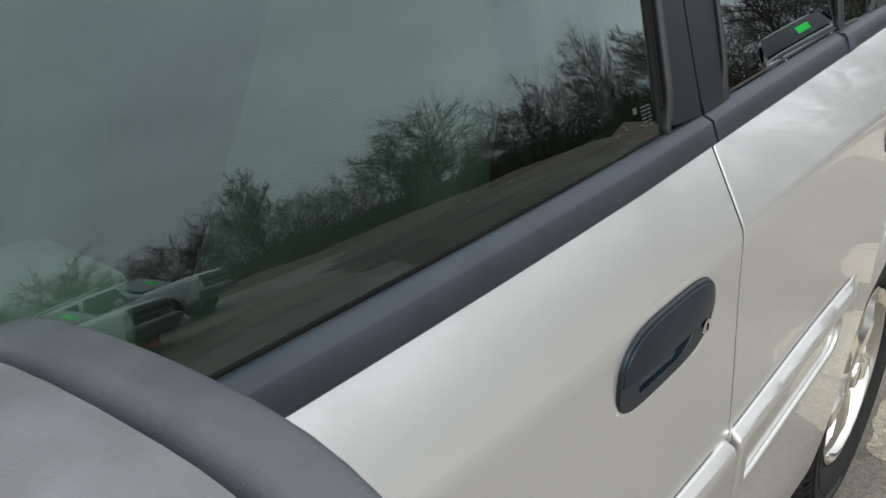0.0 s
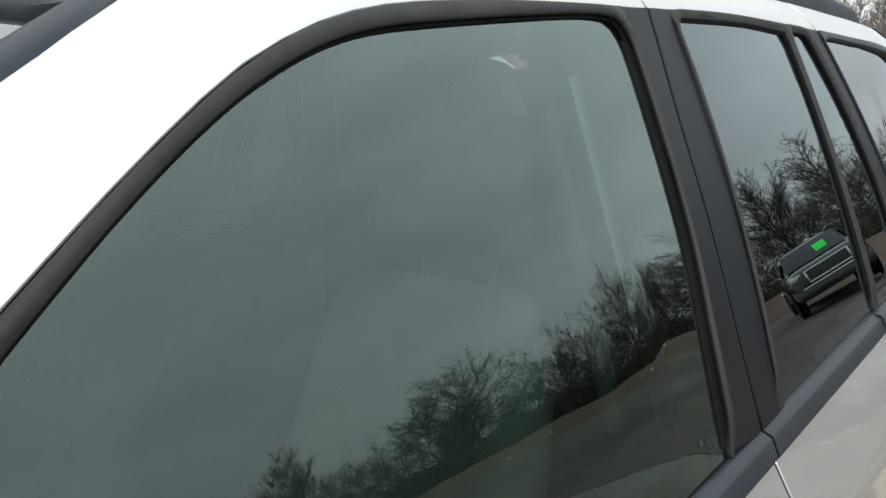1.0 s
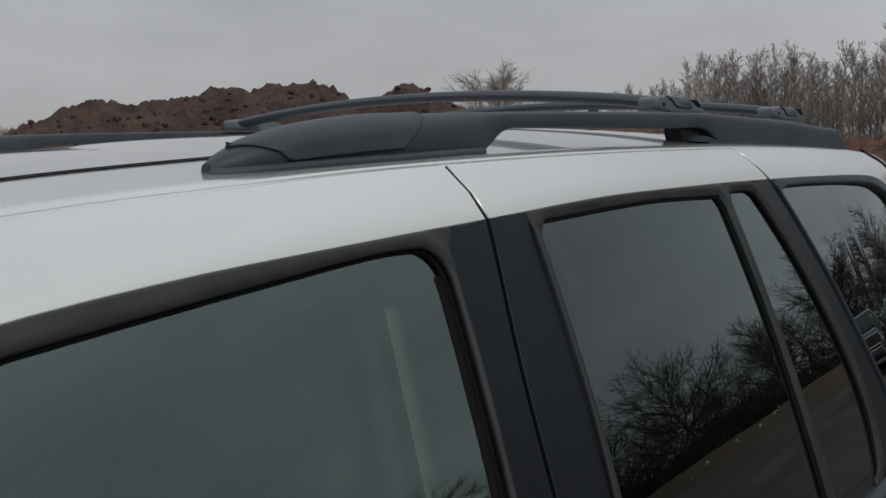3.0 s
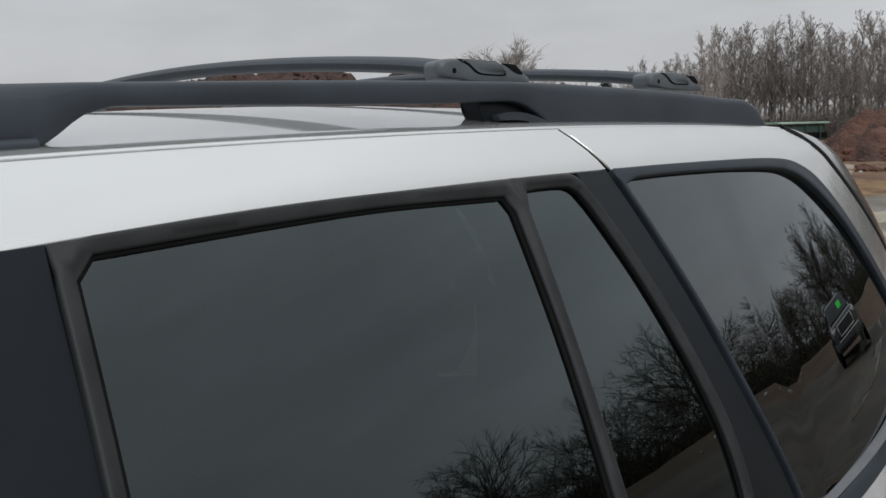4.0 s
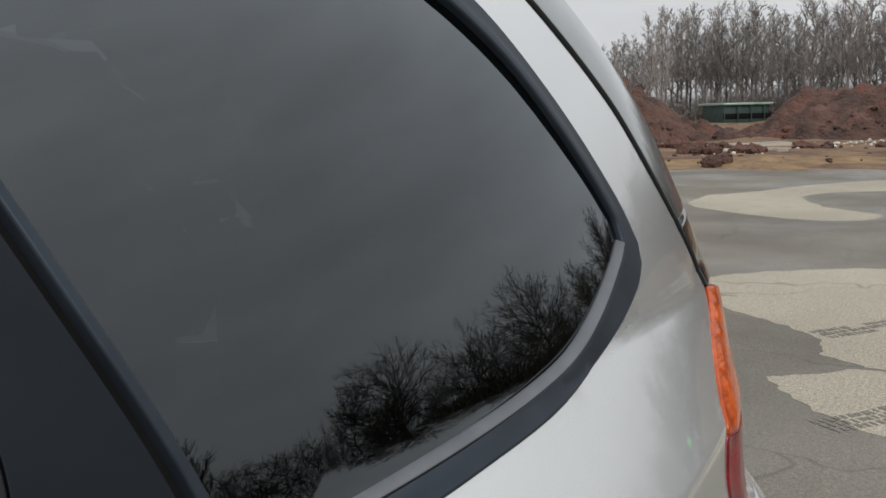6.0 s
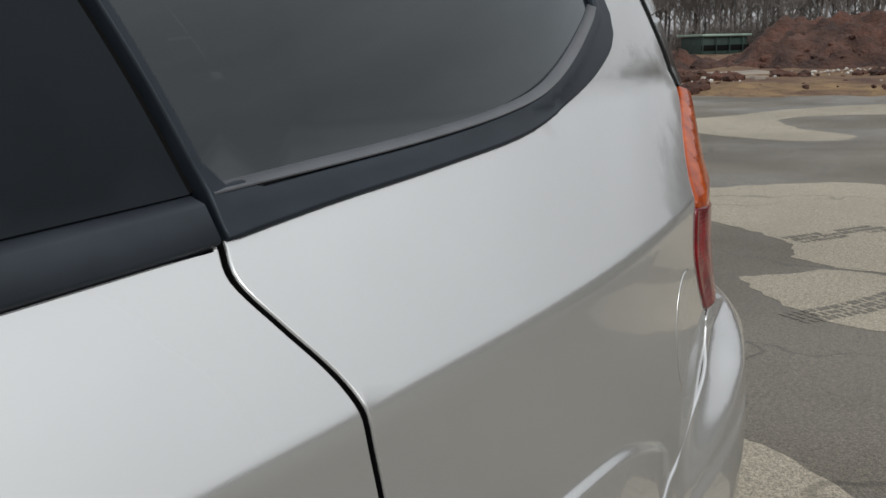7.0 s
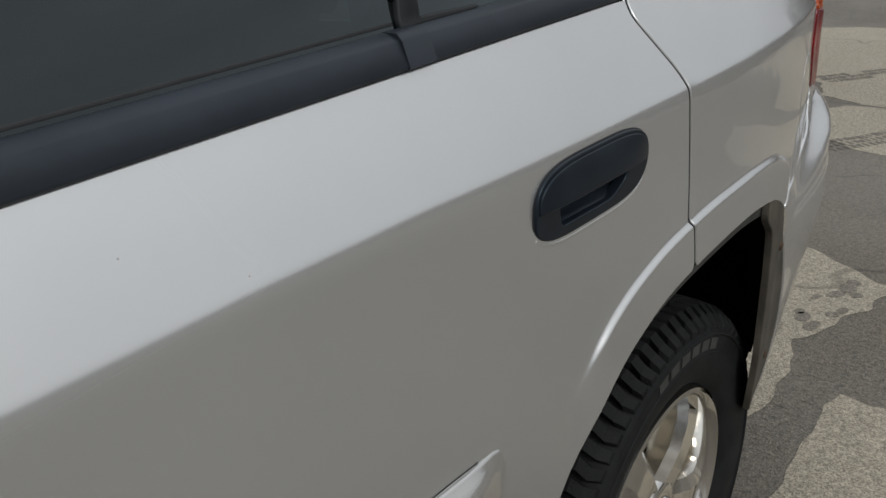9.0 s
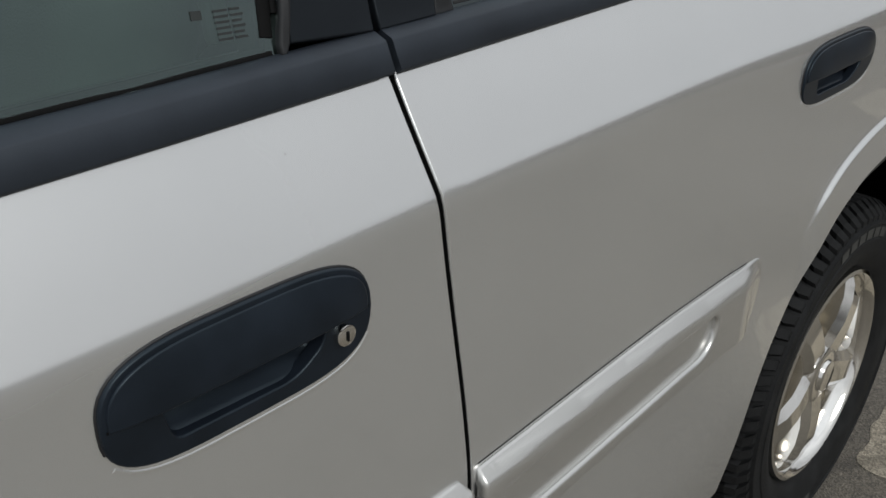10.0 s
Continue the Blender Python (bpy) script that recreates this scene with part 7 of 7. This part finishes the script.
def vehicle(name, label, paint, pickup, at, heading, grille_mat):
    """A parked car; its nose points to local -x."""
    v = thing(name, label, "car", at=at, group="cars parked behind")
    v.rotation_euler = (0, 0, heading)
    part("body", loft("body", [(-2.42, 0.70, 0.62, 0.50, 1.00), (-2.36, 0.88, 0.80, 0.38, 1.10), (-2.1, 0.95, 0.87, 0.33, 1.16), (-1.2, 0.96, 0.90, 0.33, 1.20), (0.4, 0.97, 0.91, 0.33, 1.16), (2.2, 0.96, 0.88, 0.36, 1.15), (2.42, 0.88, 0.78, 0.45, 1.10)], paint, 28, 0.38), v)
    rear = 0.9 if pickup else 2.25
    part("cabin", loft("cabin", [(-1.15, 0.86, 0.80, 1.10, 1.16), (-0.45, 0.87, 0.68, 1.10, 1.74), (0.2, 0.88, 0.70, 1.10, 1.82), (rear - 0.55, 0.88, 0.70, 1.10, 1.80), (rear, 0.86, 0.72, 1.10, 1.25 if not pickup else 1.70)], paint, 28, 0.42), v)
    bm = bmesh.new()
    prev = None
    for u in (0.08, 0.5, 0.92):
        x, z, w = -1.15 + 0.70 * u - 0.02, 1.16 + 0.58 * u + 0.03, 0.78 - 0.13 * u
        ring = [bm.verts.new((x - 0.05 * (1 - (k / 5 - 1) ** 2), w * (k / 5 - 1), z)) for k in range(11)]
        if prev:
            for k in range(10):
                bm.faces.new((prev[k], prev[k + 1], ring[k + 1], ring[k]))
        prev = ring
    part("windscreen", bm_mesh("windscreen", bm, DARKGLASS), v, "dark windscreen")
    part("price_card", box_mesh("price_card", (-0.005, 0.08, -0.16), (0.005, 0.36, 0.16), CARD, 0.002), v, "bright green card behind the windscreen", pose(-0.875, 0.0, 1.47, 0, 50, 0))
    for s in (-1, 1):
        for x0, x1 in ((-0.62, 0.20), (0.28, min(rear - 0.15, 1.15))) + (((1.25, 2.0),) if not pickup else ()):
            bm = bmesh.new()
            vs = [bm.verts.new((x, s * y, z)) for x, y, z in ((x0 - (0.25 if x0 < -0.5 else 0), 0.885, 1.18), (x1, 0.895, 1.18), (x1 - (0.05 if x1 < 1.5 else 0.25), 0.775, 1.68), (x0 + 0.02, 0.775, 1.66))]
            f = bm.faces.new(vs)
            g = bmesh.ops.extrude_face_region(bm, geom=[f])
            for q in g["geom"]:
                if isinstance(q, bmesh.types.BMVert):
                    q.co.y -= s * 0.02
            part("side_window", bm_mesh("side_window", bm, DARKGLASS, smooth=False), v)
        part("headlamp", box_mesh("headlamp", (-2.40, min(s * 0.50, s * 0.82), 0.90), (-2.20, max(s * 0.50, s * 0.82), 1.03), HEADLAMP, 0.03, 3), v, "clear headlamp")
        part("door_mirror", box_mesh("door_mirror", (-0.80, min(s * 0.93, s * 1.14), 1.14), (-0.68, max(s * 0.93, s * 1.14), 1.30), paint, 0.03, 3), v)
        for x in (-1.45, 1.45):
            w = new("wheel"); w.parent = v
            w.matrix_basis = Matrix.Translation((x, s * 0.985, 0.37)) @ Matrix.Rotation(0 if s < 0 else math.pi, 4, "Z")
            part("tyre", lathe("tyre", [(0.22, 0.03), (0.25, 0.0), (0.33, 0.0), (0.37, 0.03), (0.37, 0.20), (0.33, 0.23), (0.22, 0.22)], TYRE, 36), w)
            part("rim", lathe("rim", [(0.0001, 0.03), (0.07, 0.02), (0.10, 0.05), (0.19, 0.04), (0.22, 0.02), (0.23, 0.04)], ALLOY, 30), w)
    dark_front = paint is not BLACKPAINT
    gw, z0, z1 = (0.66, 0.66, 1.06) if dark_front else (0.48, 0.70, 1.02)
    grille = part("grille", box_mesh("grille", (-2.45, -gw, z0), (-2.34, gw, z1), BLACKPAINT if dark_front else GREYPLASTIC, 0.03), v, "dark grille")
    for z in ((0.80, 0.93) if dark_front else (0.71, 1.01)):
        part("bar", box_mesh("bar", (-2.465, -gw - 0.02, z - 0.02), (-2.44, gw + 0.02, z + 0.02), grille_mat, 0.006), grille)
    if not dark_front:
        for s in (-1, 1):
            part("bar", box_mesh("bar", (-2.465, s * 0.49 - 0.02, 0.70), (-2.44, s * 0.49 + 0.02, 1.02), grille_mat, 0.006), grille)
    for s in (-1, 1):
        for x in (-1.45, 1.45):
            part("arch_trim", lathe("arch_trim", [(0.40, 0.0), (0.47, 0.004), (0.48, 0.03), (0.40, 0.06)], GAPBLACK, 36), v, "black wheel arch", Matrix.Translation((x, s * 0.965, 0.40)) @ Matrix.Rotation(0 if s < 0 else math.pi, 4, "Z"))
    part("bumper_bar", box_mesh("bumper_bar", (-2.52, -0.86, 0.34), (-2.30, 0.86, 0.62), BLACKPAINT, 0.04), v, "black front bumper")
    part("bumper_trim", box_mesh("bumper_trim", (-2.53, -0.70, 0.60), (-2.50, 0.70, 0.64), CHROME, 0.01), v, "bright bumper edge")
    part("plate", box_mesh("plate", (-2.49, -0.15, 0.54), (-2.465, 0.15, 0.64), WHITEPAINT, 0.004), v)
    if not pickup:
        for s in (-1, 1):
            part("roof_rail", box_mesh("roof_rail", (-0.2, s * 0.62 - 0.02, 1.82), (1.6, s * 0.62 + 0.02, 1.87), CHROME, 0.012), v)
    else:
        part("bed_rail", box_mesh("bed_rail", (0.95, -0.92, 1.10), (2.38, 0.92, 1.17), GREYPLASTIC, 0.02), v)
    return v


vehicle("parked_car", "black sport utility car with a chrome grille frame", BLACKPAINT, False, (20.73, -5.98, lie(20.73, -5.98) - 0.02), math.atan2(-0.36, 0.93), CHROME)
vehicle("parked_car", "white pickup truck with a dark grille", WHITEPAINT, True, (3.6, -14.2, lie(3.6, -14.2)), math.atan2(-0.80, -0.60), GREYPLASTIC)
vehicle("parked_car", "white sport utility car with a dark grille", WHITEPAINT, False, (6.5, -17.0, lie(6.5, -17.0)), math.atan2(-0.80, -0.60), GREYPLASTIC)
marker = thing("wheel_chock", "small red plastic marker on the asphalt", "marker", at=(5.1, -13.4, lie(5.1, -13.4)))
bm = bmesh.new()
prism_bm(bm, [(-0.45, 0.0), (0.45, 0.0), (0.30, 0.28), (-0.30, 0.28)], -0.12, 0.12, 0.02)
part("block", bm_mesh("block", bm, MARKER), marker)
